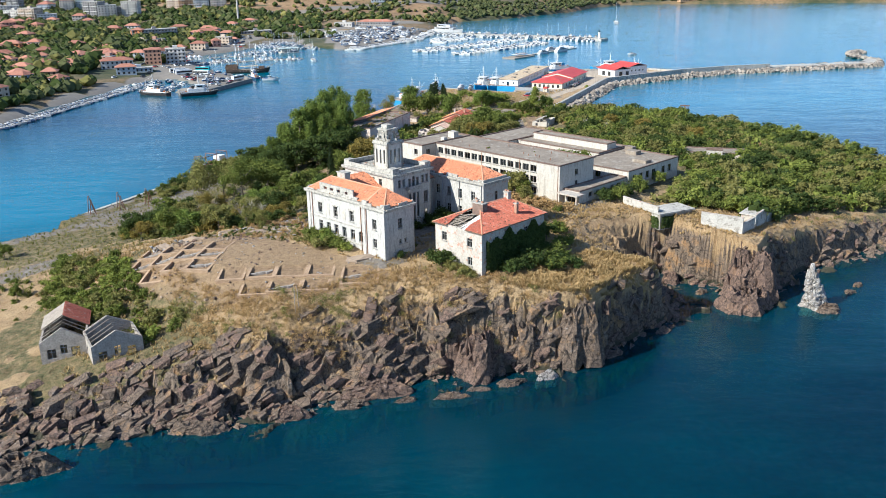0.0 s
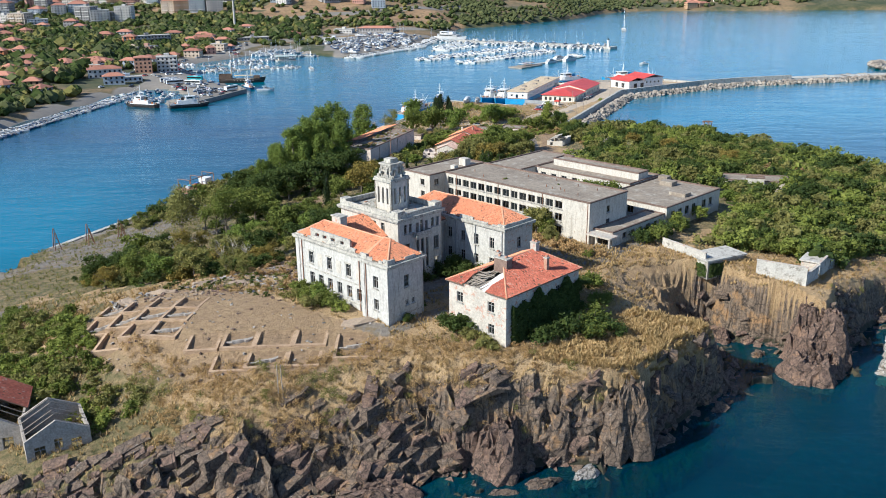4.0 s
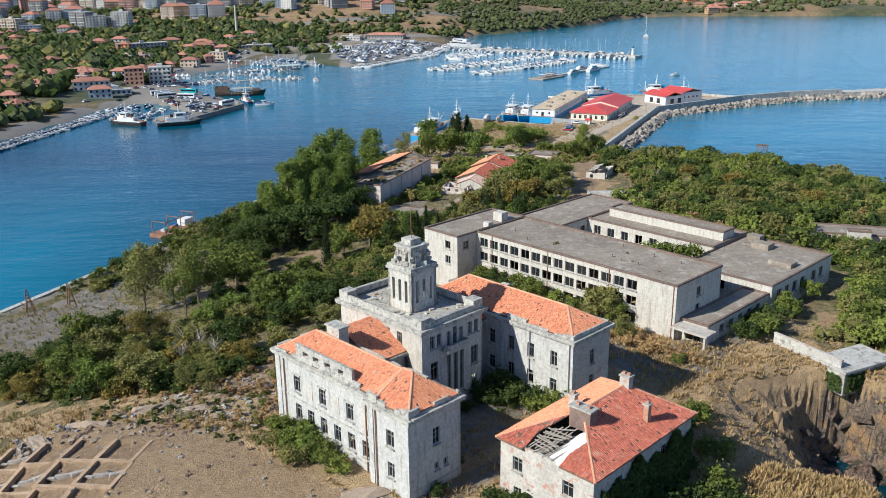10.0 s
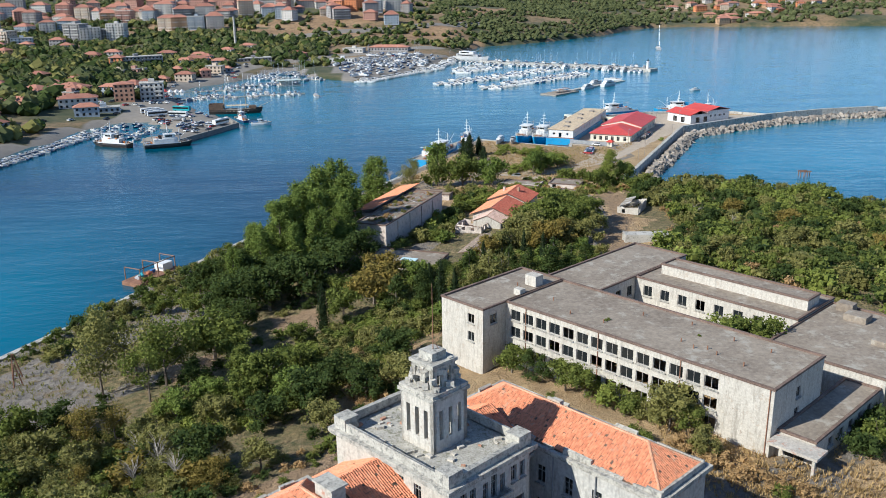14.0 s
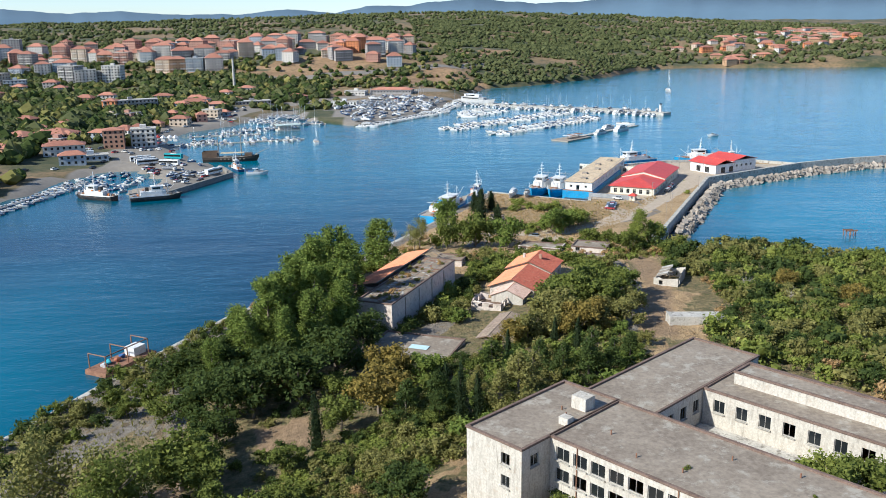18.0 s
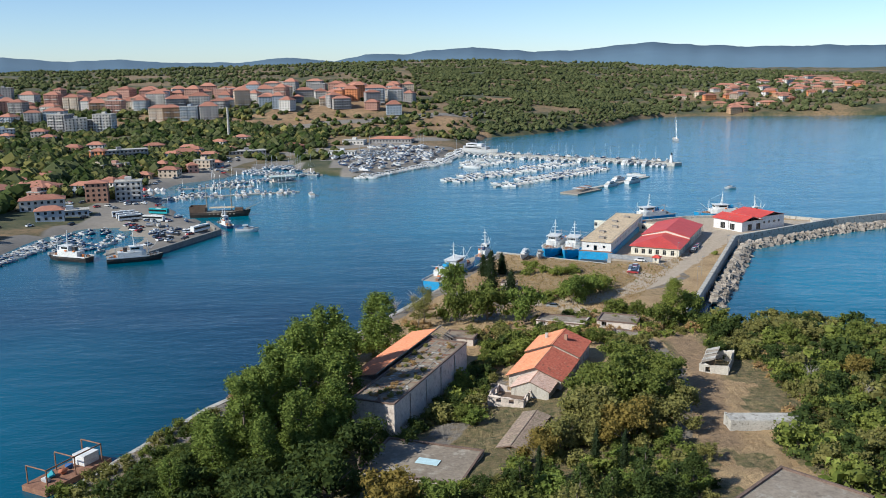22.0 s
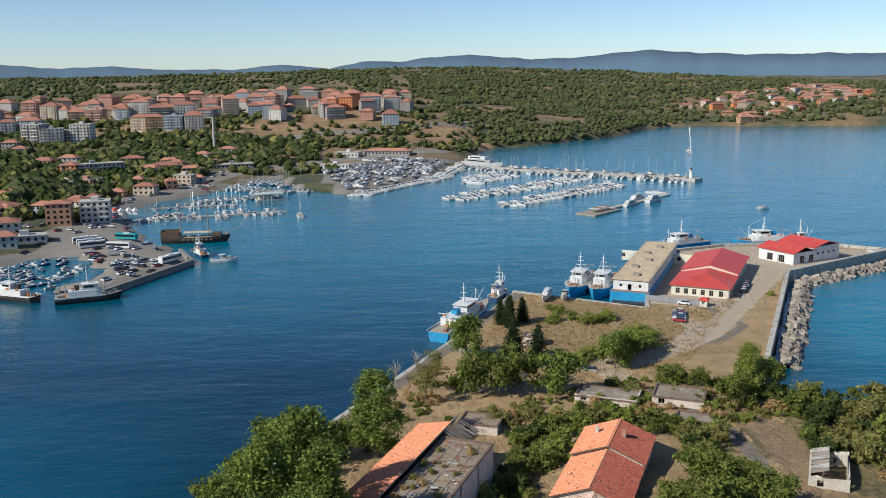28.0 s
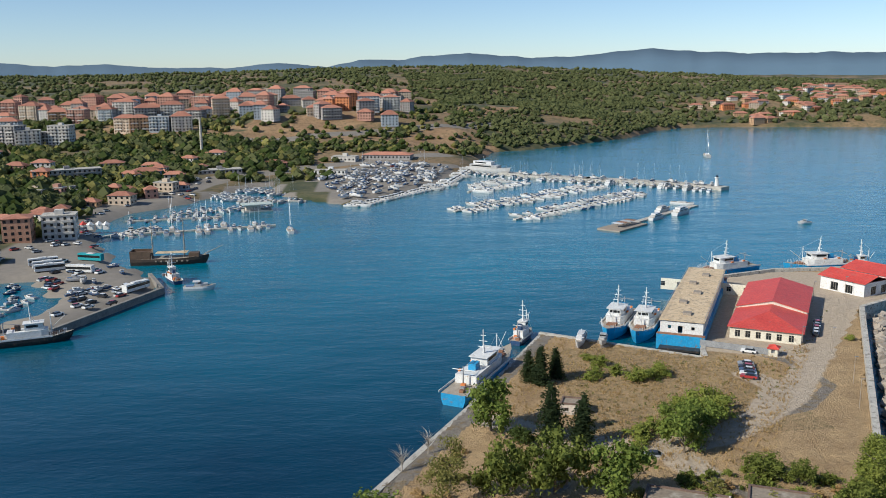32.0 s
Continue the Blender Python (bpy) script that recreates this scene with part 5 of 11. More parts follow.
a, b = (-7.0, 7.2, 12.9), (-7.0, 16.5, 12.9)
e = 9.4
def hip_z(v):
    return e + (v + 0.5) * 3.5 / 7.7


roof_face(lodge, ((-14.5, -0.5, e), (-10.2, -0.5, e), (-9.9, 2.6, hip_z(2.6)), (-8.0, 6.1, hip_z(6.1)), a), TILE_RED, "hip slope with a torn hole", lost=0.05)
roof_face(lodge, ((-4.6, -0.5, e), (0.5, -0.5, e), (-3.6, 3.71, hip_z(3.71)), (-4.5, 1.6, hip_z(1.6))), TILE_RED)
roof_face(lodge, ((0.5, -0.5, e), (0.5, 22.0, e), b, a), TILE_RED, lost=0.04)
roof_face(lodge, ((0.5, 22.0, e), (-14.5, 22.0, e), b), TILE_RED)
roof_face(lodge, ((-14.5, 22.0, e), (-14.5, -0.5, e), a, b), TILE_ORANGE, lost=0.04)
for p, q in ((a, b), (a, (0.5, -0.5, e)), (a, (-14.5, -0.5, e)), (b, (0.5, 22.0, e)), (b, (-14.5, 22.0, e))):
    bm = bmesh.new()
    tube(bm, p, q, 0.17, 0.17, 6)
    part("ridge_cap", bm, TILE_CAP, lodge)
part("bare_inner_wall", slab([(u, v, hip_z(v) - d) for u, v, d in ((-6.9, 0.2, 0.5), (-4.7, -0.1, 0.1), (-4.5, 1.6, 0.05), (-3.7, 3.7, 0.0), (-4.6, 4.9, 0.1), (-5.4, 4.6, 0.4))], 0.3), WHITE_PAINT, lodge, "bare white wall inside the torn roof")
for k in range(11):
    bm = bmesh.new()
    x = -10.2 + 0.46 * k
    tube(bm, (x, -0.1 + 0.5 * (k % 3), hip_z(0.0) - 0.3 + 0.12 * (k % 2)), (x + 1.5 + 0.3 * (k % 4), 4.2 + 0.4 * (k % 3), hip_z(4.0) - 0.5 + 0.3 * (k % 3)), 0.10, 0.10, 4)
    part("rafter", bm, OLD_WOOD, lodge, "bare grey rafter")
for k in range(9):
    part("fallen_board", boxes((-1.6, 1.6, -0.09, 0.09, -0.03, 0.03)), OLD_WOOD, lodge, "loose pale board", pose(-8.4 + 0.12 * k, 0.9 + 0.36 * k, hip_z(0.9 + 0.36 * k) - 0.15 + 0.1 * (k % 3), 20, 6 * (k % 4) - 10, 4 * k - 14))
def stack(parent, x, y, w, d, z0, z1, material, pots=1):
    c = part("chimney", boxes((x, x + w, y, y + d, z0, z1)), material, parent, "weathered brick chimney stack")
    part("cap", boxes((x - 0.12, x + w + 0.12, y - 0.12, y + d + 0.12, z1 + 0.003, z1 + 0.22)), STONE_TRIM, c)
    for k in range(pots):
        part("flue", boxes((x + w * (k + 0.5) / pots - 0.22, x + w * (k + 0.5) / pots + 0.22, y + d / 2 - 0.2, y + d / 2 + 0.2, z1 + 0.223, z1 + 0.55)), BRICK, c)


stack(lodge, -7.9, 5.7, 3.1, 1.5, 11.0, 13.7, mat("sooty_brick", (0.13, 0.085, 0.065), (0.25, 0.17, 0.13), 0.8, 5.0, 0.9, bump=0.4), 2)
stack(lodge, -10.2, 8.6, 0.9, 0.8, 10.6, 13.3, PLASTER_GREY)
stack(lodge, -2.4, 13.6, 0.7, 0.7, 10.2, 12.8, BRICK)
stack(lodge, -7.6, 16.0, 1.4, 1.0, 12.2, 14.2, PLASTER_GREY, 2)

# ---- the long three-storey concrete block ----
block = thing("long_school_block", pose(52.6, 234.0, 17.2, 0, 0, -50.0), "long abandoned white three-storey block with flat felt roof", "school building")


def flat_block(parent, u0, u1, v0, v1, top, hole_sets, material, seed=0, rim=0.45, style="pair", base=-2.0, empty=0.35, roof=None):
    for k, (m, length) in enumerate(sides(u0, u1, v0, v1, base)):
        holes = [(a, b, c - base, d - base) for a, b, c, d in (hole_sets[k] if k < len(hole_sets) else [])]
        wall_with_windows(parent, m @ (pose(0.35, 0, 0) if k % 2 else pose(0, 0, 0)), length - (0.7 if k % 2 else 0), top - base - 0.35, 0.35, holes, material, style, empty=empty)
    part("roof_deck", boxes((u0 + 0.3, u1 - 0.3, v0 + 0.3, v1 - 0.3, top - 0.65, top - 0.32)), roof or ROOF_FELT, parent, "grey bitumen roof, patched and weedy")
    for r in ((u0 - 0.15, u1 + 0.15, v0 - 0.15, v0 + 0.3), (u0 - 0.15, u1 + 0.15, v1 - 0.3, v1 + 0.15), (u0 - 0.15, u0 + 0.3, v0 + 0.3, v1 - 0.3), (u1 - 0.3, u1 + 0.15, v0 + 0.3, v1 - 0.3)):
        part("roof_edge", boxes((*r, top - 0.34, top)), RUST_EDGE, parent, "raised roof edge with rusty flashing")


RUST_EDGE = mat("rusty_flashing", (0.10, 0.066, 0.05), (0.22, 0.15, 0.115), 0.6, 4.0, 0.9, bump=0.4)
bays = [2.95 * k + 1.2 for k in range(14)]
main_front = [(x - 0.15, x + 2.15, z - 0.1, z + 1.85) for z in (1.0, 4.3, 7.5) for x in bays]
flat_block(block, -50.2, 0.0, 0.0, 16.0, 10.7, (main_front, [(6.8, 8.3, 6.6, 8.4), (6.8, 8.3, 3.4, 5.0)], [(x, x + 2.0, z, z + 1.75) for z in (4.3, 7.5) for x in bays[::2]], []), PLASTER_WHITE)
flat_block(block, -60.6, -50.25, -6.0, 16.2, 10.7, ([(6.6, 8.2, 7.2, 9.0), (6.6, 8.2, 3.8, 5.6)], [(1.5, 3.2, 7.2, 9.0)], [], [(4, 6, 7.2, 9), (12, 14, 7.2, 9)]), PLASTER_WHITE)
flat_block(block, -62.0, -48.6, 16.25, 58.0, 6.3, ([], [(x, x + 1.8, 2.2, 4.4) for x in (3, 7, 11, 15, 19)], [], []), PLASTER_WHITE)
flat_block(block, -48.5, -14.0, 38.4, 54.0, 6.2, ([(x, x + 2.0, 2.4, 4.6) for x in (2.0, 6.0, 10.0, 14.0, 18.0, 22.0, 26.0, 30.0)], [], [], []), PLASTER_WHITE)
flat_block(block, -46.0, -14.8, 44.0, 49.0, 8.2, ([], [], [], []), PLASTER_WHITE, base=5.6)
flat_block(block, -13.9, 6.2, 25.3, 53.0, 5.6, ([(2, 4, 2, 4), (8, 10, 2, 4)], [(x, x + 1.9, 1.6, 3.9) for x in (2, 5.5, 9, 12.5, 18, 21.5)], [], []), PLASTER_WHITE)
flat_block(block, 0.05, 5.6, 2.0, 25.2, 3.9, ([(1.2, 4.2, 0.0, 2.6)], [(x, x + 1.7, 1.2, 2.7) for x in (4, 7.5, 11, 14.5, 18)], [], []), PLASTER_WHITE, empty=0.7)
part("porch_canopy", boxes((0.2, 7.4, -1.6, 1.9, 2.9, 3.3), (6.6, 7.0, -1.2, -0.8, -0.5, 2.9)), PLASTER_GREY, block)
part("court_floor", boxes((-48.4, -14.1, 16.1, 38.3, -0.4, -0.2)), CONCRETE, block)
for x, y, w, d, h in ((-54.0, 9.5, 2.6, 2.2, 2.0), (-52.0, 4.0, 1.6, 1.4, 1.1), (-9.0, 46.0, 4.0, 3.0, -3.9), (-1.0, 38.0, 5.0, 3.0, -4.2), (-12.0, 50.0, 3.0, 2.2, -3.6)):
    part("roof_hatch", boxes((x, x + w, y, y + d, 10.35 if h > 0 else 5.2, 10.4 + h if h > 0 else 10.4 + h)), PLASTER_WHITE if h > 0 else ROOF_FELT, block, "small box on the roof")
for k in range(14):
    bm = bmesh.new()
    x, y = r.uniform(-58, -2), r.uniform(1.5, 14.5)
    tube(bm, (x, y, 10.3), (x, y, 11.0), 0.11, 0.11, 5)
    part("vent_pipe", bm, RUST, block)
for x in (-45.5, -30.0, -14.8, -0.6):
    bm = bmesh.new()
    tube(bm, (x, -0.1, 0), (x, -0.1, 10.4), 0.08)
    part("drainpipe", bm, RUST, block)

# ---- store buildings in the trees ----
def gable(parent, u0, u1, v0, v1, z, rise, slope_mat, cap, over=0.5, ridge="v", other=None):
    """Two tiled slopes; the ridge runs along u or v."""
    u0, u1, v0, v1 = u0 - over, u1 + over, v0 - over, v1 + over
    if ridge == "v":
        c = (u0 + u1) / 2
        roof_face(parent, ((u0, v0, z), (c, v0, z + rise), (c, v1, z + rise), (u0, v1, z))[::-1], slope_mat)
        roof_face(parent, ((c, v0, z + rise), (u1, v0, z), (u1, v1, z), (c, v1, z + rise))[::-1], other or slope_mat)
        ends = ((c, v0, z + rise), (c, v1, z + rise))
    else:
        c = (v0 + v1) / 2
        roof_face(parent, ((u0, v0, z), (u1, v0, z), (u1, c, z + rise), (u0, c, z + rise)), slope_mat)
        roof_face(parent, ((u0, c, z + rise), (u1, c, z + rise), (u1, v1, z), (u0, v1, z)), slope_mat)
        ends = ((u0, c, z + rise), (u1, c, z + rise))
    bm = bmesh.new()
    tube(bm, *ends, 0.16)
    part("ridge_cap", bm, cap, parent)


def gable_end(parent, m, width, height, rise, material, holes=(), thick=0.35):
    """A wall with a pointed head."""
    bm = panel(width, height, thick, list(holes))
    vs = [bm.verts.new(p) for p in ((0, 0, height), (width, 0, height), (width / 2, 0, height + rise), (0, thick, height), (width, thick, height), (width / 2, thick, height + rise))]
    for f in ((0, 1, 2), (5, 4, 3), (1, 4, 5, 2), (2, 5, 3, 0)):
        bm.faces.new([vs[i] for i in f])
    part("gable_wall", bm, material, parent, m=m)
    for x0, x1, z0, z1 in holes:
        fr, pane, sill = window_meshes(x1 - x0, z1 - z0, "cross")
        part("window", fr, None, parent, m=m @ pose(x0, thick * 0.45, z0))


PLASTER_PINK = mat("plaster_pinkish", (0.50, 0.42, 0.36), (0.66, 0.58, 0.50), 0.3, 2.5, 0.9, bump=0.3, stain=(0.3, 0.26, 0.22), amount=0.35)
WEEDY_ROOF = mat("weedy_roof", (0.19, 0.15, 0.105), (0.34, 0.275, 0.195), 0.3, 2.0, 0.95, bump=0.5, stain=(0.24, 0.13, 0.08), amount=0.4)
tr0 = random.Random(5)
hangar = thing("boat_store", pose(-0.9, 372.0, 6.0, 0, 0, -25.7), "long store with a weed-grown flat roof and pale concrete side", "warehouse")
HANGAR_WALL = mat("pale_cream_render", (0.56, 0.47, 0.40), (0.70, 0.61, 0.53), 0.3, 2.5, 0.9, bump=0.2, stain=(0.40, 0.33, 0.28), amount=0.34)
flat_block(hangar, -10.0, 0.0, 0.0, 44.0, 8.7, ([(3, 4.4, 2.0, 3.5)], [(x, x + 0.7, 0.6, 7.9) for x in (7.6, 16.6, 25.6, 34.6)], [], []), HANGAR_WALL, base=-3.0, roof=WEEDY_ROOF, empty=1.0, style=None)
for k in range(1, 9):
    part("roof_rib", boxes((-9.7, -0.3, 4.9 * k - 0.12, 4.9 * k + 0.12, 8.39, 8.52)), CONCRETE_DARK, hangar)
for k, u in enumerate((-7.6, -5.0, -2.4)):
    part("roof_board", boxes((u - 0.14, u + 0.14, 0.8, 43.2, 8.39, 8.47 + 0.01 * k)), OLD_WOOD, hangar, "rotten roofing batten")
for k in range(70):
    v, w = tr0.uniform(1, 43), tr0.uniform(0.3, 1.4)
    part("roof_scrap", boxes((-w, w, -0.25, 0.25, 0, 0.09)), tr0.choice((OLD_WOOD, RUST, CONCRETE)), hangar, m=pose(tr0.uniform(-9, -1), v, 8.39, 0, 0, tr0.uniform(0, 180)))
lean = thing("tiled_shed", pose(-0.9, 372.0, 6.0, 0, 0, -25.7), "narrow quayside shed with sagging orange tiles beside the store", "shed")
for k, (m, length) in enumerate(sides(-16.6, -10.1, 13.0, 49.0, -3.0)):
    part("wall", panel(length - (0.6 if k % 2 else 0), 10.8, 0.3, []), PLASTER_PINK, lean, m=m @ (pose(0.3, 0, 0) if k % 2 else pose(0, 0, 0)))
roof_face(lean, ((-17.6, 12.6, 8.0), (-10.6, 12.6, 9.5), (-10.6, 49.4, 9.5), (-17.6, 49.4, 8.0))[::-1], TILE_ORANGE, lost=0.03)
for k in range(9):
    bm = bmesh.new()
    tube(bm, (-10.6, 45.0 + 0.9 * k, 9.4), (-6.2 + 0.2 * (k % 3), 45.3 + 0.9 * k, 7.0 + 0.2 * (k % 2)), 0.09, 0.09, 4)
    part("rafter", bm, OLD_WOOD, lean, "bare grey rafter")
part("ridge_beam", boxes((-10.75, -10.45, 13.0, 53.0, 9.3, 9.55)), OLD_WOOD, lean)


# darker tiles for the slope turned from the sun; shade put into the colour
TILE_SHADED = mat("clay_tiles_shaded", (0.27, 0.065, 0.042), (0.42, 0.12, 0.075), 0.5, 2.0, 0.85, bump=0.2, stain=(0.40, 0.25, 0.18), amount=0.2, island=0.3)


def tiled_house(name, m, w, d, eave, rise, label, ridge="v", wallmat=PLASTER_PINK, tiles=TILE_RED, base=-2.5):
    h = thing(name, m, label, "house")
    for k, (mm, length) in enumerate(sides(0, w, 0, d, base)):
        wins = [(x, x + 1.1, 1.2 - base, 2.7 - base) for x in np.arange(2.0, length - 2, 4.0)]
        if (k % 2 == 0) == (ridge == "v"):
            gable_end(h, mm, length, eave - base, rise, wallmat, wins[:2])
        else:
            wall_with_windows(h, mm @ pose(0.35, 0, 0), length - 0.7, eave - base, 0.35, [(a - 0.35, b - 0.35, c, e) for a, b, c, e in wins], wallmat, "cross", sills=False, empty=0.4)
    gable(h, 0, w, 0, d, eave + 0.12, rise, tiles, TILE_CAP, 0.6, ridge, TILE_SHADED)
    return h


tiled_house("tiled_house", pose(27.2, 399.0, 7.0, 0, 0, -25.6), 13.0, 16.4, 2.9, 2.8, "low house with a tiled gable roof, its shaded slope coloured darker", "v", tiles=TILE_ORANGE)
h2 = tiled_house("tiled_house", pose(34.2, 414.0, 6.4, 0, 0, -25.6), 13.4, 13.0, 4.3, 2.8, "low house with a long clay tile roof and a brick chimney", "v", tiles=TILE_ORANGE)
part("chimney", boxes((8.2, 9.0, 6, 6.9, 5.2, 7.9)), BRICK, h2)
part("chimney", boxes((2.6, 3.3, 8, 8.7, 5.0, 7.2)), PLASTER_PINK, h2)
annex = thing("gabled_annex", pose(26.6, 391.0, 7.2, 0, 0, -25.6), "small white gabled annex with faded pink tiles", "house")
gable_end(annex, pose(0, 0, -2.5), 9.0, 5.0, 2.1, PLASTER_WHITE, [], 0.3)
for m in (pose(9.0, 0.3, -2.5, 0, 0, 90), pose(0, 7.0, -2.5, 0, 0, 270)):
    part("wall", panel(6.7, 5.0, 0.3, [(2.5, 3.6, 3.4, 4.6)]), PLASTER_WHITE, annex, m=m)
TILE_FADED = mat("clay_tiles_faded", (0.46, 0.30, 0.24), (0.60, 0.44, 0.36), 0.5, 2.0, 0.88, bump=0.2, stain=(0.40, 0.2, 0.14), amount=0.3, island=0.24)
gable(annex, 0, 9.0, 0.2, 7.4, 2.6, 2.1, TILE_FADED, TILE_CAP, 0.35)
ruin = thing("roofless_annex", pose(20.6, 387.0, 7.6, 0, 0, -25.6), "roofless plastered yard with bare cracked walls", "ruin")
for k, (m, length) in enumerate(sides(0, 8.5, 0, 8.0, -2.0)):
    b = panel(length - (0.7 if k % 2 else 0), 4.6, 0.35, [(2, 3.2, 2.8, 4.0), (5.0, 6.2, 2.8, 4.0)])
    crumble(b, 1.2, k, 4.4)
    part("wall", b, HANGAR_WALL if k % 2 else PLASTER_PINK, ruin, m=m @ (pose(0.35, 0, 0) if k % 2 else pose(0, 0, 0)))
part("floor", boxes((0.4, 8.1, 0.4, 7.6, 0.2, 0.5)), ROOF_BOARDS, ruin, "rubble and weeds inside the walls")
brown = thing("brown_roofed_shed", pose(19.4, 361.0, 7.6, 0, 0, -25.6), "low shed with a mossy brown tiled roof", "shed")
for k, (m, length) in enumerate(sides(0, 5.6, 0, 19.0, -2.0)):
    part("wall", panel(length - (0.6 if k % 2 else 0), 3.3, 0.3, []), PLASTER_PINK, brown, m=m @ (pose(0.3, 0, 0) if k % 2 else pose(0, 0, 0)))
TILE_BROWN = mat("clay_tiles_mossy", (0.17, 0.13, 0.105), (0.30, 0.23, 0.18), 0.5, 2.0, 0.92, bump=0.25, stain=(0.13, 0.14, 0.07), amount=0.3, island=0.3)
gable(brown, 0, 5.6, 0, 19.0, 1.3, 0.9, TILE_BROWN, TILE_BROWN, 0.3)


def low_store(m, w, d, h, label, roof=None, wall=None):
    s = thing("flat_roofed_shed", m, label, "shed")
    flat_block(s, 0, w, 0, d, h, ([(1.5, 3.0, 0.8, 2.2)], [(1.5, 3.0, 0.8, 2.2)], [], []), wall or PLASTER_PINK, base=-2.0, roof=roof or WEEDY_ROOF, empty=0.8)
    return s


# ---- sheds of the port ----
shed = thing("red_roofed_shed", pose(104.6, 563.4, 2.8, 0, 0, -29.5), "cream port shed with a bright red stepped sheet roof", "shed")
CREAM = mat("cream_render", (0.58, 0.53, 0.42), (0.70, 0.66, 0.55), 0.2, 2.0, 0.85, bump=0.1, stain=(0.42, 0.36, 0.28), amount=0.2)
wf = [(x, x + 1.5, 0.5, 2.6) for x in (1.6, 4.6, 7.6, 10.6, 13.6, 17.0)]
for k, (m, length) in enumerate(sides(0, 20.5, 0, 56.0, -0.6)):
    hs = [(a, b, c + 0.6, d + 0.6) for a, b, c, d in (wf if k == 0 else [(x, x + 1.6, 0.8, 2.6) for x in np.arange(3, 52, 6.0)])]
    wall_with_windows(shed, m @ (pose(0.35, 0, 0) if k % 2 else pose(0, 0, 0)), length - (0.7 if k % 2 else 0), 4.3, 0.35, hs, CREAM, "cross", sills=False)
z = 3.8
part("front_roof", slab(((-0.8, -0.8, z), (21.3, -0.8, z), (10.25, 13.0, z + 2.4))), RED_SHEET, shed, "lower hipped red roof")
part("front_roof", slab(((-0.8, 22.0, z), (-0.8, -0.8, z), (10.25, 13.0, z + 2.4), (10.25, 22.0, z + 2.4))), RED_SHEET, shed)
part("front_roof", slab(((21.3, -0.8, z), (21.3, 22.0, z), (10.25, 22.0, z + 2.4), (10.25, 13.0, z + 2.4))), RED_SHEET, shed)
part("step_wall", slab(((-0.4, 22.0, z + 0.9), (20.9, 22.0, z + 0.9), (20.9, 22.02, z + 1.0), (10.25, 22.02, z + 3.6), (-0.4, 22.02, z + 1.0)), 0.9), CREAM, shed)
part("rear_roof", slab(((-0.8, 57.0, z + 0.9), (-0.8, 21.6, z + 0.9), (10.25, 21.6, z + 3.7), (10.25, 57.0, z + 3.7))), RED_SHEET, shed, "higher red gable roof")
part("rear_roof", slab(((21.3, 21.6, z + 0.9), (21.3, 57.0, z + 0.9), (10.25, 57.0, z + 3.7), (10.25, 21.6, z + 3.7))), RED_SHEET, shed)
part("upper_wall", boxes((0.0, 0.3, 22.05, 56.0, 3.75, z + 0.75), (20.2, 20.5, 22.05, 56.0, 3.75, z + 0.75)), CREAM, shed)
for k in range(1, 9):
    part("pilaster", boxes((20.53, 20.7, 6.2 * k - 0.25, 6.2 * k + 0.25, -0.5, 3.6)), CREAM, shed)
hall = thing("pier_hall", pose(171.0, 604.0, 2.8, 0, 0, 26), "pier hall with two red gable roofs and white walls", "shed")
for k, (m, length) in enumerate(sides(0, 30.0, 0, 18.0, -0.6)):
    hs = [(x, x + 3.0, 0.9, 4.0) for x in ((4.0, 10.0) if k in (0, 3) else (3.0, 9.0))]
    hs += [(x, x + 1.3, 3.4, 4.6) for x in ((15.0, 18.5, 22.0, 25.5) if k == 0 else ())]
    wall_with_windows(hall, m @ (pose(0.35, 0, 0) if k % 2 else pose(0, 0, 0)), length - (0.7 if k % 2 else 0), 5.6, 0.35, hs, WHITE_PAINT, "triple", sills=False)
gable(hall, 0, 13.0, 0, 18.0, 5.1, 2.0, RED_SHEET, RED_SHEET, 0.8)
part("tall_part", panel(16.6, 1.3, 0.3, []), WHITE_PAINT, hall, m=pose(13.2, 0.1, 5.0))
part("tall_part", panel(16.6, 1.3, 0.3, []), WHITE_PAINT, hall, m=pose(29.8, 17.9, 5.0, 0, 0, 180))
part("tall_part", panel(17.1, 1.3, 0.3, []), WHITE_PAINT, hall, m=pose(29.8, 0.42, 5.0, 0, 0, 90))
part("tall_part", panel(17.1, 1.3, 0.3, []), WHITE_PAINT, hall, m=pose(13.2, 17.5, 5.0, 0, 0, 270))
gable(hall, 13.2, 29.8, 0, 18.0, 6.3, 1.9, RED_SHEET, RED_SHEET, 0.8)
fence = thing("panel_fence", pose(92.5, 556.0, 2.8, 0, 0, -33), "grey sheet panel fence round the shed yard", "fence")
for k in range(10):
    part("panel", boxes((2.2 * k, 2.2 * k + 2.12, 0, 0.06, 0.1, 2.0)), STEEL, fence)
    part("post", boxes((2.2 * k - 0.05, 2.2 * k + 0.03, -0.06, 0.1, -0.3, 2.1)), STEEL, fence)
kiosk = thing("guard_hut", pose(108.5, 545.0, 2.7, 0, 0, -33), "small guard hut with a red roof", "hut")
for m, length in sides(0, 2.6, 0, 2.6):
    part("wall", panel(length, 2.4, 0.15, [(0.8, 1.8, 1.0, 2.0)]), CREAM, kiosk, m=m)
hip_roof(kiosk, 0, 2.6, 0, 2.6, 2.4, 0.8, 1.3, RED_SHEET, RED_SHEET, RED_SHEET, 0.3)
hut = thing("stone_hut", pose(40.0, 508.0, 2.6, 0, 0, -20), "small stone hut with a flat roof under the trees", "hut")
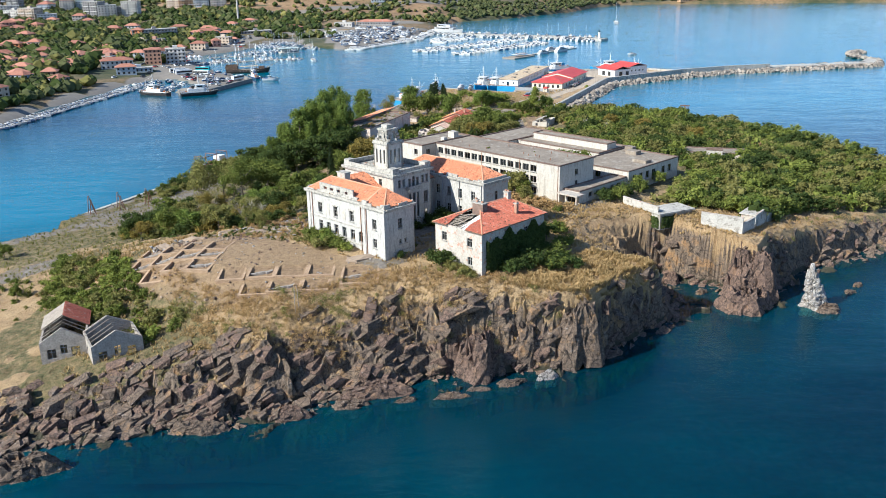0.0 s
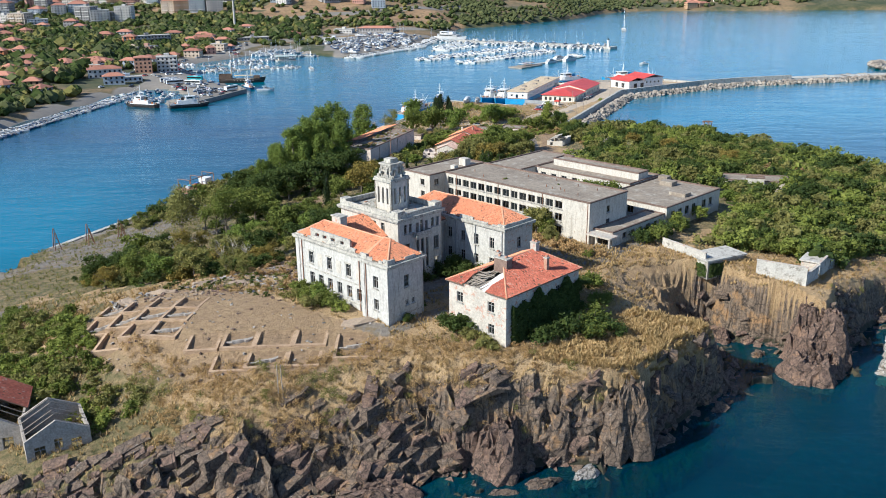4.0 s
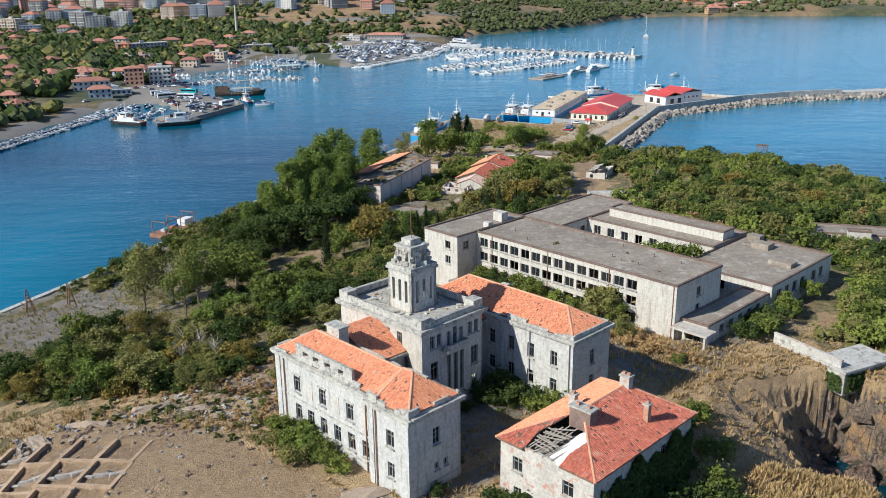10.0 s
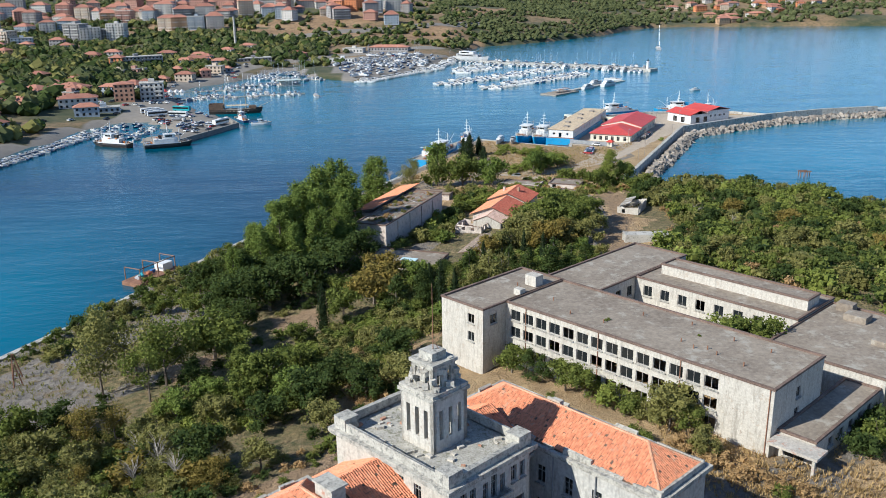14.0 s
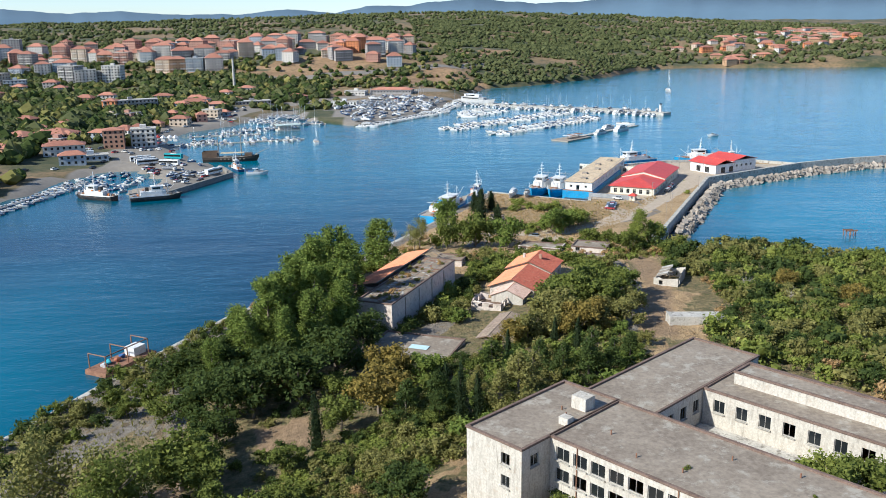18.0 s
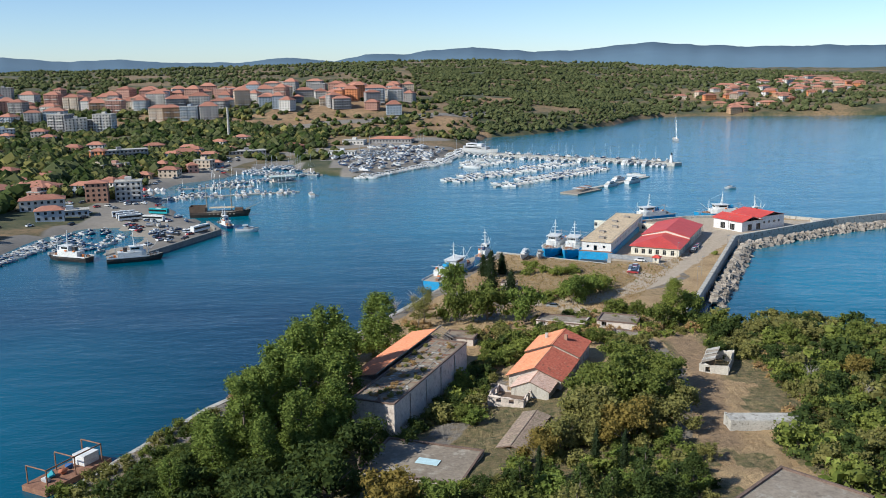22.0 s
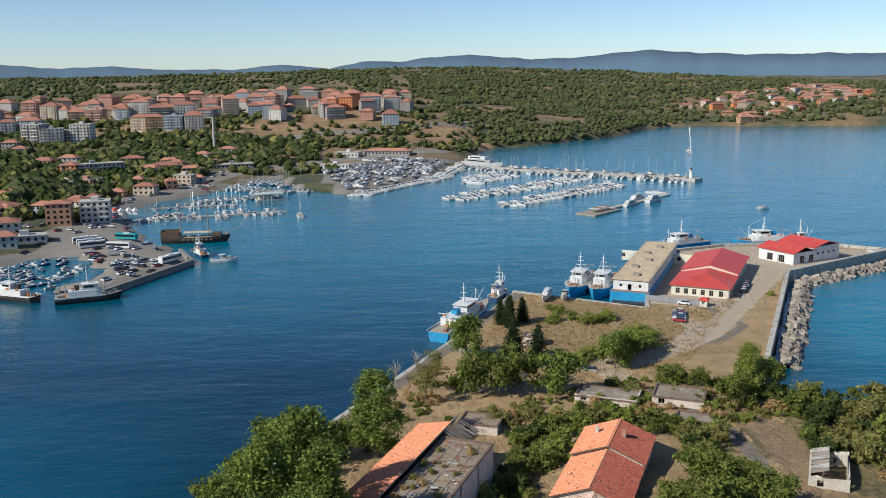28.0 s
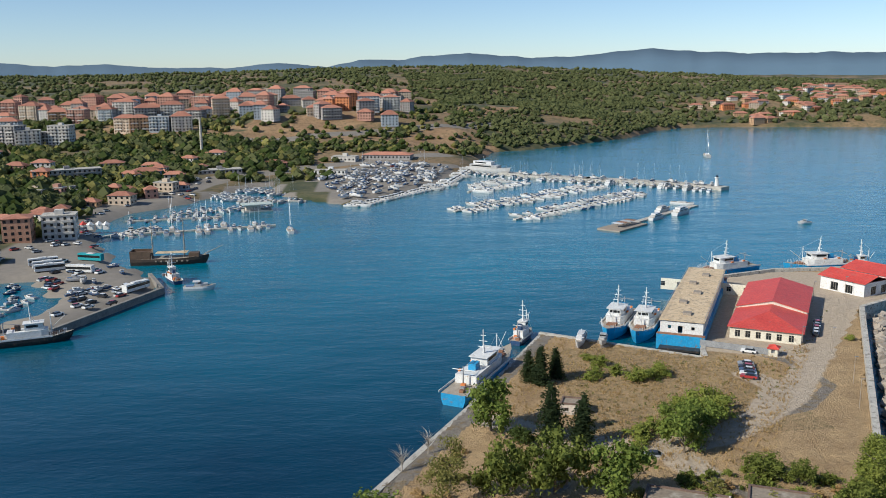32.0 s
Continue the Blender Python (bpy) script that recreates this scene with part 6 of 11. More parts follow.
flat_block(hut, 0, 5.5, 0, 4.5, 3.2, ([(1.0, 2.0, 1.0, 2.0), (3.4, 4.4, 0.2, 2.2)], [(1.5, 2.5, 1, 2)], [], []), PLASTER_PINK, base=-0.6, empty=1.0)
low_store(pose(62.0, 452.0, 4.6, 0, 0, -25), 12.0, 9.0, 2.6, "low flat-roofed store with a raised roof edge", roof=ROOF_FELT)
low_store(pose(44.0, 456.0, 4.6, 0, 0, -25), 15.0, 8.0, 2.0, "low ruined store with a cracked flat roof", roof=ROOF_FELT)
low_store(pose(62.5, 437.0, 5.0, 0, 0, -25), 9.0, 6.0, 2.2, "squat concrete store among weeds", roof=ROOF_FELT)
low_store(pose(14.0, 440.0, 5.0, 0, 0, -20), 9.0, 7.0, 2.4, "low brick store beside the boat store")
pool_roof = low_store(pose(-8.0, 352.0, 7.0, 0, 0, -23), 20.0, 15.0, 3.0, "low outbuilding with a patched dark roof", roof=ROOF_FELT)
part("pale_sheet", boxes((9.0, 13.5, 6.0, 8.4, 2.75, 2.84)), plain("pale_blue_sheet", (0.55, 0.72, 0.75)), pool_roof, "pale blue sheet lying on the roof")
rh = thing("ruined_house", pose(75.6, 402.0, 7.4, 0, 0, -28), "small white ruin with a collapsed roof", "ruin")
for k, (m, length) in enumerate(sides(0, 7.0, 0, 13.0, -1.5)):
    b = panel(length - (0.6 if k % 2 else 0), 4.6, 0.3, [(1.5, 2.6, 2.2, 3.5)] if k != 2 else [])
    crumble(b, 1.2, 50 + k, 4.4)
    part("wall", b, PLASTER_WHITE, rh, m=m @ (pose(0.3, 0, 0) if k % 2 else pose(0, 0, 0)))
for k in range(6):
    part("fallen_roof", slab(((0.3, 1 + 2 * k, 2.9), (3.4, 1 + 2 * k, 3.9 - 0.3 * (k % 3)), (3.4, 2.7 + 2 * k, 3.7), (0.3, 2.7 + 2 * k, 2.7))), (OLD_WOOD, CONCRETE)[k % 2], rh)
rw = thing("concrete_wall_ruin", pose(67.0, 361.0, 10.4, 0, 0, -6), "low block of bare concrete wall in scrub", "ruin")
part("wall", boxes((0, 15, 0, 0.5, -1, 2.2)), CONCRETE, rw)
part("wall", boxes((0, 0.5, 0.503, 5, -1, 2.0)), CONCRETE, rw)
part("wall", boxes((14.5, 15, 0.503, 5, -1, 1.6)), CONCRETE, rw)
part("slab", boxes((0.503, 14.497, 0.6, 5, 1.5, 1.8)), CONCRETE, rw)

# ---- walls and bunkers over the cove ----
bunker = thing("concrete_bunker", pose(77.0, 218.0, 14.7, 0, 0, 22), "grey concrete bunker with a slab roof on the cliff", "bunker")
part("wall", boxes((0, 11, 0, 0.5, -2, 2.4)), RUBBLE_STONE, bunker)
part("wall", boxes((10.5, 11, 0.503, 6, -2, 2.4)), PLASTER_GREY, bunker)
part("wall", boxes((0, 0.5, 0.503, 6, -2, 2.4)), RUBBLE_STONE, bunker)
part("roof_slab", boxes((-0.6, 11.6, -0.6, 6.6, 2.403, 2.8)), CONCRETE, bunker)
for name, x, y, a, length, h in (("garden_wall", 70.5, 231.5, -64, 14, 1.9), ("garden_wall", 86.8, 214.0, -38, 11, 3.2), ("garden_wall", 95.5, 207.4, 45, 8.5, 2.6), ("garden_wall", 102.0, 214.0, 48, 9.0, 3.4), ("garden_wall", 108.5, 221.0, 50, 12.0, 2.6)):
    g = thing(name, pose(x, y, ground(x, y) - 1.5, 0, 0, a), "grey concrete retaining wall above the cove", "wall", "walls above the cove")
    part("wall", boxes((0, length, 0, 0.4, 0, h + 1.5)), CONCRETE, g)
    part("coping", boxes((-0.1, length + 0.1, -0.1, 0.5, h + 1.503, h + 1.65)), PLASTER_GREY, g)
b2 = thing("concrete_hut", pose(103.0, 216.5, 13.4, 0, 0, 48), "concrete hut half under ivy at the cliff edge", "hut")
part("wall", boxes((0, 6, 0, 4, -2, 2.8)), PLASTER_GREY, b2)
part("roof_slab", boxes((-0.4, 6.4, -0.4, 4.4, 2.803, 3.1)), CONCRETE, b2)
block_far = thing("white_box_house", pose(113.0, 303.0, 12.5, 0, 0, -20), "low flat-roofed building with a white cube in the trees", "house")
flat_block(block_far, 0, 22, 0, 9, 3.0, ([(3, 5, 1, 2.4), (10, 12, 1, 2.4)], [], [], []), PLASTER_PINK, base=-2)
flat_block(block_far, 8.5, 14.0, -2.5, -0.2, 4.6, ([], [], [], []), PLASTER_WHITE, base=-2)
jetty = thing("iron_jetty", pose(136.0, 240.0, 4.2, 0, 0, 10), "rusty plank jetty along the rocks", "jetty")
part("deck", boxes((0, 22, 0, 1.4, 0, 0.15)), RUST, jetty)
for k in range(7):
    part("post", boxes((3.3 * k + 0.2, 3.3 * k + 0.4, 0.6, 0.8, -4.5, -0.003)), RUST, jetty)

# ---- cottages on the low shore ----
def ruin_cottage(m, w, d, eave, rise, label, tiles):
    c = thing("ruined_cottage", m, label, "cottage", "ruined cottages")
    gable_end(c, pose(0, 0, -1.5), w, eave + 1.5, rise, RUBBLE_STONE, [(1.2, 3.0, 2.2, 4.3), (w - 3.2, w - 1.4, 2.2, 4.4), (w / 2 - 0.7, w / 2 + 0.7, 3.0, 5.0)], 0.4)
    gable_end(c, pose(w, d, -1.5, 0, 0, 180), w, eave + 1.5, rise, RUBBLE_STONE, [], 0.4)
    for mm in (pose(w, 0.4, -1.5, 0, 0, 90), pose(0, d - 0.4, -1.5, 0, 0, 270)):
        b = panel(d - 0.8, eave + 1.5, 0.4, [(d * 0.3, d * 0.3 + 1.2, 2.5, 4.0)])
        part("wall", b, RUBBLE_STONE, c, m=mm)
    for k in range(int(d / 0.9)):
        for s in (0, 1):
            if (k * 7 + s * 3) % 5 < 3:
                continue
            bm = bmesh.new()
            tube(bm, (w * s, 0.6 + 0.9 * k, eave), (w / 2, 0.6 + 0.9 * k, eave + rise), 0.07, 0.07, 4)
            part("rafter", bm, OLD_WOOD, c, "bare grey rafter")
    if tiles:
        roof_face(c, ((w / 2, d * 0.45, eave + rise + 0.1), (w + 0.3, d * 0.45, eave), (w + 0.3, d, eave), (w / 2, d, eave + rise + 0.1))[::-1], TILE_RED, "patch of red tiles left on the roof")
        part("roof_patch", slab(((w / 2, d * 0.5, eave + rise + 0.1), (-0.3, d * 0.5, eave), (-0.3, d, eave), (w / 2, d, eave + rise + 0.1))), OLD_WOOD, c, "grey boards under lost tiles")
    return c


ruin_cottage(pose(-57.0, 160.5, 7.2, 0, 0, 26), 10.0, 9.5, 4.2, 2.6, "roofless grey stone cottage with open gables", False)
ruin_cottage(pose(-68.5, 164.5, 6.6, 0, 0, 14), 9.0, 15.5, 4.4, 2.8, "ruined stone cottage with part of a red roof", True)

# ---- rocks ----
def boulder_arrays(seed, rough=0.35, flat=1.0, sub=3):
    """A broken rock with flat faces and sharp edges: the hull of scattered points, each face then split and roughened."""
    r = np.random.default_rng(seed)
    p = r.normal(size=(9 + 5 * sub, 3))
    p /= np.linalg.norm(p, axis=1)[:, None]
    p *= r.uniform(0.72, 1.12, (len(p), 1))
    bm = bmesh.new()
    for q in p:
        bm.verts.new(q)
    got = bmesh.ops.convex_hull(bm, input=bm.verts)
    bmesh.ops.delete(bm, geom=list({e for e in got["geom_interior"] + got["geom_unused"] if isinstance(e, bmesh.types.BMVert)}), context="VERTS")
    if sub > 2:
        bmesh.ops.subdivide_edges(bm, edges=bm.edges, cuts=2, use_grid_fill=True)
    bmesh.ops.triangulate(bm, faces=bm.faces)
    bm.verts.index_update()
    v = np.array([x.co for x in bm.verts])
    f = np.array([[q.index for q in p.verts] for p in bm.faces])
    bm.free()
    if sub > 2:
        v = v * (1 + rough * 0.25 * r.normal(size=len(v)))[:, None]
    v[:, 2] *= flat
    return v, f


def rock_thing(name, x, y, z, size, material, label, seed, turn=0.0, lean=0.0, sub=3, rough=0.35):
    v, f = boulder_arrays(seed, rough, 1.0, sub)
    ob = new(name, from_arrays(name, v * np.array(size), f, material))
    ob.matrix_basis = pose(x, y, z, lean, 0, turn)
    return tagged(ob, label, "rock", "rocks along the shore")


def stack_rock():
    """A tall sea stack, narrowing upward, with a pale streaked head."""
    r = np.random.default_rng(12)
    rings, seg = 26, 30
    v, z0 = [], np.linspace(-2.0, 9.8, rings)
    for i, z in enumerate(z0):
        h = max(0.0, z / 9.8)
        rad = 2.0 * (1 - h) ** 0.8 + 0.9 if z > 0 else 3.2
        for k in range(seg):
            a = k * math.tau / seg
            block = 1 + 0.22 * math.sin(3 * a + 1.3 * round(z / 1.7)) + 0.10 * r.normal()
            v.append((rad * block * math.cos(a) - 0.18 * z, 0.85 * rad * block * math.sin(a), z + 0.2 * r.normal()))
    v.append((-1.6, 0, 10.0))
    f = [(i * seg + k, i * seg + (k + 1) % seg, (i + 1) * seg + (k + 1) % seg, (i + 1) * seg + k) for i in range(rings - 1) for k in range(seg)]
    me = from_arrays("rock_pillar", v, f, ROCK_PALE)
    ob = new("rock_pillar", me)
    ob.matrix_basis = pose(108.5, 190.5, 0)
    tagged(ob, "tall pale bird-streaked rock pillar in deep water", "rock")
    bm = bmesh.new()
    tube(bm, (-1.75, 0, 9.0), (-1.8, 0.1, 11.4), 1.0, 0.45, 9)
    part("head", bm, ROCK_PALE, ob)


stack_rock()


def outcrop(x, y, sx, sy, high, material, label, seed, turn=0.0):
    """A craggy rock mass: steep broken sides, blocks stepping up to an uneven head, foot under water."""
    r = np.random.default_rng(seed)
    rings, seg = 15, 40
    ph = r.uniform(0, 6.28, 4)
    v = []
    a = np.arange(seg) * math.tau / seg
    edge = 1 + 0.16 * np.sin(2 * a + ph[0]) + 0.12 * np.sin(3 * a + ph[1]) + 0.08 * np.sin(5 * a + ph[2])
    cells_x, cells_y, cells_z = r.uniform(-1.2, 1.2, 34), r.uniform(-1.2, 1.2, 34), r.uniform(-0.30, 0.22, 34)
    for i in range(rings):
        q = 1 - i / (rings - 1)
        px, py = q * edge * np.cos(a), q * edge * np.sin(a)
        near = ((px[:, None] - cells_x) ** 2 + (py[:, None] - cells_y) ** 2).argmin(1)
        z = high * (np.clip((1.04 - q) / 0.45, 0, 1) ** 0.8) * (1 + cells_z[near]) - 1.2 * q ** 6
        v.append(np.stack([sx * px + 0.05 * sx * r.normal(size=seg), sy * py + 0.05 * sy * r.normal(size=seg), z + 0.05 * high * r.normal(size=seg)], 1))
    f = [(i * seg + k, i * seg + (k + 1) % seg, (i + 1) * seg + (k + 1) % seg, (i + 1) * seg + k) for i in range(rings - 1) for k in range(seg)]
    ob = new("rock_outcrop", from_arrays("rock_outcrop", np.concatenate(v), f, material))
    ob.matrix_basis = pose(x, y, -0.5, 0, 0, turn)
    return tagged(ob, label, "rock", "rocks along the shore")


for x, y, sx, sy, h, mt, seed, turn in ((20.5, 164.5, 6.0, 5.0, 7.6, ROCK_RED, 31, 20), (13.5, 167.0, 4.6, 3.6, 6.0, ROCK_RED, 32, -10), (-1.0, 156.5, 8.0, 3.4, 2.6, ROCK_RED, 33, 15), (-6.0, 152.0, 4.5, 2.0, 1.3, ROCK, 34, 0), (42.5, 166.0, 5.0, 4.5, 12.5, ROCK, 35, 10), (33.0, 166.5, 4.6, 3.6, 9.5, ROCK, 36, 0), (91.0, 191.5, 7.0, 5.6, 5.0, ROCK_RED, 38, 30), (95.0, 199.0, 6.5, 6.0, 11.5, ROCK_RED, 39, 0), (110.5, 187.5, 3.6, 2.6, 1.8, ROCK, 41, 0), (122.0, 198.5, 2.4, 1.3, 1.1, ROCK, 42, 20), (126.5, 203.0, 2.4, 1.1, 1.1, ROCK, 43, 40), (-62.0, 134.0, 6.5, 3.4, 3.4, ROCK, 44, 10), (14.0, 153.5, 4.6, 1.4, 1.2, ROCK, 45, 8), (27.0, 158.0, 4.4, 1.5, 1.3, ROCK, 46, 10), (35.0, 160.0, 3.6, 1.5, 1.5, ROCK_PALE, 47, 25), (20.0, 156.0, 2.8, 1.2, 1.0, ROCK, 48, 0), (74.0, 204.0, 2.8, 2.2, 2.4, ROCK, 49, 0), (79.0, 212.0, 3.0, 2.6, 2.6, ROCK_RED, 50, 0), (84.0, 203.0, 2.0, 1.6, 1.4, ROCK, 51, 0), (-18.0, 149.0, 5.0, 2.2, 2.2, ROCK_RED, 57, 10), (-34.0, 145.5, 5.5, 2.4, 2.4, ROCK, 58, 0), (5.0, 153.0, 3.2, 1.2, 0.9, ROCK, 59, 20)):
    outcrop(x, y, sx, sy, h, mt, {ROCK: "dark brown jointed rock at the foot of the cliff", ROCK_RED: "reddish weathered rock mass at the waterline", ROCK_PALE: "pale rock streaked by birds above the sea"}[mt], seed, turn)


def gather(name, parts_list, material, label, category):
    """Many small pieces as one object."""
    vs, fs, k = [], [], 0
    for v, f in parts_list:
        vs.append(v)
        fs.append(np.asarray(f) + k)
        k += len(v)
    several = isinstance(material, tuple)
    me = from_arrays(name, np.concatenate(vs), np.concatenate(fs), material[0] if several else material)
    if several:
        for extra in material[1:]:
            me.materials.append(extra)
        r = np.random.default_rng(len(fs))
        mid = np.array([v[:, :2].mean(0) for v in vs])
        tone = lumps(mid[:, 0], mid[:, 1], 16.0, len(fs) % 97) + 0.45 * r.normal(size=len(fs))
        rank = np.argsort(np.argsort(tone)) * len(material) // len(fs)
        which = np.repeat(rank, [len(f) for f in fs])
        me.polygons.foreach_set("material_index", which[:len(me.polygons)].astype(np.int32))
    return tagged(new(name, me), label, category, kind="stuff")


def spin(v, a, tilt=0.0):
    c, s = math.cos(a), math.sin(a)
    out = v.copy()
    out[:, 0], out[:, 1] = v[:, 0] * c - v[:, 1] * s, v[:, 0] * s + v[:, 1] * c
    return out


def block_arrays(seed):
    """A squared block of rock, its corners knocked about."""
    r = np.random.default_rng(seed)
    p = np.array([(x, y, z) for x in (-1, 1) for y in (-1, 1) for z in (-1, 1)], dtype=float)
    p = p * r.uniform(0.6, 1.1, p.shape) + np.array([0.3, 0.2, 0.0]) * p[:, 2:3] * r.normal()
    bm = bmesh.new()
    for q in p:
        bm.verts.new(q)
    got = bmesh.ops.convex_hull(bm, input=bm.verts)
    bmesh.ops.delete(bm, geom=list({e for e in got["geom_interior"] + got["geom_unused"] if isinstance(e, bmesh.types.BMVert)}), context="VERTS")
    bmesh.ops.triangulate(bm, faces=bm.faces)
    bm.verts.index_update()
    v, f = np.array([x.co for x in bm.verts]), np.array([[q.index for q in k.verts] for k in bm.faces])
    bm.free()
    return v, f


SMALL_ROCKS = [block_arrays(60 + k) for k in range(14)]
rr = np.random.default_rng(77)


def surface(x, y):
    i, k = min(len(gx) - 1, int(np.searchsorted(gx, x))), min(len(gy) - 1, int(np.searchsorted(gy, y)))
    return float(GZ[k, i]), float(GT[k, i])


def tilted(v, yaw, pitch, roll):
    return v @ np.array(Euler((pitch, roll, yaw)).to_matrix()).T


for name, mt, label, count, lo, hi, seaward in (("cliff_slabs", ROCK, "dipping slabs of brown rock in the cliffs", 520, 0.6, 1.7, 0), ("cliff_slabs_reddish", ROCK_RED, "dipping slabs of reddish rock in the cliffs", 330, 0.6, 1.6, 0), ("shore_rocks", ROCK, "tumbled dark rocks at the waterline", 900, 0.3, 1.3, 1), ("shore_rocks_reddish", ROCK_RED, "tumbled reddish rocks at the waterline", 420, 0.3, 1.2, 1)):
    bits = []
    line = SHORE[1:31]
    lens = np.array([math.dist(a, b) for a, b in zip(line, line[1:])])
    while len(bits) < count:
        i = int(rr.choice(len(lens), p=lens / lens.sum()))
        k = rr.random()
        x, y = line[i][0] + k * (line[i + 1][0] - line[i][0]), line[i][1] + k * (line[i + 1][1] - line[i][1])
        dx, dy = (line[i + 1][0] - line[i][0]) / lens[i], (line[i + 1][1] - line[i][1]) / lens[i]
        off = rr.uniform(-3.5, 3.0) if seaward else rr.uniform(-1.0, 22.0)
        x, y = x - dy * off, y + dx * off
        z, t = surface(x, y)
        if (not seaward and not 0.03 < t < 0.9) or (seaward and t > 0.5):
            continue
        if not seaward and 46 < x < 92 and 190 < y < 228:
            continue
        s = rr.uniform(lo, hi)
        if i > 17 and not seaward:
            s *= 0.6
        v, f = SMALL_ROCKS[rr.integers(0, 14)]
        tall = rr.uniform(0.4, 0.85) if not seaward else rr.uniform(0.25, 0.55)
        v = tilted(v * np.array([s * rr.uniform(1.0, 2.0), s * rr.uniform(0.6, 1.0), s * tall]), math.atan2(dy, dx) + rr.normal(0.25, 0.35), rr.normal(0.2, 0.2), rr.normal(-0.32, 0.16))
        bits.append((v + np.array([x, y, max(z, -0.6) - (0.28 if not seaward else 0.15) * s]), f))
    gather(name, bits, mt, label, "rocks")

# ---- baulks of the excavation ----
dig = thing("excavation_trenches", pose(0, 0, 0), "archaeological trenches with pale soil baulks between them", "excavation", kind="structure")
BAULK = mat("baulk_soil", (0.28, 0.185, 0.11), (0.48, 0.34, 0.215), 0.6, 4.0, 0.95, bump=0.5)
for cx, cy, w, h, ang in BAULKS:
    zz = land(np.array([cx, cx + 2, cx, cx - 2, cx]), np.array([cy, cy, cy + 2, cy, cy - 2]))[0]
    tilt = Matrix(((1, 0, 0, cx), (0, 1, 0, cy), ((zz[1] - zz[3]) / 4, (zz[2] - zz[4]) / 4, 1, zz[0] - 0.42), (0, 0, 0, 1)))
    m = tilt @ pose(0, 0, 0, 0, 0, ang)
    part("baulk", boxes((-w / 2 - 0.5, w / 2 + 0.5, -h / 2 - 0.5, -h / 2 + 0.05, -0.6, 0.56)), BAULK, dig, m=m)
    part("baulk", boxes((-w / 2 - 0.5, -w / 2 + 0.05, -h / 2 + 0.06, h / 2 + 0.3, -0.6, 0.53)), BAULK, dig, m=m)
    part("baulk", boxes((w / 2 - 0.05, w / 2 + 0.5, -h / 2 + 0.06, h / 2 + 0.3, -0.6, 0.545)), BAULK, dig, m=m)
    if (int(cx * 7) % 3) == 0:
        for q in range(4):
            v, f = SMALL_ROCKS[q]
            part("stone_footing", from_arrays("stone_footing", v * np.array((0.9, 0.3, 0.35)), f, RUBBLE_STONE), None, dig, m=m @ pose(-w / 3 + 1.1 * q, 0.3 * q - 0.5, 0.1, 0, 0, 12 * q))

for k, (x, y, a, w, h) in enumerate(((-46, 212, -20, 9, 1.8), (-38, 215, 10, 7, 1.4), (-52, 208, -40, 8, 1.6), (-30, 214, -15, 6, 1.2), (-26, 210, 30, 5, 1.0))):
    b = thing("earth_bank", pose(x, y, surface(x, y)[0] - 0.4, 0, 0, a), "dug brown earth bank with rubble at the dig", "earth bank", "banks of the dig")
    v, f = boulder_arrays(120 + k, 0.3, 1.0, 3)
    part("bank", from_arrays("bank", v * np.array((w / 2, 1.6, h)), f, DIRT_PILE), None, b)
    for q in range(5):
        v, f = SMALL_ROCKS[q]
        part("rubble_stone", from_arrays("rubble_stone", v * 0.35, f, ROCK_PALE), None, b, m=pose(-w / 2 + q * w / 5 + 0.4, -1.5 - 0.3 * (q % 3), 0.4, 0, 0, 31 * q))

# ---- quay walls, breakwater ----
def strip_wall(name, line, z0, z1, thick, material, label, inward):
    """A wall that follows a line, as one long block per stretch."""
    w = thing(name, pose(0, 0, 0), label, "quay wall", kind="structure")
    for (x0, y0), (x1, y1) in zip(line, line[1:]):
        d = Vector((x1 - x0, y1 - y0))
        b = boxes((0, d.length + 0.02, min(0, inward * thick), max(0, inward * thick), z0, z1))
        part("quay_block", b, material, w, m=pose(x0, y0, 0, 0, 0, math.degrees(math.atan2(d.y, d.x))))
    return w


strip_wall("quay", [(48, 576), (18, 516), (-13, 460), (-31, 427), (-47, 405), (-63, 372), (-79, 335), (-91, 312), (-100, 295)], -3, 2.35, 1.6, CONCRETE, "old concrete quay edge with worn coping", 1)
strip_wall("quay", [(90, 547), (48, 576)], -3, 2.75, 1.4, CONCRETE, "concrete quay edge", 1)
strip_wall("quay", [(228, 634), (205, 653), (160, 653), (130.5, 643), (91.5, 553), (90, 547)], -3, 3.0, 1.4, CONCRETE, "concrete quay edge", 1)
strip_wall("breakwater_wall", [(96, 468), (105, 482), (160.5, 585.5), (226, 622), (262, 634), (300, 640)], -3, 5.0, 1.5, CONCRETE, "high concrete breakwater wall, stained and cracked", 1)
mole = thing("breakwater", pose(0, 0, 0), "long low breakwater of quarried stone", "breakwater", kind="structure")
for (x0, y0), (x1, y1) in zip([(222, 628), (262, 640), (300, 646), (345, 650), (385, 656)], [(262, 640), (300, 646), (345, 650), (385, 656), (402, 676)]):
    d = Vector((x1 - x0, y1 - y0))
    part("causeway", boxes((-1, d.length + 1, -5, 5, -4, 2.6)), CONCRETE, mole, m=pose(x0, y0, 0, 0, 0, math.degrees(math.atan2(d.y, d.x))))
bits = []
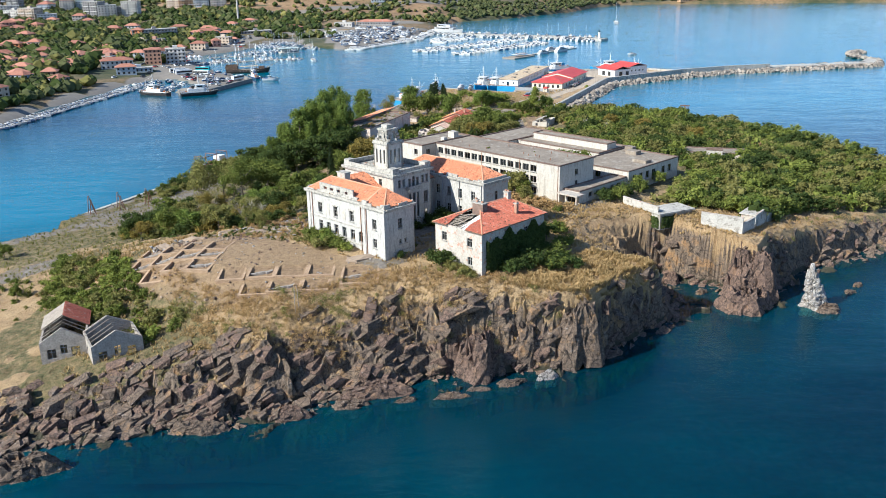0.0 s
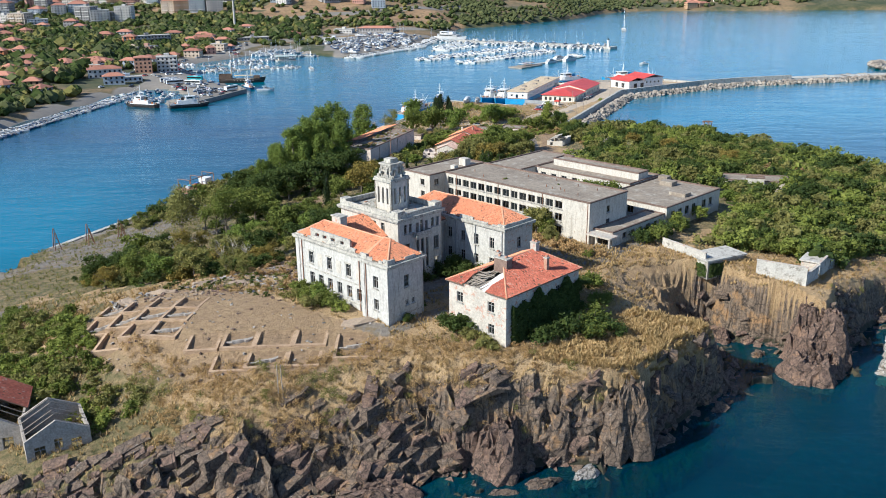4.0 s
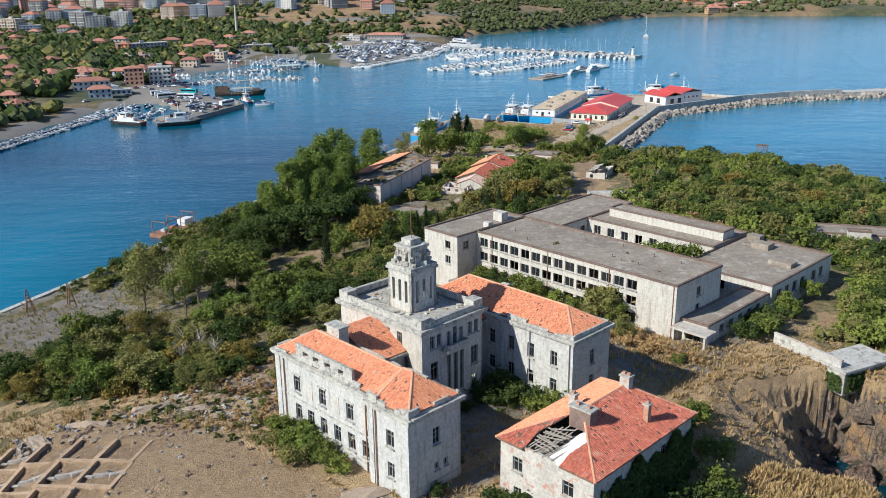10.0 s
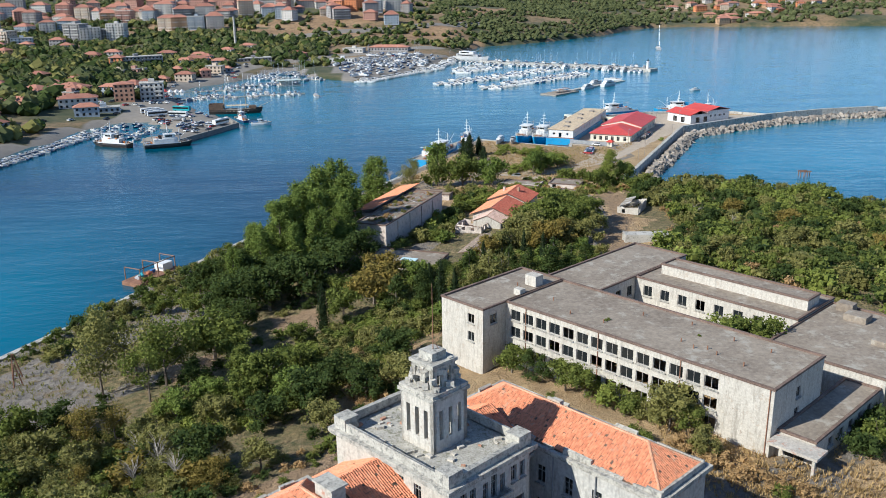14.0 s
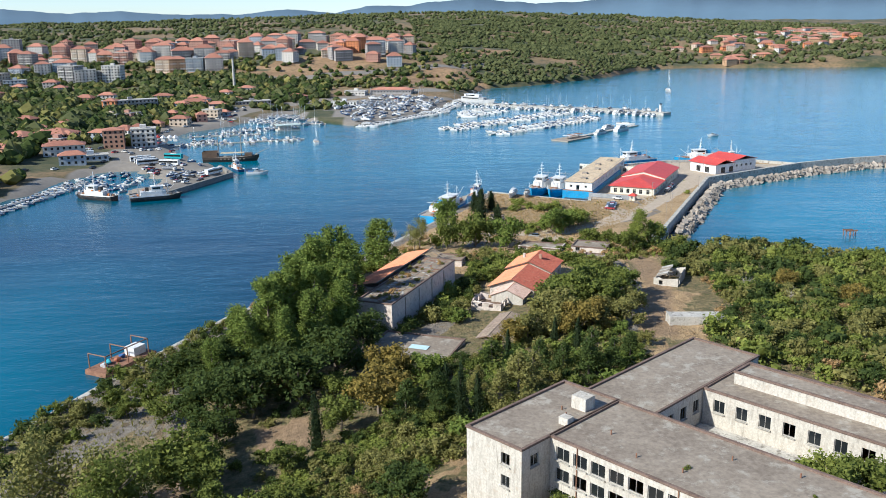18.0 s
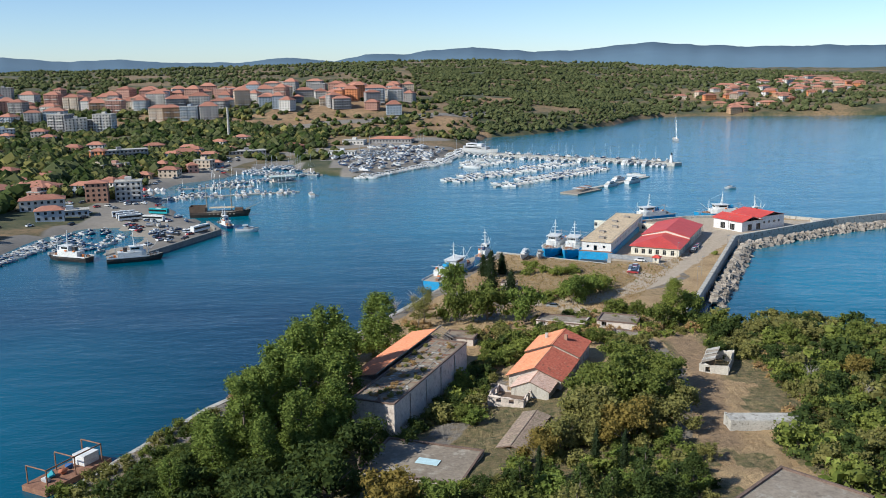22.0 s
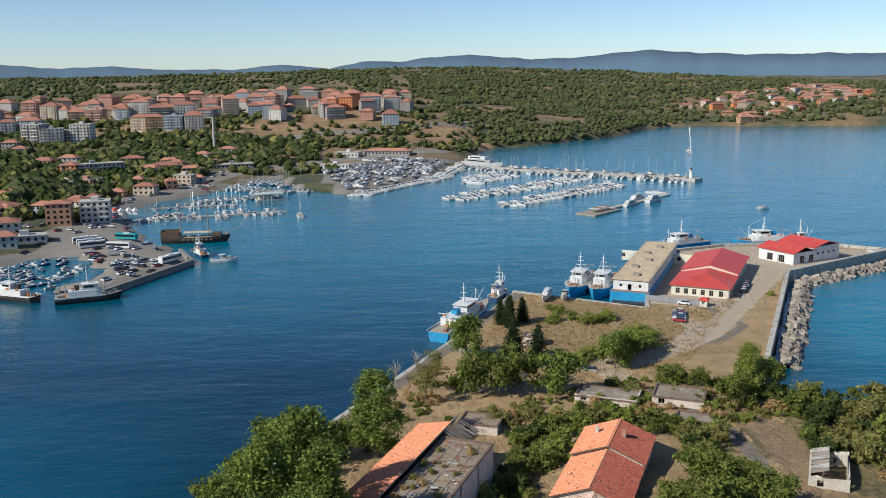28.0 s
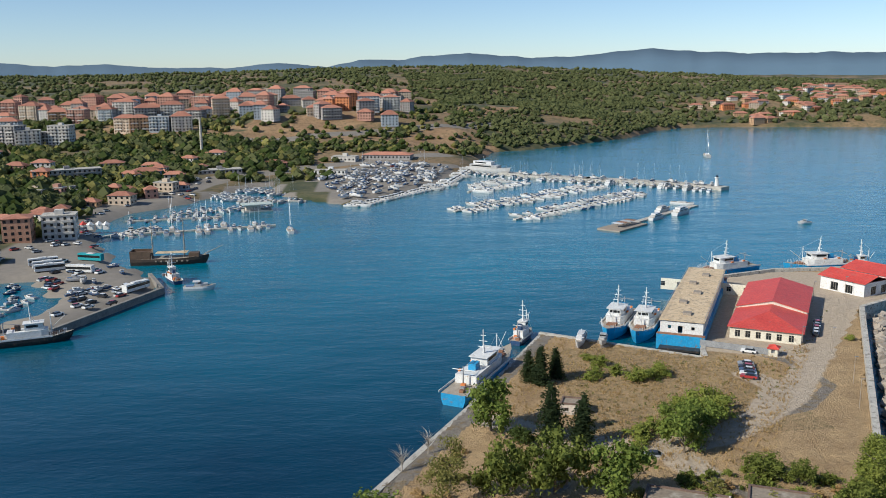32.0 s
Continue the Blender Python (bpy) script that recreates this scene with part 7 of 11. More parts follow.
for line, n, wide, hi in (([(112, 486), (163, 580), (228, 614), (262, 626), (300, 632), (345, 640), (390, 648), (405, 672), (402, 715), (424, 738)], 1500, 5.2, 2.2), ([(262, 650), (345, 660), (385, 668)], 160, 3.0, 1.2), ([(400, 700), (415, 735), (430, 742)], 160, 9.0, 2.2)):
    seg = [math.dist(a, b) for a, b in zip(line, line[1:])]
    for _ in range(n):
        t = rr.uniform(0, sum(seg))
        i = 0
        while t > seg[i] and i < len(seg) - 1:
            t -= seg[i]
            i += 1
        k = t / seg[i]
        x, y = line[i][0] + k * (line[i + 1][0] - line[i][0]), line[i][1] + k * (line[i + 1][1] - line[i][1])
        o = rr.uniform(-0.5, 1.0)
        dx, dy = (line[i + 1][1] - line[i][1]) / seg[i], -(line[i + 1][0] - line[i][0]) / seg[i]
        s = rr.uniform(0.9, 1.9)
        v, f = SMALL_ROCKS[rr.integers(0, 6)]
        v = tilted(v * np.array([s, s * rr.uniform(0.6, 1.0), s * rr.uniform(0.6, 0.9)]) * 0.85, rr.uniform(0, 6.3), rr.normal(0, 0.4), rr.normal(0, 0.4))
        bits.append((v + np.array([x + dx * o * wide * 0.6, y + dy * o * wide * 0.6, hi * (1 - max(o, 0)) - 0.3]), f))
gather("breakwater_stones", bits, mat("quarry_stone", (0.16, 0.135, 0.11), (0.36, 0.315, 0.26), 0.35, 2.5, 0.92, bump=0.6, stain=(0.3, 0.2, 0.12), amount=0.3, island=0.4), "heaped pale quarry stones along the breakwater", "stones")
platform = thing("water_platform", pose(176, 480, 0), "rusted frame platform standing in the sea", "platform")
for x, y in ((0, 0), (3, 0), (0, 2), (3, 2), (1.5, 0), (4.4, 1)):
    bm = bmesh.new()
    tube(bm, (x, y, -3), (x, y, 2.4), 0.18)
    part("leg_post", bm, RUST, platform)
part("beam", boxes((-0.4, 4.6, -0.2, 0.2, 2.0, 2.4)), RUST, platform)
part("beam", boxes((-0.4, 3.6, 1.8, 2.2, 2.0, 2.4)), RUST, platform)
pier_slab = thing("concrete_slab_pier", pose(-111, 261, 0, 0, 0, 62), "dark tilted concrete slab lying in the shallows", "pier")
part("slab", boxes((-2, 20, -2.2, 2.2, -2, 1.3)), CONCRETE_DARK, pier_slab)
part("slab_top", boxes((-2, 20, -2.2, -1.7, 1.303, 1.6)), CONCRETE, pier_slab)
heap = rock_thing("earth_mound", -3.5, 186.8, 18.0, (4.6, 2.6, 2.4), DIRT_PILE, "heap of dug brown soil beside the school wall", 71, 20, 0, 3, 0.12)
poles = thing("wooden_poles", pose(-17.0, 166.5, 14.4), "two leaning weathered wooden poles on the slope", "pole")
for x, t in ((0, 0.1), (0.8, -0.1)):
    bm = bmesh.new()
    tube(bm, (x, 0, -1), (x + t, -0.2, 6.0), 0.1, 0.08, 5)
    part("pole", bm, OLD_WOOD, poles)

# ---- slipway cradles and old iron by the west quay ----
slip = thing("slipway_rails", pose(-98, 292, 0.4, 0, 0, 0), "rusty slipway deck with iron cradles", "slipway")
part("deck", boxes((0, 26, -3.5, 3.0, 1.6, 1.9)), RUST, slip)
for k in range(3):
    for y in (-3.2, 2.6):
        bm = bmesh.new()
        x = 2 + 9.5 * k
        tube(bm, (x, y, 1.9), (x + 0.6, y, 8.4), 0.16, 0.12, 5)
        tube(bm, (x + 2.2, y, 1.9), (x + 0.8, y, 8.4), 0.16, 0.12, 5)
        for z in (3.5, 5.2, 6.8):
            tube(bm, (x + 0.2 + 0.05 * z, y, z), (x + 2.1 - 0.16 * z, y, z), 0.08, 0.08, 4)
        part("cradle_frame", bm, RUST, slip, "rusty lattice frame")
slip.matrix_basis = pose(-99, 291, 0.2, 0, 0, 24)
raft = thing("work_raft", pose(-71.0, 366.0, 0.0, 0, 0, 60), "rusty work raft with a frame and heaped nets", "raft")
part("deck", boxes((0, 17, 0, 7, -0.6, 1.2)), RUST, raft)
for x in (1, 8, 15):
    bm = bmesh.new()
    tube(bm, (x, 0.6, 1.2), (x, 0.6, 5.2), 0.16)
    tube(bm, (x, 6.4, 1.2), (x, 6.4, 5.2), 0.16)
    tube(bm, (x, 0.6, 5.2), (x, 6.4, 5.2), 0.14)
    part("frame_post", bm, RUST, raft)
bm = bmesh.new()
tube(bm, (1, 0.6, 5.2), (15, 0.6, 5.2), 0.14)
part("frame_rail", bm, RUST, raft)
part("cabin", boxes((11.5, 15.5, 2.0, 5.4, 1.203, 3.4)), WHITE_PAINT, raft)
for k, c in enumerate(((0.6, 0.6, 0.6), (0.05, 0.3, 0.35), (0.35, 0.12, 0.06), (0.05, 0.12, 0.3))):
    v, f = boulder_arrays(80 + k, 0.2, 0.7, 2)
    b = part("net_heap", from_arrays("net_heap", v * 1.1, f, plain("net_colour", c, 0.9)), None, raft, m=pose(3 + 2.2 * k, 3.5 + (k % 2), 1.7))

# ---- trees ----
def crown_arrays(blobs, leaves, size, seed, core=0.78):
    """Leaves on the outside of many rounded clumps, each round an added solid block that stops see-through."""
    r = np.random.default_rng(seed)
    c, rad = np.array([b[:3] for b in blobs], dtype=float), np.array([b[3:6] for b in blobs], dtype=float)
    w = rad.prod(1) ** (2 / 3)
    k = r.choice(len(blobs), leaves, p=w / w.sum())
    d = r.normal(size=(leaves, 3))
    d /= np.linalg.norm(d, axis=1)[:, None]
    pos = c[k] + d * rad[k] * r.uniform(0.5, 1.35, (leaves, 1))
    nrm = d + 0.8 * r.normal(size=(leaves, 3))
    nrm /= np.linalg.norm(nrm, axis=1)[:, None]
    t = np.cross(nrm, r.normal(size=(leaves, 3)))
    t /= np.linalg.norm(t, axis=1)[:, None]
    b = np.cross(nrm, t)
    s = size * r.uniform(0.55, 1.35, (leaves, 1))
    v = np.stack([pos - t * s, pos + t * s * 0.7 - b * s * 0.75, pos + t * s * 0.5 + b * s * 0.8], 1).reshape(-1, 3)
    f = np.arange(3 * leaves).reshape(-1, 3)
    if core:
        cv, cf = CORE
        for q, e in zip(c, rad):
            f = np.concatenate([f, cf + len(v)])
            v = np.concatenate([v, q + cv * e * core * (1 + 0.15 * r.normal(size=(len(cv), 1)))])
    return v, f


CORE = np.array([(x, y, z) for x in (-0.62, 0.62) for y in (-0.62, 0.62) for z in (-0.62, 0.62)]), np.array([(0, 1, 3), (0, 3, 2), (4, 6, 7), (4, 7, 5), (0, 4, 5), (0, 5, 1), (2, 3, 7), (2, 7, 6), (0, 2, 6), (0, 6, 4), (1, 5, 7), (1, 7, 3)])


def shape_blobs(kind, seed):
    r = np.random.default_rng(seed)
    out = []
    if kind == "broad":      # 7 m tall
        for _ in range(24):
            a, d = r.uniform(0, 6.28), 2.7 * r.random() ** 0.6
            out.append((d * math.cos(a), d * math.sin(a), r.uniform(2.0, 6.1 - 0.14 * d * d), *(r.uniform(0.6, 1.15, 3) * (1, 1, 0.85))))
        out.append((0, 0, 4.0, 1.6, 1.6, 1.5))
    elif kind == "bush":     # 4 m tall
        for _ in range(14):
            a, d = r.uniform(0, 6.28), r.uniform(0.1, 2.1)
            out.append((d * math.cos(a), d * math.sin(a), r.uniform(0.7, 3.0) - 0.25 * d, *(r.uniform(0.55, 1.1, 3) * (1, 1, 0.9))))
    elif kind == "poplar":   # 18 m tall
        for _ in range(48):
            z = r.uniform(2.0, 17.2)
            q = 2.6 * (1 - ((z - 7) / 11) ** 2) ** 0.5 if abs(z - 7) < 10.9 else 0.4
            a = r.uniform(0, 6.28)
            e = r.uniform(0.6, 1.25)
            out.append((q * r.uniform(0.4, 1.05) * math.cos(a), q * r.uniform(0.4, 1.05) * math.sin(a), z, e, e, e * 1.5))
    elif kind == "cypress":  # 9 m tall
        for k in range(9):
            z = 0.9 + 0.95 * k
            e = 0.95 * (1 - (k / 9.4) ** 1.7) + 0.12
            out.append((r.normal(0, 0.06), r.normal(0, 0.06), z, e, e, 0.95))
    elif kind == "pine":     # 9 m tall, loose layers
        for k in range(15):
            z = r.uniform(1.6, 8.4)
            q = 2.4 * (1 - z / 9.2)
            a = r.uniform(0, 6.28)
            out.append((q * math.cos(a), q * math.sin(a), z, 0.55 + 0.4 * q, 0.55 + 0.4 * q, 0.75))
    elif kind == "thin":     # 9 m tall, open crown
        for _ in range(14):
            a, d = r.uniform(0, 6.28), r.uniform(0.5, 2.5)
            out.append((d * math.cos(a), d * math.sin(a), r.uniform(2.8, 8.0), *(r.uniform(0.7, 1.15, 3))))
    return out


KIND = {"broad": (2500, 0.19, 0.6), "bush": (1000, 0.175, 0.6), "poplar": (8500, 0.2, 0.55), "cypress": (2000, 0.15, 0.85), "pine": (2400, 0.17, 0.6), "thin": (1900, 0.16, 0.2)}


def trunk_mesh(kind, seed):
    r = random.Random(seed)
    h = {"broad": 3.6, "bush": 1.2, "poplar": 14.0, "cypress": 7.0, "pine": 7.6, "thin": 5.0}[kind]
    r0 = {"broad": 0.22, "bush": 0.1, "poplar": 0.34, "cypress": 0.16, "pine": 0.2, "thin": 0.17}[kind]
    bm = bmesh.new()
    bent(bm, [(0, 0, -0.6), (r.uniform(-0.1, 0.1), r.uniform(-0.1, 0.1), h * 0.4), (r.uniform(-0.3, 0.3), r.uniform(-0.3, 0.3), h)], r0, r0 * 0.4)
    for _ in range(7 if kind in ("broad", "thin", "poplar") else 2):
        a, z = r.uniform(0, 6.28), h * r.uniform(0.35, 0.9)
        q = {"broad": 1.9, "thin": 2.2, "poplar": 2.2}.get(kind, 0.5)
        bent(bm, [(0, 0, z), (q * 0.5 * math.cos(a), q * 0.5 * math.sin(a), z + 0.8), (q * math.cos(a), q * math.sin(a), z + 1.9)], r0 * 0.45, r0 * 0.12, 4)
    return mesh_of("trunk", bm, BARK)


TREES = {}


def tree(kind, leaf, x, y, height, label, wide=1.0, turn=None, z=None, group="trees of the island"):
    nominal = {"broad": 7.0, "bush": 3.9, "poplar": 18.5, "cypress": 9.4, "pine": 9.2, "thin": 9.0}[kind]
    var = int(abs(x * 7 + y * 3)) % 3
    key = (kind, leaf.name, var)
    if key not in TREES:
        n, s, core = KIND[kind]
        v, f = crown_arrays(shape_blobs(kind, 100 + var * 17 + len(kind)), n, s, 7 + var, core)
        TREES[key] = trunk_mesh(kind, 3 + var), from_arrays("crown", v, f, leaf)
    k = height / nominal
    t = thing("shrub" if kind == "bush" else "cypress" if kind == "cypress" else "tree", pose(x, y, ground(x, y) - 0.1 if z is None else z, 0, 0, turn if turn is not None else (x * 37 + y * 11) % 360), label, "shrub" if kind == "bush" else "tree", group)
    t.scale = (k * wide, k * wide, k)
    part("trunk", TREES[key][0], None, t)
    part("crown", TREES[key][1], None, t)
    return t


tr = random.Random(21)
# the tall poplars by the boat store
for x, y, h in ((-16, 395, 26), (-21, 386, 25), (-26, 376, 23), (-12, 384, 23), (-34, 350, 17), (-30, 361, 20.5), (-20, 369, 22), (-14, 372, 21), (-40, 343, 13), (-25, 393, 20), (-19, 357, 18), (-25, 350, 16), (-13, 362, 18), (-32, 371, 19), (-37, 357, 16), (-27, 366, 21)):
    tree("poplar", LEAF_POPLAR, x, y, h, "tall leafy poplar in a dense clump by the quay", 1.38, group="poplars by the quay")
for x, y, h in ((-28, 338, 12), (-38, 348, 12), (-22, 336, 11), (-8, 356, 12), (-37, 366, 12), (-14, 346, 11), (-46, 352, 9), (-33, 384, 11), (-30, 398, 10), (-36, 325, 13), (-29, 325, 13), (-20, 327, 14), (-13, 338, 14), (-50, 346, 10), (-35, 333, 11), (-27, 343, 11), (-43, 338, 9), (-42, 325, 8)):
    tree("broad", LEAF_DARK, x, y, h, "dark broad tree in the shade of the poplars", 1.15)
# the wood and the overgrown park west and north of the school
TEXT = {LEAF_OLIVE: "olive-green", LEAF_MID: "leafy green", LEAF_DARK: "dark green", LEAF_YELLOW: "yellowing", LEAF_POPLAR: "bright green"}
for kind, leaf, spots in (
        ("thin", LEAF_OLIVE, ((-57, 286, 17), (-51, 289, 16), (-60, 297, 15), (-34, 223, 5.5), (-47, 233, 8))),
        ("thin", LEAF_MID, ((-44, 284, 17), (-46, 279, 13), (-41, 287, 12))),
        ("thin", LEAF_YELLOW, ((-50, 257, 9.5), (-47, 261, 8), (-52, 262, 7.5), (-26, 246, 6), (-44, 237, 6.5))),
        ("broad", LEAF_MID, ((-37, 297, 12.6), (-11, 311, 8), (-23, 274, 10), (-27, 270, 7.5), (-65, 265, 8.5), (-58, 239, 8.5), (-48, 329, 7), (-43, 362, 7.5), (-13, 325, 7.5), (-33, 292, 9), (-29, 283, 7.5), (-18, 282, 6.5), (-35, 303, 8), (-20, 297, 6))),
        ("broad", LEAF_DARK, ((-38, 281, 7), (-15, 263, 9), (-29, 244, 8), (-59, 268, 7), (-5, 264, 8), (-68, 240, 8), (-62, 247, 8), (-10, 272, 8), (0, 280, 8), (-22, 258, 7), (-34, 312, 9), (-66, 253, 6))),
        ("broad", LEAF_OLIVE, ((-20, 241, 5.5), (-56, 253, 8), (-41, 256, 6.5), (-42, 226, 8), (1, 265, 8), (-36, 250, 7), (-30, 262, 6.5), (-54, 243, 7), (-49, 247, 6.5), (-3, 290, 5), (-12, 254, 6))),
        ("broad", LEAF_POPLAR, ((-38, 266, 7), (-50, 228, 7.5), (-33, 272, 6.5), (5, 332, 7.5), (-18, 268, 7.5))),
        ("broad", LEAF_YELLOW, ((-4, 318, 11.5), (-1, 334, 10), (26, 352, 7.6), (47, 359, 9.5), (43, 356, 9.5), (-64, 232, 6)))):
    for x, y, h in spots:
        tree(kind, leaf, x, y, h, ("tall thin %s tree with an open crown" if kind == "thin" else "rounded %s tree in the overgrown wood") % TEXT[leaf], 1.2 if kind == "broad" else 1.05)
for kind, leaf, spots in (
        ("broad", LEAF_MID, ((48, 375, 12), (55, 374, 11), (63, 391, 9.5), (55, 398, 11), (48, 394, 7), (49, 378, 14), (60, 385, 11), (42, 373, 12), (44, 386, 9.5), (58, 405, 8), (65, 402, 6.5))),
        ("broad", LEAF_OLIVE, ((39, 364, 12), (31, 356, 8), (35, 358, 7.5), (50, 364, 9), (56, 362, 8.5), (61, 374, 8), (52, 388, 9))),
        ("pine", LEAF_DARK, ((7, 313, 10), (1, 311, 9.5), (7, 309, 7.5), (33, 325, 9), (38, 324, 10), (44, 327, 9), (29, 330, 9), (49, 333, 8), (41, 333, 9.5), (20, 335, 8))),
        ("pine", LEAF_OLIVE, ((22, 311, 12.5), (18, 309, 10), (26, 318, 10), (15, 318, 8)))):
    for x, y, h in spots:
        tree(kind, leaf, x, y, h, ("tall %s pine in the overgrown park" if kind == "pine" else "rounded %s tree beside the lane") % TEXT[leaf], 1.2)
# trees round the port yard
for x, y, h, wide, kind, leaf, text in (
        (22, 500, 12.5, 0.84, "broad", LEAF_POPLAR, "leafy tree beside the quay hut"), (20, 467, 12, 0.78, "broad", LEAF_MID, "leafy tree on the port road"), (30, 466, 13, 0.84, "broad", LEAF_MID, "leafy tree on the port road"), (41.5, 462.5, 11.5, 0.9, "broad", LEAF_POPLAR, "rounded green tree at the yard edge"),
        (10, 470, 10, 0.85, "thin", LEAF_OLIVE, "thin open tree at the quay edge"), (8, 463, 8.5, 1.1, "thin", LEAF_OLIVE, "thin open tree at the quay edge"), (28, 492, 4, 1.2, "bush", LEAF_DARK, "dark shrub beside the quay hut"),
        (-4, 432, 15, 1.75, "poplar", LEAF_POPLAR, "bright leafy tree on the quay"), (-22, 427, 14.5, 0.85, "broad", LEAF_POPLAR, "bright leafy tree on the quay"), (-12, 434, 9, 0.85, "broad", LEAF_POPLAR, "bright leafy tree on the quay"), (-28, 418, 11, 0.85, "broad", LEAF_POPLAR, "bright leafy tree on the quay"), (-33, 408, 10, 0.85, "broad", LEAF_MID, "bright leafy tree on the quay"),
        (61.5, 483, 10.5, 0.92, "broad", LEAF_POPLAR, "bushy green tree in the dry yard"), (65, 489, 8.5, 1.0, "broad", LEAF_POPLAR, "bushy green tree in the dry yard"), (70, 494, 7.5, 1.05, "broad", LEAF_POPLAR, "bushy green tree in the dry yard"), (75, 499, 6.5, 1.1, "broad", LEAF_BRIGHT, "bushy green tree in the dry yard"), (77, 507, 5, 1.2, "bush", LEAF_BRIGHT, "wide green bush in the dry yard"), (71, 507, 4.2, 1.3, "bush", LEAF_BRIGHT, "wide green bush in the dry yard"), (66, 499, 4.5, 1.3, "bush", LEAF_POPLAR, "wide green bush in the dry yard"), (55, 491, 3.2, 1.6, "bush", LEAF_BRIGHT, "wide green bush in the dry yard"), (59, 496, 2.4, 1.7, "bush", LEAF_BRIGHT, "wide green bush in the dry yard"),
        (86, 453, 11, 1.5, "poplar", LEAF_BRIGHT, "bright tree by the breakwater wall"), (92, 458, 9.5, 0.85, "broad", LEAF_BRIGHT, "bright tree by the breakwater wall"), (80, 446, 8.5, 0.85, "broad", LEAF_MID, "green tree by the breakwater wall"), (78, 464, 5.5, 0.85, "broad", LEAF_MID, "small tree at the roadside"), (72, 467, 5.5, 1.3, "broad", LEAF_MID, "small tree at the roadside")):
    tree(kind, leaf, x, y, 1.32 * h, text, wide * (1.05 if kind == "broad" else 1.0), z=ground(x, y) - (0.2 * h if kind == "broad" else 0.1), group="trees of the port yard")
for x, y, h, wide in ((35, 494.5, 13.5, 1.9), (41, 490, 12, 2.0), (39, 529, 11, 2.1), (44, 533, 9, 2.1), (36.5, 532, 9, 2.0)):
    tree("cypress", LEAF_CYPRESS, x, y, h, "dark dense cypress in the port yard", wide, group="cypresses of the port yard")
for x, y, h in ((54, 531, 4.2), (58, 541, 4.0), (65, 529, 4.4), (69, 530, 4.2), (73, 532, 4.6), (61, 534, 3.6), (56, 546, 2.8), (52, 486, 2.6), (139, 556, 2.4), (75, 472, 3.6)):
    tree("bush", LEAF_BRIGHT, x, y, h, "low green shrub in dry grass", 1.3, group="shrubs of the port yard")
# thin pale trees along the old quay, and trees close under the long block
for u, v, h, kind, leaf in ((-34, -3.0, 6.5, "broad", LEAF_MID), (-30, -3.2, 6.0, "broad", LEAF_MID), (-26, -3.0, 5.0, "bush", LEAF_BRIGHT), (-22, -2.6, 4.2, "bush", LEAF_MID), (-14, -3.4, 8.5, "broad", LEAF_OLIVE), (-11.5, -2.8, 6.0, "broad", LEAF_MID), (-18, -3.0, 4.5, "bush", LEAF_OLIVE), (-42, -3.4, 6.5, "pine", LEAF_DARK), (-39, -3.0, 6.0, "pine", LEAF_DARK), (-46, -3.0, 6.0, "broad", LEAF_MID), (-20, 24, 10.0, "broad", LEAF_MID), (-17, 29, 10.0, "broad", LEAF_MID), (-24, 27, 9.0, "broad", LEAF_BRIGHT), (-19, 30, 6.0, "bush", LEAF_MID), (-27, 33, 5.0, "bush", LEAF_MID), (9.0, 10, 5.0, "bush", LEAF_DARK), (9.5, 15, 5.5, "bush", LEAF_MID), (9.0, 20, 5.0, "bush", LEAF_DARK), (8.5, 27, 5.5, "broad", LEAF_BRIGHT)):
    q = block.matrix_basis @ Vector((u, v, 0))
    tree(kind, leaf, q.x, q.y, h, "tree grown up against the long block", 1.1, group="trees round the long block")
for x, y, h, leaf in ((110, 392, 7.0, LEAF_YELLOW), (120, 372, 7.5, LEAF_YELLOW), (132, 340, 8.0, LEAF_YELLOW), (96, 396, 5.0, LEAF_OLIVE)):
    tree("broad", leaf, x, y, h, "rounded tree turning yellow in the scrub" if leaf is LEAF_YELLOW else "rounded olive-green tree in the scrub", 1.2)
# cypresses and pines among the ruins
for x, y, h in ((11, 308, 12), (14, 308, 10), (-15, 305, 11.5), (35, 344, 9), (40, 343, 8.5), (9, 318, 9), (24, 340, 8)):
    tree("cypress", LEAF_CYPRESS, x, y, h, "slim dark cypress in the overgrown park", 1.0, group="cypresses of the park")
for x, y, h, kind, leaf, text in ((-57, 335, 5, "broad", LEAF_MID, "bushy tree on the quay yard"), (-62, 343, 5.5, "bush", LEAF_MID, "bushy shrub on the quay edge"), (-68, 338, 5, "bush", LEAF_OLIVE, "bushy shrub on the quay edge"), (-88, 204, 4, "broad", LEAF_MID, "round bush on the low shore"), (-104, 238, 5, "broad", LEAF_MID, "round bush on the low shore")):
    tree(kind, leaf, x, y, h, text)
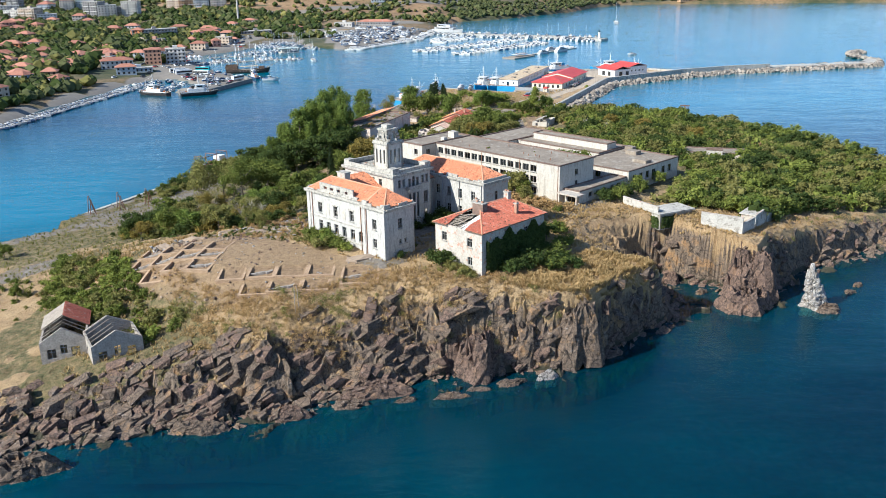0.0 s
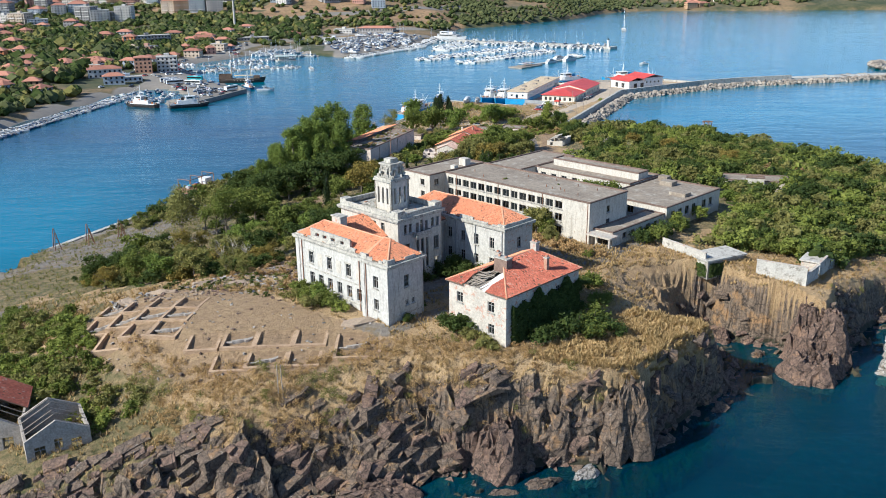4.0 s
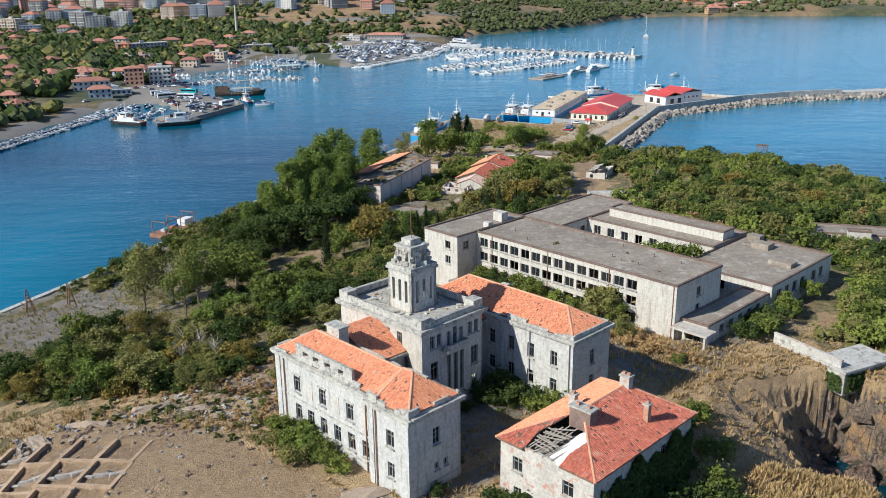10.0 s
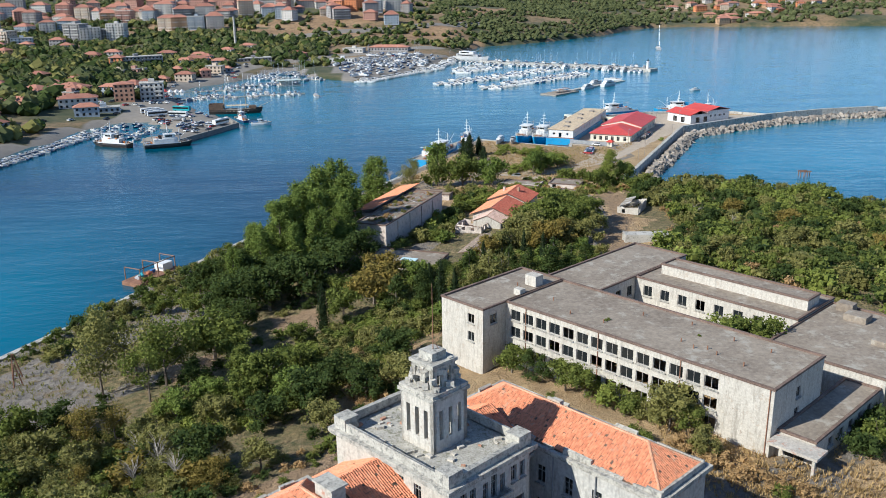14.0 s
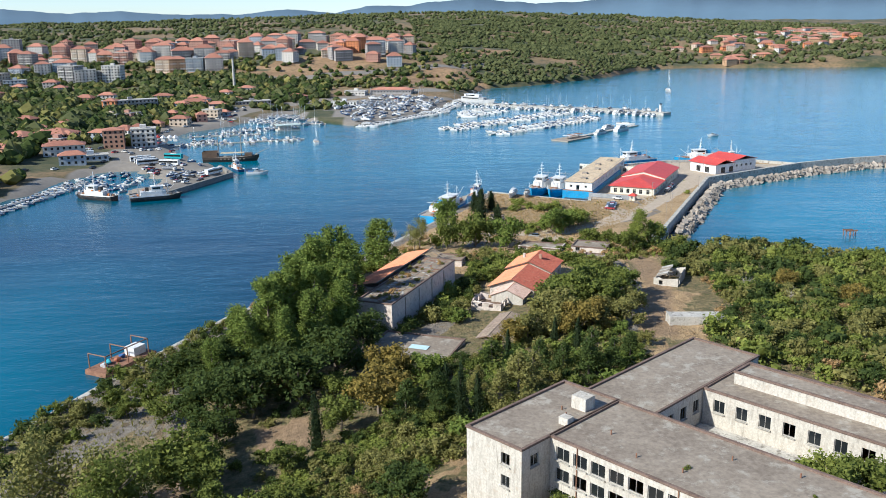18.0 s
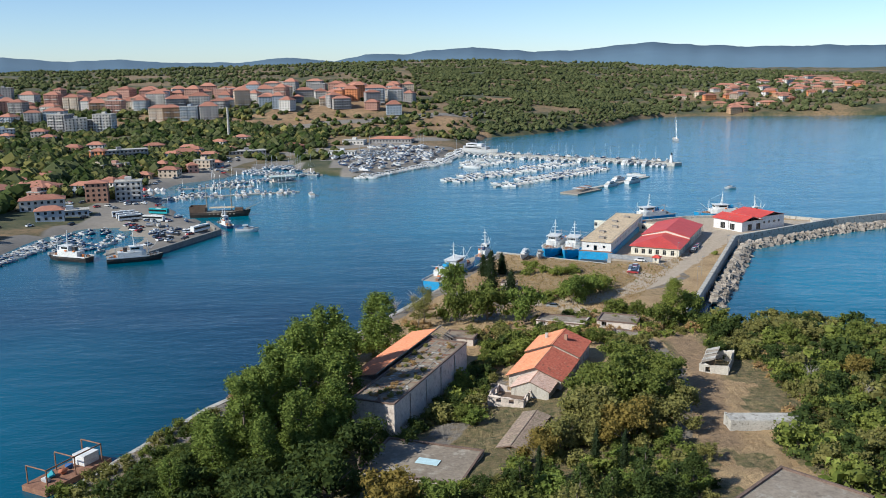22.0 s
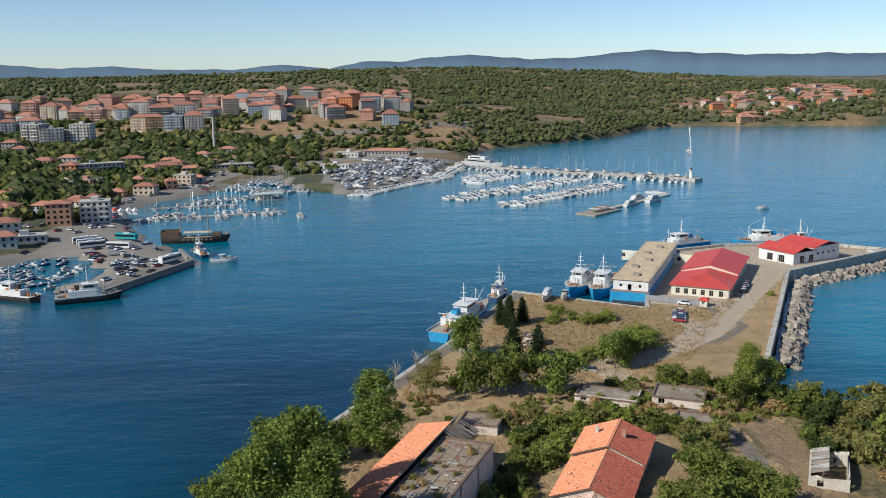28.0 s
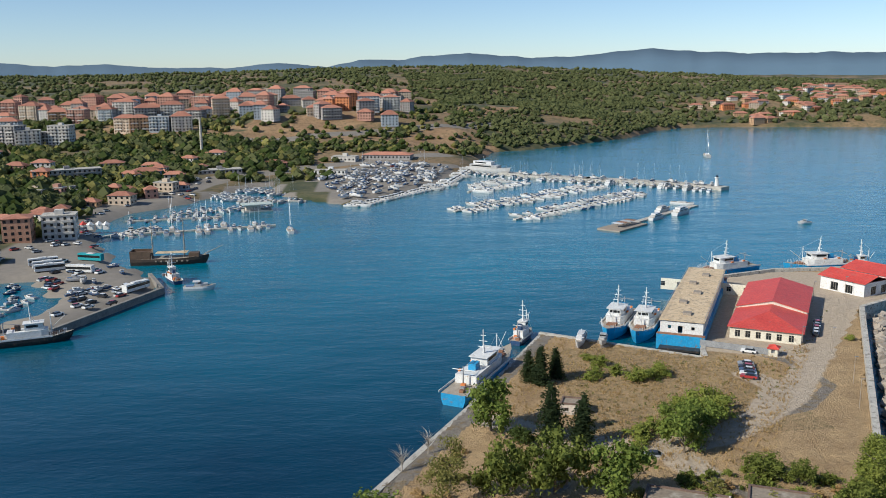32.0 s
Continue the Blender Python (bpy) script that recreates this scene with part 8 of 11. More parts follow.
for x, y, h, leaf in ((-10, 196, 3.4, LEAF_MID), (-13, 200, 3.6, LEAF_BRIGHT), (-16, 204, 3.0, LEAF_MID), (-7, 192, 2.6, LEAF_BRIGHT), (13, 183, 3.6, LEAF_DARK), (16, 179, 2.4, LEAF_OLIVE), (19, 176.5, 2.2, LEAF_OLIVE), (46, 204, 4.5, LEAF_MID), (42, 199, 5.0, LEAF_DARK), (45, 194, 4.0, LEAF_MID), (40, 191, 3.2, LEAF_DARK), (50, 224, 2.2, LEAF_MID), (43, 234, 5.5, LEAF_OLIVE), (36, 240, 3.0, LEAF_MID), (80, 244, 4.0, LEAF_MID), (85, 256, 5.5, LEAF_BRIGHT), (88, 253, 5.0, LEAF_BRIGHT), (8, 208, 4.0, LEAF_DARK), (13, 213, 4.5, LEAF_DARK), (19, 218, 4.0, LEAF_DARK), (22, 212, 2.6, LEAF_DARK), (27, 268, 5, LEAF_MID), (22, 272, 5, LEAF_DARK), (33, 258, 4, LEAF_MID), (39, 251, 4, LEAF_MID)):
    tree("bush" if h < 4.6 else "broad", leaf, x, y, h, "bush growing against the old walls", 1.1, group="bushes round the school")
for k in range(40):
    q = hangar.matrix_basis @ Vector((-1.0 - 8.0 * tr.random(), 2 + 40 * tr.random(), 0))
    tree("bush", (LEAF_OLIVE, LEAF_DRY)[k % 2], q.x, q.y, tr.uniform(0.5, 1.4), "weeds growing on the boat store roof", 1.3, z=14.3, group="weeds on the roofs")
court = school.matrix_basis
for u, v, h, leaf in ((-12.5, 29.5, 5.5, LEAF_DARK), (-10.0, 31.0, 4.4, LEAF_DARK), (-7.0, 30.5, 4.8, LEAF_DARK), (-4.0, 31.2, 4.2, LEAF_MID), (-1.0, 31.4, 5.0, LEAF_MID), (-12.0, 26.5, 3.8, LEAF_DARK), (-11.5, 22.0, 2.6, LEAF_DARK), (-11.8, 17.0, 3.2, LEAF_DARK), (-15.0, 11.5, 3.0, LEAF_DARK), (-9.0, 27.5, 3.0, LEAF_DARK), (-2.0, 10.0, 1.8, LEAF_DARK), (0.8, 3.5, 2.2, LEAF_DARK), (-16.0, -1.2, 3.6, LEAF_MID), (-19.0, -1.6, 4.2, LEAF_POPLAR), (-22.0, -1.8, 4.0, LEAF_MID), (-25.0, -1.6, 3.6, LEAF_MID), (-13.5, -1.6, 2.8, LEAF_MID), (-24.0, -4.0, 2.6, LEAF_OLIVE), (-18.0, -4.5, 3.4, LEAF_OLIVE)):
    q = court @ Vector((u, v, 0))
    tree("bush", leaf, q.x, q.y, h, "dense dark bush against the school wall" if leaf is LEAF_DARK else "green bush against the school wall", 1.2, group="bushes round the school")
for u, v, h, leaf in ((-10.5, -1.5, 4.6, LEAF_DARK), (-6.5, -2.0, 2.4, LEAF_OLIVE), (-3.0, -2.4, 2.8, LEAF_OLIVE), (-1.0, -2.8, 2.2, LEAF_OLIVE), (2.4, 6.0, 4.2, LEAF_DARK), (2.8, 11.0, 5.4, LEAF_DARK), (4.5, 15.0, 5.2, LEAF_DARK), (5.0, 19.5, 5.6, LEAF_MID), (8.0, 21.0, 4.6, LEAF_DARK), (7.5, 16.5, 4.0, LEAF_MID)):
    q = lodge.matrix_basis @ Vector((u, v, 0))
    tree("bush", leaf, q.x, q.y, h, "overgrown bush beside the cliff house", 1.25, group="bushes round the school")
for x, y, h, leaf in ((1, 366, 5, LEAF_DARK), (-3, 369, 4.5, LEAF_DARK), (4, 375, 4, LEAF_DARK), (7, 381, 3.6, LEAF_MID), (10, 388, 3.8, LEAF_DARK), (14, 396, 3.5, LEAF_DARK), (17, 403, 3.2, LEAF_DARK), (20, 411, 3.5, LEAF_MID), (16, 376, 4.5, LEAF_POPLAR), (17, 381, 3.5, LEAF_POPLAR), (24, 404, 2.6, LEAF_OLIVE), (27, 420, 4.2, LEAF_POPLAR), (23, 414, 3.0, LEAF_OLIVE), (19, 394, 2.8, LEAF_OLIVE)):
    tree("bush", leaf, x, y, h, "bush in the shade between store and houses", 1.2, group="bushes by the boat store")
for x, y, h in ((44, 232, 3.0), (47, 229, 3.4), (50, 226, 2.6), (41, 236, 3.0), (46, 234, 2.4), (53, 224, 2.2)):
    tree("bush", LEAF_DRY, x, y, h, "brown dried-up bush at the block corner", 1.4, group="dry bushes")
# weeds on the roofs
for x, y, z, h in ((64, 268, 16.9, 3.2), (60, 272, 16.9, 3.0), (70, 262, 16.9, 2.6), (66, 276, 16.9, 2.6), (36, 262, 27.5, 0.7), (49, 254, 27.5, 0.5), (20, 229, 30.7, 1.0)):
    tree("bush", LEAF_MID, x, y, h, "weeds growing out of the old block", 1.3, z=z, group="weeds on the roofs")


BRUSH = None


def thicket(name, poly, count, kinds, leaf, label, lo, hi, gap, avoid=(), seed=0, leafy=1.0):
    """A closed wood or scrub that nobody could count."""
    r = np.random.default_rng(seed)
    xs, ys = [p[0] for p in poly], [p[1] for p in poly]
    got, bits = [], []
    shapes = [crown_arrays(shape_blobs(k, 200 + j), int(KIND[k][0] * leafy * 0.72), KIND[k][1] * 1.25, 30 + j, KIND[k][2] if leafy > 0.35 else 0) for k in kinds for j in range(3)]
    high = {"broad": 7.0, "bush": 3.9, "thin": 9.0, "pine": 9.2, "poplar": 18.5, "cypress": 9.4}
    tall = [high[k] for k in kinds for j in range(3)]
    for _ in range(count * 12):
        if len(got) >= count:
            break
        x, y = r.uniform(min(xs), max(xs)), r.uniform(min(ys), max(ys))
        if not inside(np.array([x]), np.array([y]), poly)[0] or any((x - a) ** 2 + (y - b) ** 2 < gap * gap for a, b in got):
            continue
        if any(inside(np.array([x]), np.array([y]), q)[0] for q in avoid):
            continue
        z, t, ok = land(np.array([x]), np.array([y]))
        if not ok[0] or t[0] < (0.36 if leaf is BRUSH else 0.7):
            continue
        got.append((x, y))
        j = r.integers(0, len(shapes))
        h = r.uniform(lo, hi)
        k = h / tall[j]
        v, f = shapes[j]
        broad = k * r.uniform(0.95, 1.3)
        bits.append((spin(v, r.uniform(0, 6.28)) * np.array([broad, broad, k]) + np.array([x, y, z[0] - 0.16 * h]), f))
    return gather(name, bits, leaf, label, "thicket")


PATH_GAP = [(52, 350), (62, 352), (78, 400), (80, 440), (66, 476), (54, 480), (66, 440), (68, 405), (57, 378)]
BUILT = [[(-14, 368), (2, 364), (28, 440), (10, 446)], [(18, 384), (40, 376), (60, 425), (42, 436), (26, 412)], [(2, 290), (34, 304), (60, 328), (110, 270), (72, 218), (38, 210), (0, 270)], [(70, 368), (88, 368), (92, 412), (78, 416)], [(-12, 346), (12, 340), (28, 354), (34, 380), (0, 376)], [(110, 298), (140, 290), (142, 306), (116, 316)], [(42, 432), (80, 430), (82, 470), (40, 470)], PATH_GAP]
MIXED = (LEAF_MID, LEAF_OLIVE, LEAF_DARK, LEAF_OLIVE, LEAF_POPLAR, LEAF_MID, LEAF_BRIGHT)
WEST = [(-80, 240), (-50, 226), (-32, 226), (-20, 232), (4, 262), (2, 290), (-2, 320), (-6, 345), (-30, 345), (-40, 340), (-44, 318), (-50, 296), (-60, 280), (-78, 258)]
OPEN = [[(-28, 318), (-18, 321), (-13, 308), (-26, 307)], [(-48, 297), (-38, 301), (-35, 289), (-43, 285)], [(-64, 354), (-56, 357), (-45, 346), (-42, 333), (-48, 325), (-53, 326), (-52, 338)], [(-86, 302), (-80, 313), (-70, 301), (-57, 288), (-55, 272), (-70, 274), (-84, 268)], [(-32, 219), (-20, 221), (-9, 236), (9, 240), (7, 246), (-9, 244), (-26, 230)]]
thicket("scrub_carpet", [(-18, 300), (0, 316), (11, 326), (10, 292), (1, 275), (-14, 268), (-26, 257), (-38, 262), (-45, 276), (-31, 280), (-23, 288)], 300, ("bush",), (LEAF_BRIGHT, LEAF_OLIVE, LEAF_OLIVE, LEAF_MID), "closed carpet of yellow-green scrub behind the school", 2.0, 3.8, 1.9, BUILT[2:3] + OPEN, 1, 0.8)
thicket("brown_scrub", [(-9, 288), (7, 286), (8, 262), (-6, 260)], 70, ("bush", "thin"), (LEAF_DARK, LEAF_DRY, LEAF_OLIVE), "dark brown scrub in the shade of the long block", 2.2, 4.5, 2.0, BUILT[2:3], 2, 0.7)
thicket("olive_scrub", [(-70, 258), (-62, 272), (-36, 254), (-22, 236), (-30, 222), (-56, 228), (-72, 238)], 150, ("bush", "thin"), (LEAF_OLIVE, LEAF_MID, LEAF_OLIVE, LEAF_DARK, LEAF_YELLOW), "olive scrub and thin trees beside the dig", 2.2, 6.0, 2.4, OPEN, 36, 0.8)
thicket("west_undergrowth", WEST, 130, ("bush",), (LEAF_MID, LEAF_OLIVE, LEAF_DARK, LEAF_DARK), "undergrowth of the west wood", 1.6, 3.6, 3.4, BUILT + OPEN, 31, 0.6)
thicket("park_scrub", [(0, 292), (28, 304), (52, 326), (58, 350), (52, 385), (60, 410), (46, 400), (44, 380), (24, 350), (16, 346), (-4, 334)], 150, ("broad", "bush", "bush"), (LEAF_MID, LEAF_OLIVE, LEAF_BRIGHT, LEAF_DARK, LEAF_OLIVE, LEAF_POPLAR, LEAF_MID), "overgrown park scrub behind the long block", 2.2, 6.0, 3.2, BUILT[:2] + BUILT[3:], 4, 0.8)
thicket("house_scrub", [(14, 376), (20, 384), (28, 412), (40, 436), (60, 428), (60, 400), (70, 430), (56, 446), (34, 448), (12, 446), (4, 380)], 90, ("bush", "broad"), (LEAF_MID, LEAF_DARK, LEAF_BRIGHT, LEAF_OLIVE), "bushes round the tiled houses", 2.5, 6.5, 2.8, BUILT[:2], 32, 0.8)
thicket("lane_scrub", [(74, 352), (84, 352), (96, 372), (98, 430), (90, 446), (88, 420), (84, 380)], 60, ("bush",), (LEAF_OLIVE, LEAF_MID, LEAF_DRY), "low scrub beside the lane", 1.5, 4.0, 2.6, [BUILT[3]], 33, 0.7)
EAST = [(84, 232), (108, 222), (122, 232), (150, 244), (188, 268), (199, 312), (186, 374), (166, 408), (140, 434), (112, 448), (92, 448), (84, 420), (92, 380), (74, 352), (72, 330), (110, 290), (108, 268), (90, 256)]
thicket("east_woods", EAST, 720, ("broad", "broad", "bush"), (LEAF_MID, LEAF_OLIVE, LEAF_DARK, LEAF_DARK, LEAF_OLIVE, LEAF_BRIGHT, LEAF_MID), "dense green woodland on the seaward slope", 4.5, 8.5, 3.7, BUILT, 6, 0.36)
thicket("east_bright_scrub", [(80, 240), (84, 232), (108, 224), (124, 234), (126, 262), (108, 282), (92, 258)], 90, ("bush", "broad"), (LEAF_BRIGHT, LEAF_BRIGHT, LEAF_POPLAR, LEAF_MID), "bright green fig and ailanthus scrub over the cove", 3.5, 6.5, 3.0, BUILT, 7, 0.9)
thicket("east_yellow_scrub", [(90, 300), (150, 300), (176, 360), (130, 400), (80, 350)], 80, ("bush", "broad"), (LEAF_OLIVE, LEAF_OLIVE, LEAF_DRY, LEAF_OLIVE), "olive and brown scrub in the woodland", 3.0, 6.0, 4.6, BUILT, 8, 0.6)
thicket("north_scrub", [(70, 430), (104, 446), (96, 462), (74, 470), (64, 474), (50, 466), (22, 452), (10, 440), (26, 438), (44, 444)], 130, ("bush",), (LEAF_MID, LEAF_BRIGHT, LEAF_OLIVE, LEAF_DRY), "low scrub between the stores", 1.4, 4.2, 2.0, BUILT[:6], 9, 0.6)
thicket("quay_scrub", [(-44, 410), (-20, 412), (12, 462), (16, 492), (0, 470)], 60, ("bush",), (LEAF_OLIVE, LEAF_MID, LEAF_DRY), "low scrub along the quay", 1.2, 3.6, 2.0, BUILT, 10, 0.7)
thicket("quay_scrub_west", [(-96, 318), (-76, 310), (-52, 345), (-36, 396), (-46, 402), (-66, 366)], 110, ("bush",), (LEAF_MID, LEAF_OLIVE, LEAF_DARK), "low bushes along the old quay", 1.4, 4.6, 2.6, BUILT, 11, 0.7)
thicket("slope_scrub", [(-84, 226), (-66, 214), (-58, 198), (-50, 184), (-40, 172), (-48, 166), (-62, 176), (-80, 196)], 120, ("bush",), (LEAF_BRIGHT, LEAF_MID, LEAF_OLIVE), "green bushes on the slope above the cottages", 1.6, 4.2, 2.0, (), 12, 0.9)
thicket("low_shore_scrub", [(-130, 232), (-90, 214), (-76, 200), (-84, 178), (-120, 186), (-138, 210)], 90, ("bush",), (LEAF_MID, LEAF_OLIVE, LEAF_DRY), "low bushes on the flat shore", 0.8, 2.8, 2.6, (), 34, 0.7)
BRUSH = (LEAF_DRY, LEAF_DRY, LEAF_DRY, LEAF_DRY, LEAF_OLIVE)
thicket("dry_brush", [(-80, 222), (-58, 206), (-46, 184), (-36, 160), (-12, 160), (10, 166), (30, 164), (42, 164), (20, 178), (0, 179), (-14, 173), (-34, 178), (-50, 192), (-62, 212)], 900, ("bush",), BRUSH, "brown dry brush along the cliff edge", 0.7, 2.1, 0.9, (), 13, 0.3)
thicket("dry_brush_east", [(26, 184), (34, 182), (42, 190), (50, 194), (44, 214), (52, 226), (40, 240), (52, 236), (70, 226), (88, 214), (100, 206), (120, 220), (150, 240), (110, 224), (84, 224), (60, 232), (36, 212), (30, 190)], 300, ("bush",), BRUSH, "brown dry brush round the cove", 0.4, 1.5, 1.1, BUILT, 14, 0.3)
thicket("dry_thicket_north", [(-44, 226), (-22, 208), (-10, 196), (0, 210), (8, 226), (-8, 250), (-24, 240)], 90, ("bush",), (LEAF_DRY, LEAF_OLIVE, LEAF_DRY, LEAF_MID), "brown and olive brush behind the school", 0.8, 2.4, 1.8, (), 35, 0.5)
thicket("dig_edge_brush", [(-62, 214), (-48, 214), (-30, 206), (-14, 196), (-4, 212), (-8, 236), (-26, 228), (-44, 222)], 230, ("bush",), (LEAF_DRY, LEAF_DRY, LEAF_OLIVE, LEAF_DARK), "low brown brush at the edge of the dig", 0.4, 1.7, 1.3, (), 37, 0.4)
thicket("yard_weeds", [(46, 545), (44, 505), (60, 490), (100, 516), (130, 560), (150, 590), (112, 540), (86, 542)], 300, ("bush",), (LEAF_OLIVE, LEAF_DRY, LEAF_MID), "dry and green weeds in the port yard", 0.3, 1.1, 1.2, (), 15, 0.3)


def tufts(name, poly, count, leaf, label, lo, hi, seed, blades=5, steep=0.2):
    """Dry grass in tufts: a few narrow blades leaning out of each root."""
    r = np.random.default_rng(seed)
    xs, ys = [q[0] for q in poly], [q[1] for q in poly]
    x, y = r.uniform(min(xs), max(xs), count * 3), r.uniform(min(ys), max(ys), count * 3)
    ok = inside(x, y, poly) & (lumps(x, y, 6.0, seed) + 0.7 * r.normal(size=x.size) > -0.3)
    x, y = x[ok][:count], y[ok][:count]
    t = land(x, y)[1]
    keep = (t > steep) & ~inside(x, y, EXCAVATED)
    x, y = x[keep], y[keep]
    k = len(x)
    i, j = np.clip(np.searchsorted(gx, x), 0, len(gx) - 1), np.clip(np.searchsorted(gy, y), 0, len(gy) - 1)
    root = np.repeat(np.stack([x, y, GZ[j, i] - 0.05], 1), blades, 0)
    h = np.repeat(r.uniform(lo, hi, k), blades)[:, None]
    a = r.uniform(0, 6.28, k * blades)
    out = np.stack([np.cos(a), np.sin(a), np.zeros_like(a)], 1)
    side = np.stack([-np.sin(a), np.cos(a), np.zeros_like(a)], 1)
    foot = root + out * 0.12 * r.random((k * blades, 1))
    tip = foot + out * h * r.uniform(0.2, 0.7, (k * blades, 1)) + np.array([0, 0, 1.0]) * h * r.uniform(0.6, 1.0, (k * blades, 1))
    v = np.stack([foot - side * 0.10 * h, foot + side * 0.10 * h, tip + side * 0.05 * h, tip - side * 0.05 * h], 1).reshape(-1, 3)
    return tagged(new(name, from_arrays(name, v, np.arange(len(v)).reshape(-1, 4), leaf)), label, "grass", kind="stuff")


STRAW = leaf_mat("straw_grass", (0.22, 0.145, 0.062), (0.53, 0.37, 0.18))
tufts("dry_grass", [(-84, 230), (-60, 150), (-30, 146), (0, 156), (46, 160), (76, 188), (56, 226), (24, 214), (-4, 186), (-20, 206), (-50, 222)], 9000, STRAW, "straw-coloured dry grass over the headland", 0.3, 0.9, 51, steep=0.5)
tufts("dry_grass_cove", [(26, 168), (76, 186), (52, 200), (52, 224), (70, 222), (100, 200), (160, 240), (110, 232), (64, 240), (40, 246), (36, 214)], 5000, STRAW, "straw-coloured dry grass round the cove", 0.3, 0.8, 52, steep=0.5)
GOLDEN = leaf_mat("golden_grass", (0.27, 0.18, 0.075), (0.58, 0.41, 0.20))
tufts("golden_grass", [(28, 170), (45, 167.5), (57, 179), (67, 186.5), (62, 191), (51, 191), (43, 187), (33, 179)], 7000, GOLDEN, "tall golden dry grass on the spur of the headland", 0.5, 1.1, 55, steep=0.45)
tufts("golden_grass_edge", [(40, 246), (36, 228), (47, 216), (56, 217), (72, 222), (92, 206), (104, 214), (80, 226), (58, 230)], 2500, GOLDEN, "golden dry grass along the rim of the cove", 0.4, 0.9, 56, steep=0.5)
tufts("dry_grass_port", [(30, 470), (60, 470), (80, 480), (130, 560), (110, 545), (92, 545), (50, 570), (24, 516)], 5000, STRAW, "dry grass of the port yard", 0.3, 0.8, 53, steep=0.5)
tufts("green_grass_west", [(-130, 240), (-80, 200), (-60, 220), (-50, 300), (-40, 390), (-66, 360), (-96, 300)], 4000, LEAF_OLIVE, "rough green and yellow grass", 0.3, 0.9, 54, steep=0.5)
bits = []
for _ in range(420):
    x, y = rr.uniform(-66, 6), rr.uniform(166, 216)
    if not inside(np.array([x]), np.array([y]), EXCAVATED)[0]:
        continue
    s = rr.uniform(0.1, 0.32)
    v, f = SMALL_ROCKS[rr.integers(0, 14)]
    bits.append((tilted(v * np.array([s, s * 0.8, s * 0.6]), rr.uniform(0, 6.3), rr.normal(0, 0.3), 0) + np.array([x, y, surface(x, y)[0] + 0.05]), f))
EDGE = [(-60, 206), (-46, 216), (-28, 224), (-10, 236), (0, 214), (-12, 196), (-30, 204)]
while len(bits) < 800:
    x, y = rr.uniform(-60, 0), rr.uniform(194, 238)
    if inside(np.array([x]), np.array([y]), EDGE)[0]:
        s = rr.uniform(0.12, 0.5)
        v, f = SMALL_ROCKS[rr.integers(0, 14)]
        bits.append((tilted(v * np.array([s, s * 0.8, s * 0.6]), rr.uniform(0, 6.3), rr.normal(0, 0.3), 0) + np.array([x, y, surface(x, y)[0] + 0.05]), f))
gather("dig_stones", bits, (ROCK_PALE, DIRT_PILE, ROCK_RED), "loose pale stones strewn over the dig", "stones")
def ivy(parent, m, wide, high, count, seed):
    """Leaves hanging close to a wall, thick low down and ragged above."""
    r = np.random.default_rng(seed)
    x = r.uniform(0, wide, count)
    reach = high * (0.86 + 0.14 * np.sin(x * 1.1 + seed) * np.sin(x * 0.37 + 2))
    z = reach * r.random(count) ** 0.8
    pos = np.stack([x, -r.uniform(0.05, 0.55, count), z], 1)
    nrm = np.array([0, -1.0, 0.25]) + 0.55 * r.normal(size=(count, 3))
    nrm /= np.linalg.norm(nrm, axis=1)[:, None]
    t = np.cross(nrm, r.normal(size=(count, 3)))
    t /= np.linalg.norm(t, axis=1)[:, None]
    w = np.cross(nrm, t)
    s = 0.24 * r.uniform(0.6, 1.4, (count, 1))
    v = np.stack([pos - t * s, pos - w * s, pos + t * s, pos + w * s], 1).reshape(-1, 3)
    part("ivy", from_arrays("ivy", v, np.arange(4 * count).reshape(-1, 4), LEAF_DARK), None, parent, "dense ivy over the wall", m)


ivy(lodge, pose(0.0, 1.4, -1.5, 0, 0, 90), 20.0, 10.4, 11000, 3)
ivy(bunker, pose(0.2, -0.05, -1.6), 8.4, 3.6, 900, 6)
ivy(bunker, pose(-0.05, 6.0, -1.6, 0, 0, -90), 5.6, 3.4, 500, 7)
ivy(block, pose(5.7, 14.0, -1.0, 0, 0, 90), 10.0, 3.4, 900, 5)


def bare_tree(x, y, h, label):
    t = thing("bare_tree", pose(x, y, ground(x, y) - 0.2), label, "tree", "bare trees")
    r = random.Random(int(x * y))
    bm = bmesh.new()
    bent(bm, [(0, 0, 0), (0.1, 0, h * 0.3), (0.2, 0.1, h * 0.6)], 0.16, 0.07)
    part("trunk", bm, BARE_TWIG, t)
    bm = bmesh.new()
    for _ in range(34):
        a, z = r.uniform(0, 6.28), h * r.uniform(0.2, 0.6)
        q = h * r.uniform(0.2, 0.5)
        bent(bm, [(0.1, 0, z), (0.5 * q * math.cos(a), 0.5 * q * math.sin(a), z + 0.25 * h), (q * math.cos(a + 0.3), q * math.sin(a + 0.3), z + h * r.uniform(0.3, 0.5))], 0.05, 0.012, 3)
    part("twig_crown", bm, BARE_TWIG, t)


for x, y, h in ((-36, 246, 6), (-40, 250, 5.5), (-32, 240, 5), (97, 388, 6), (1, 482, 6), (7, 490, 6), (104, 376, 5), (-38, 240, 5)):
    bare_tree(x, y, h, "leafless grey tree with spreading twigs")

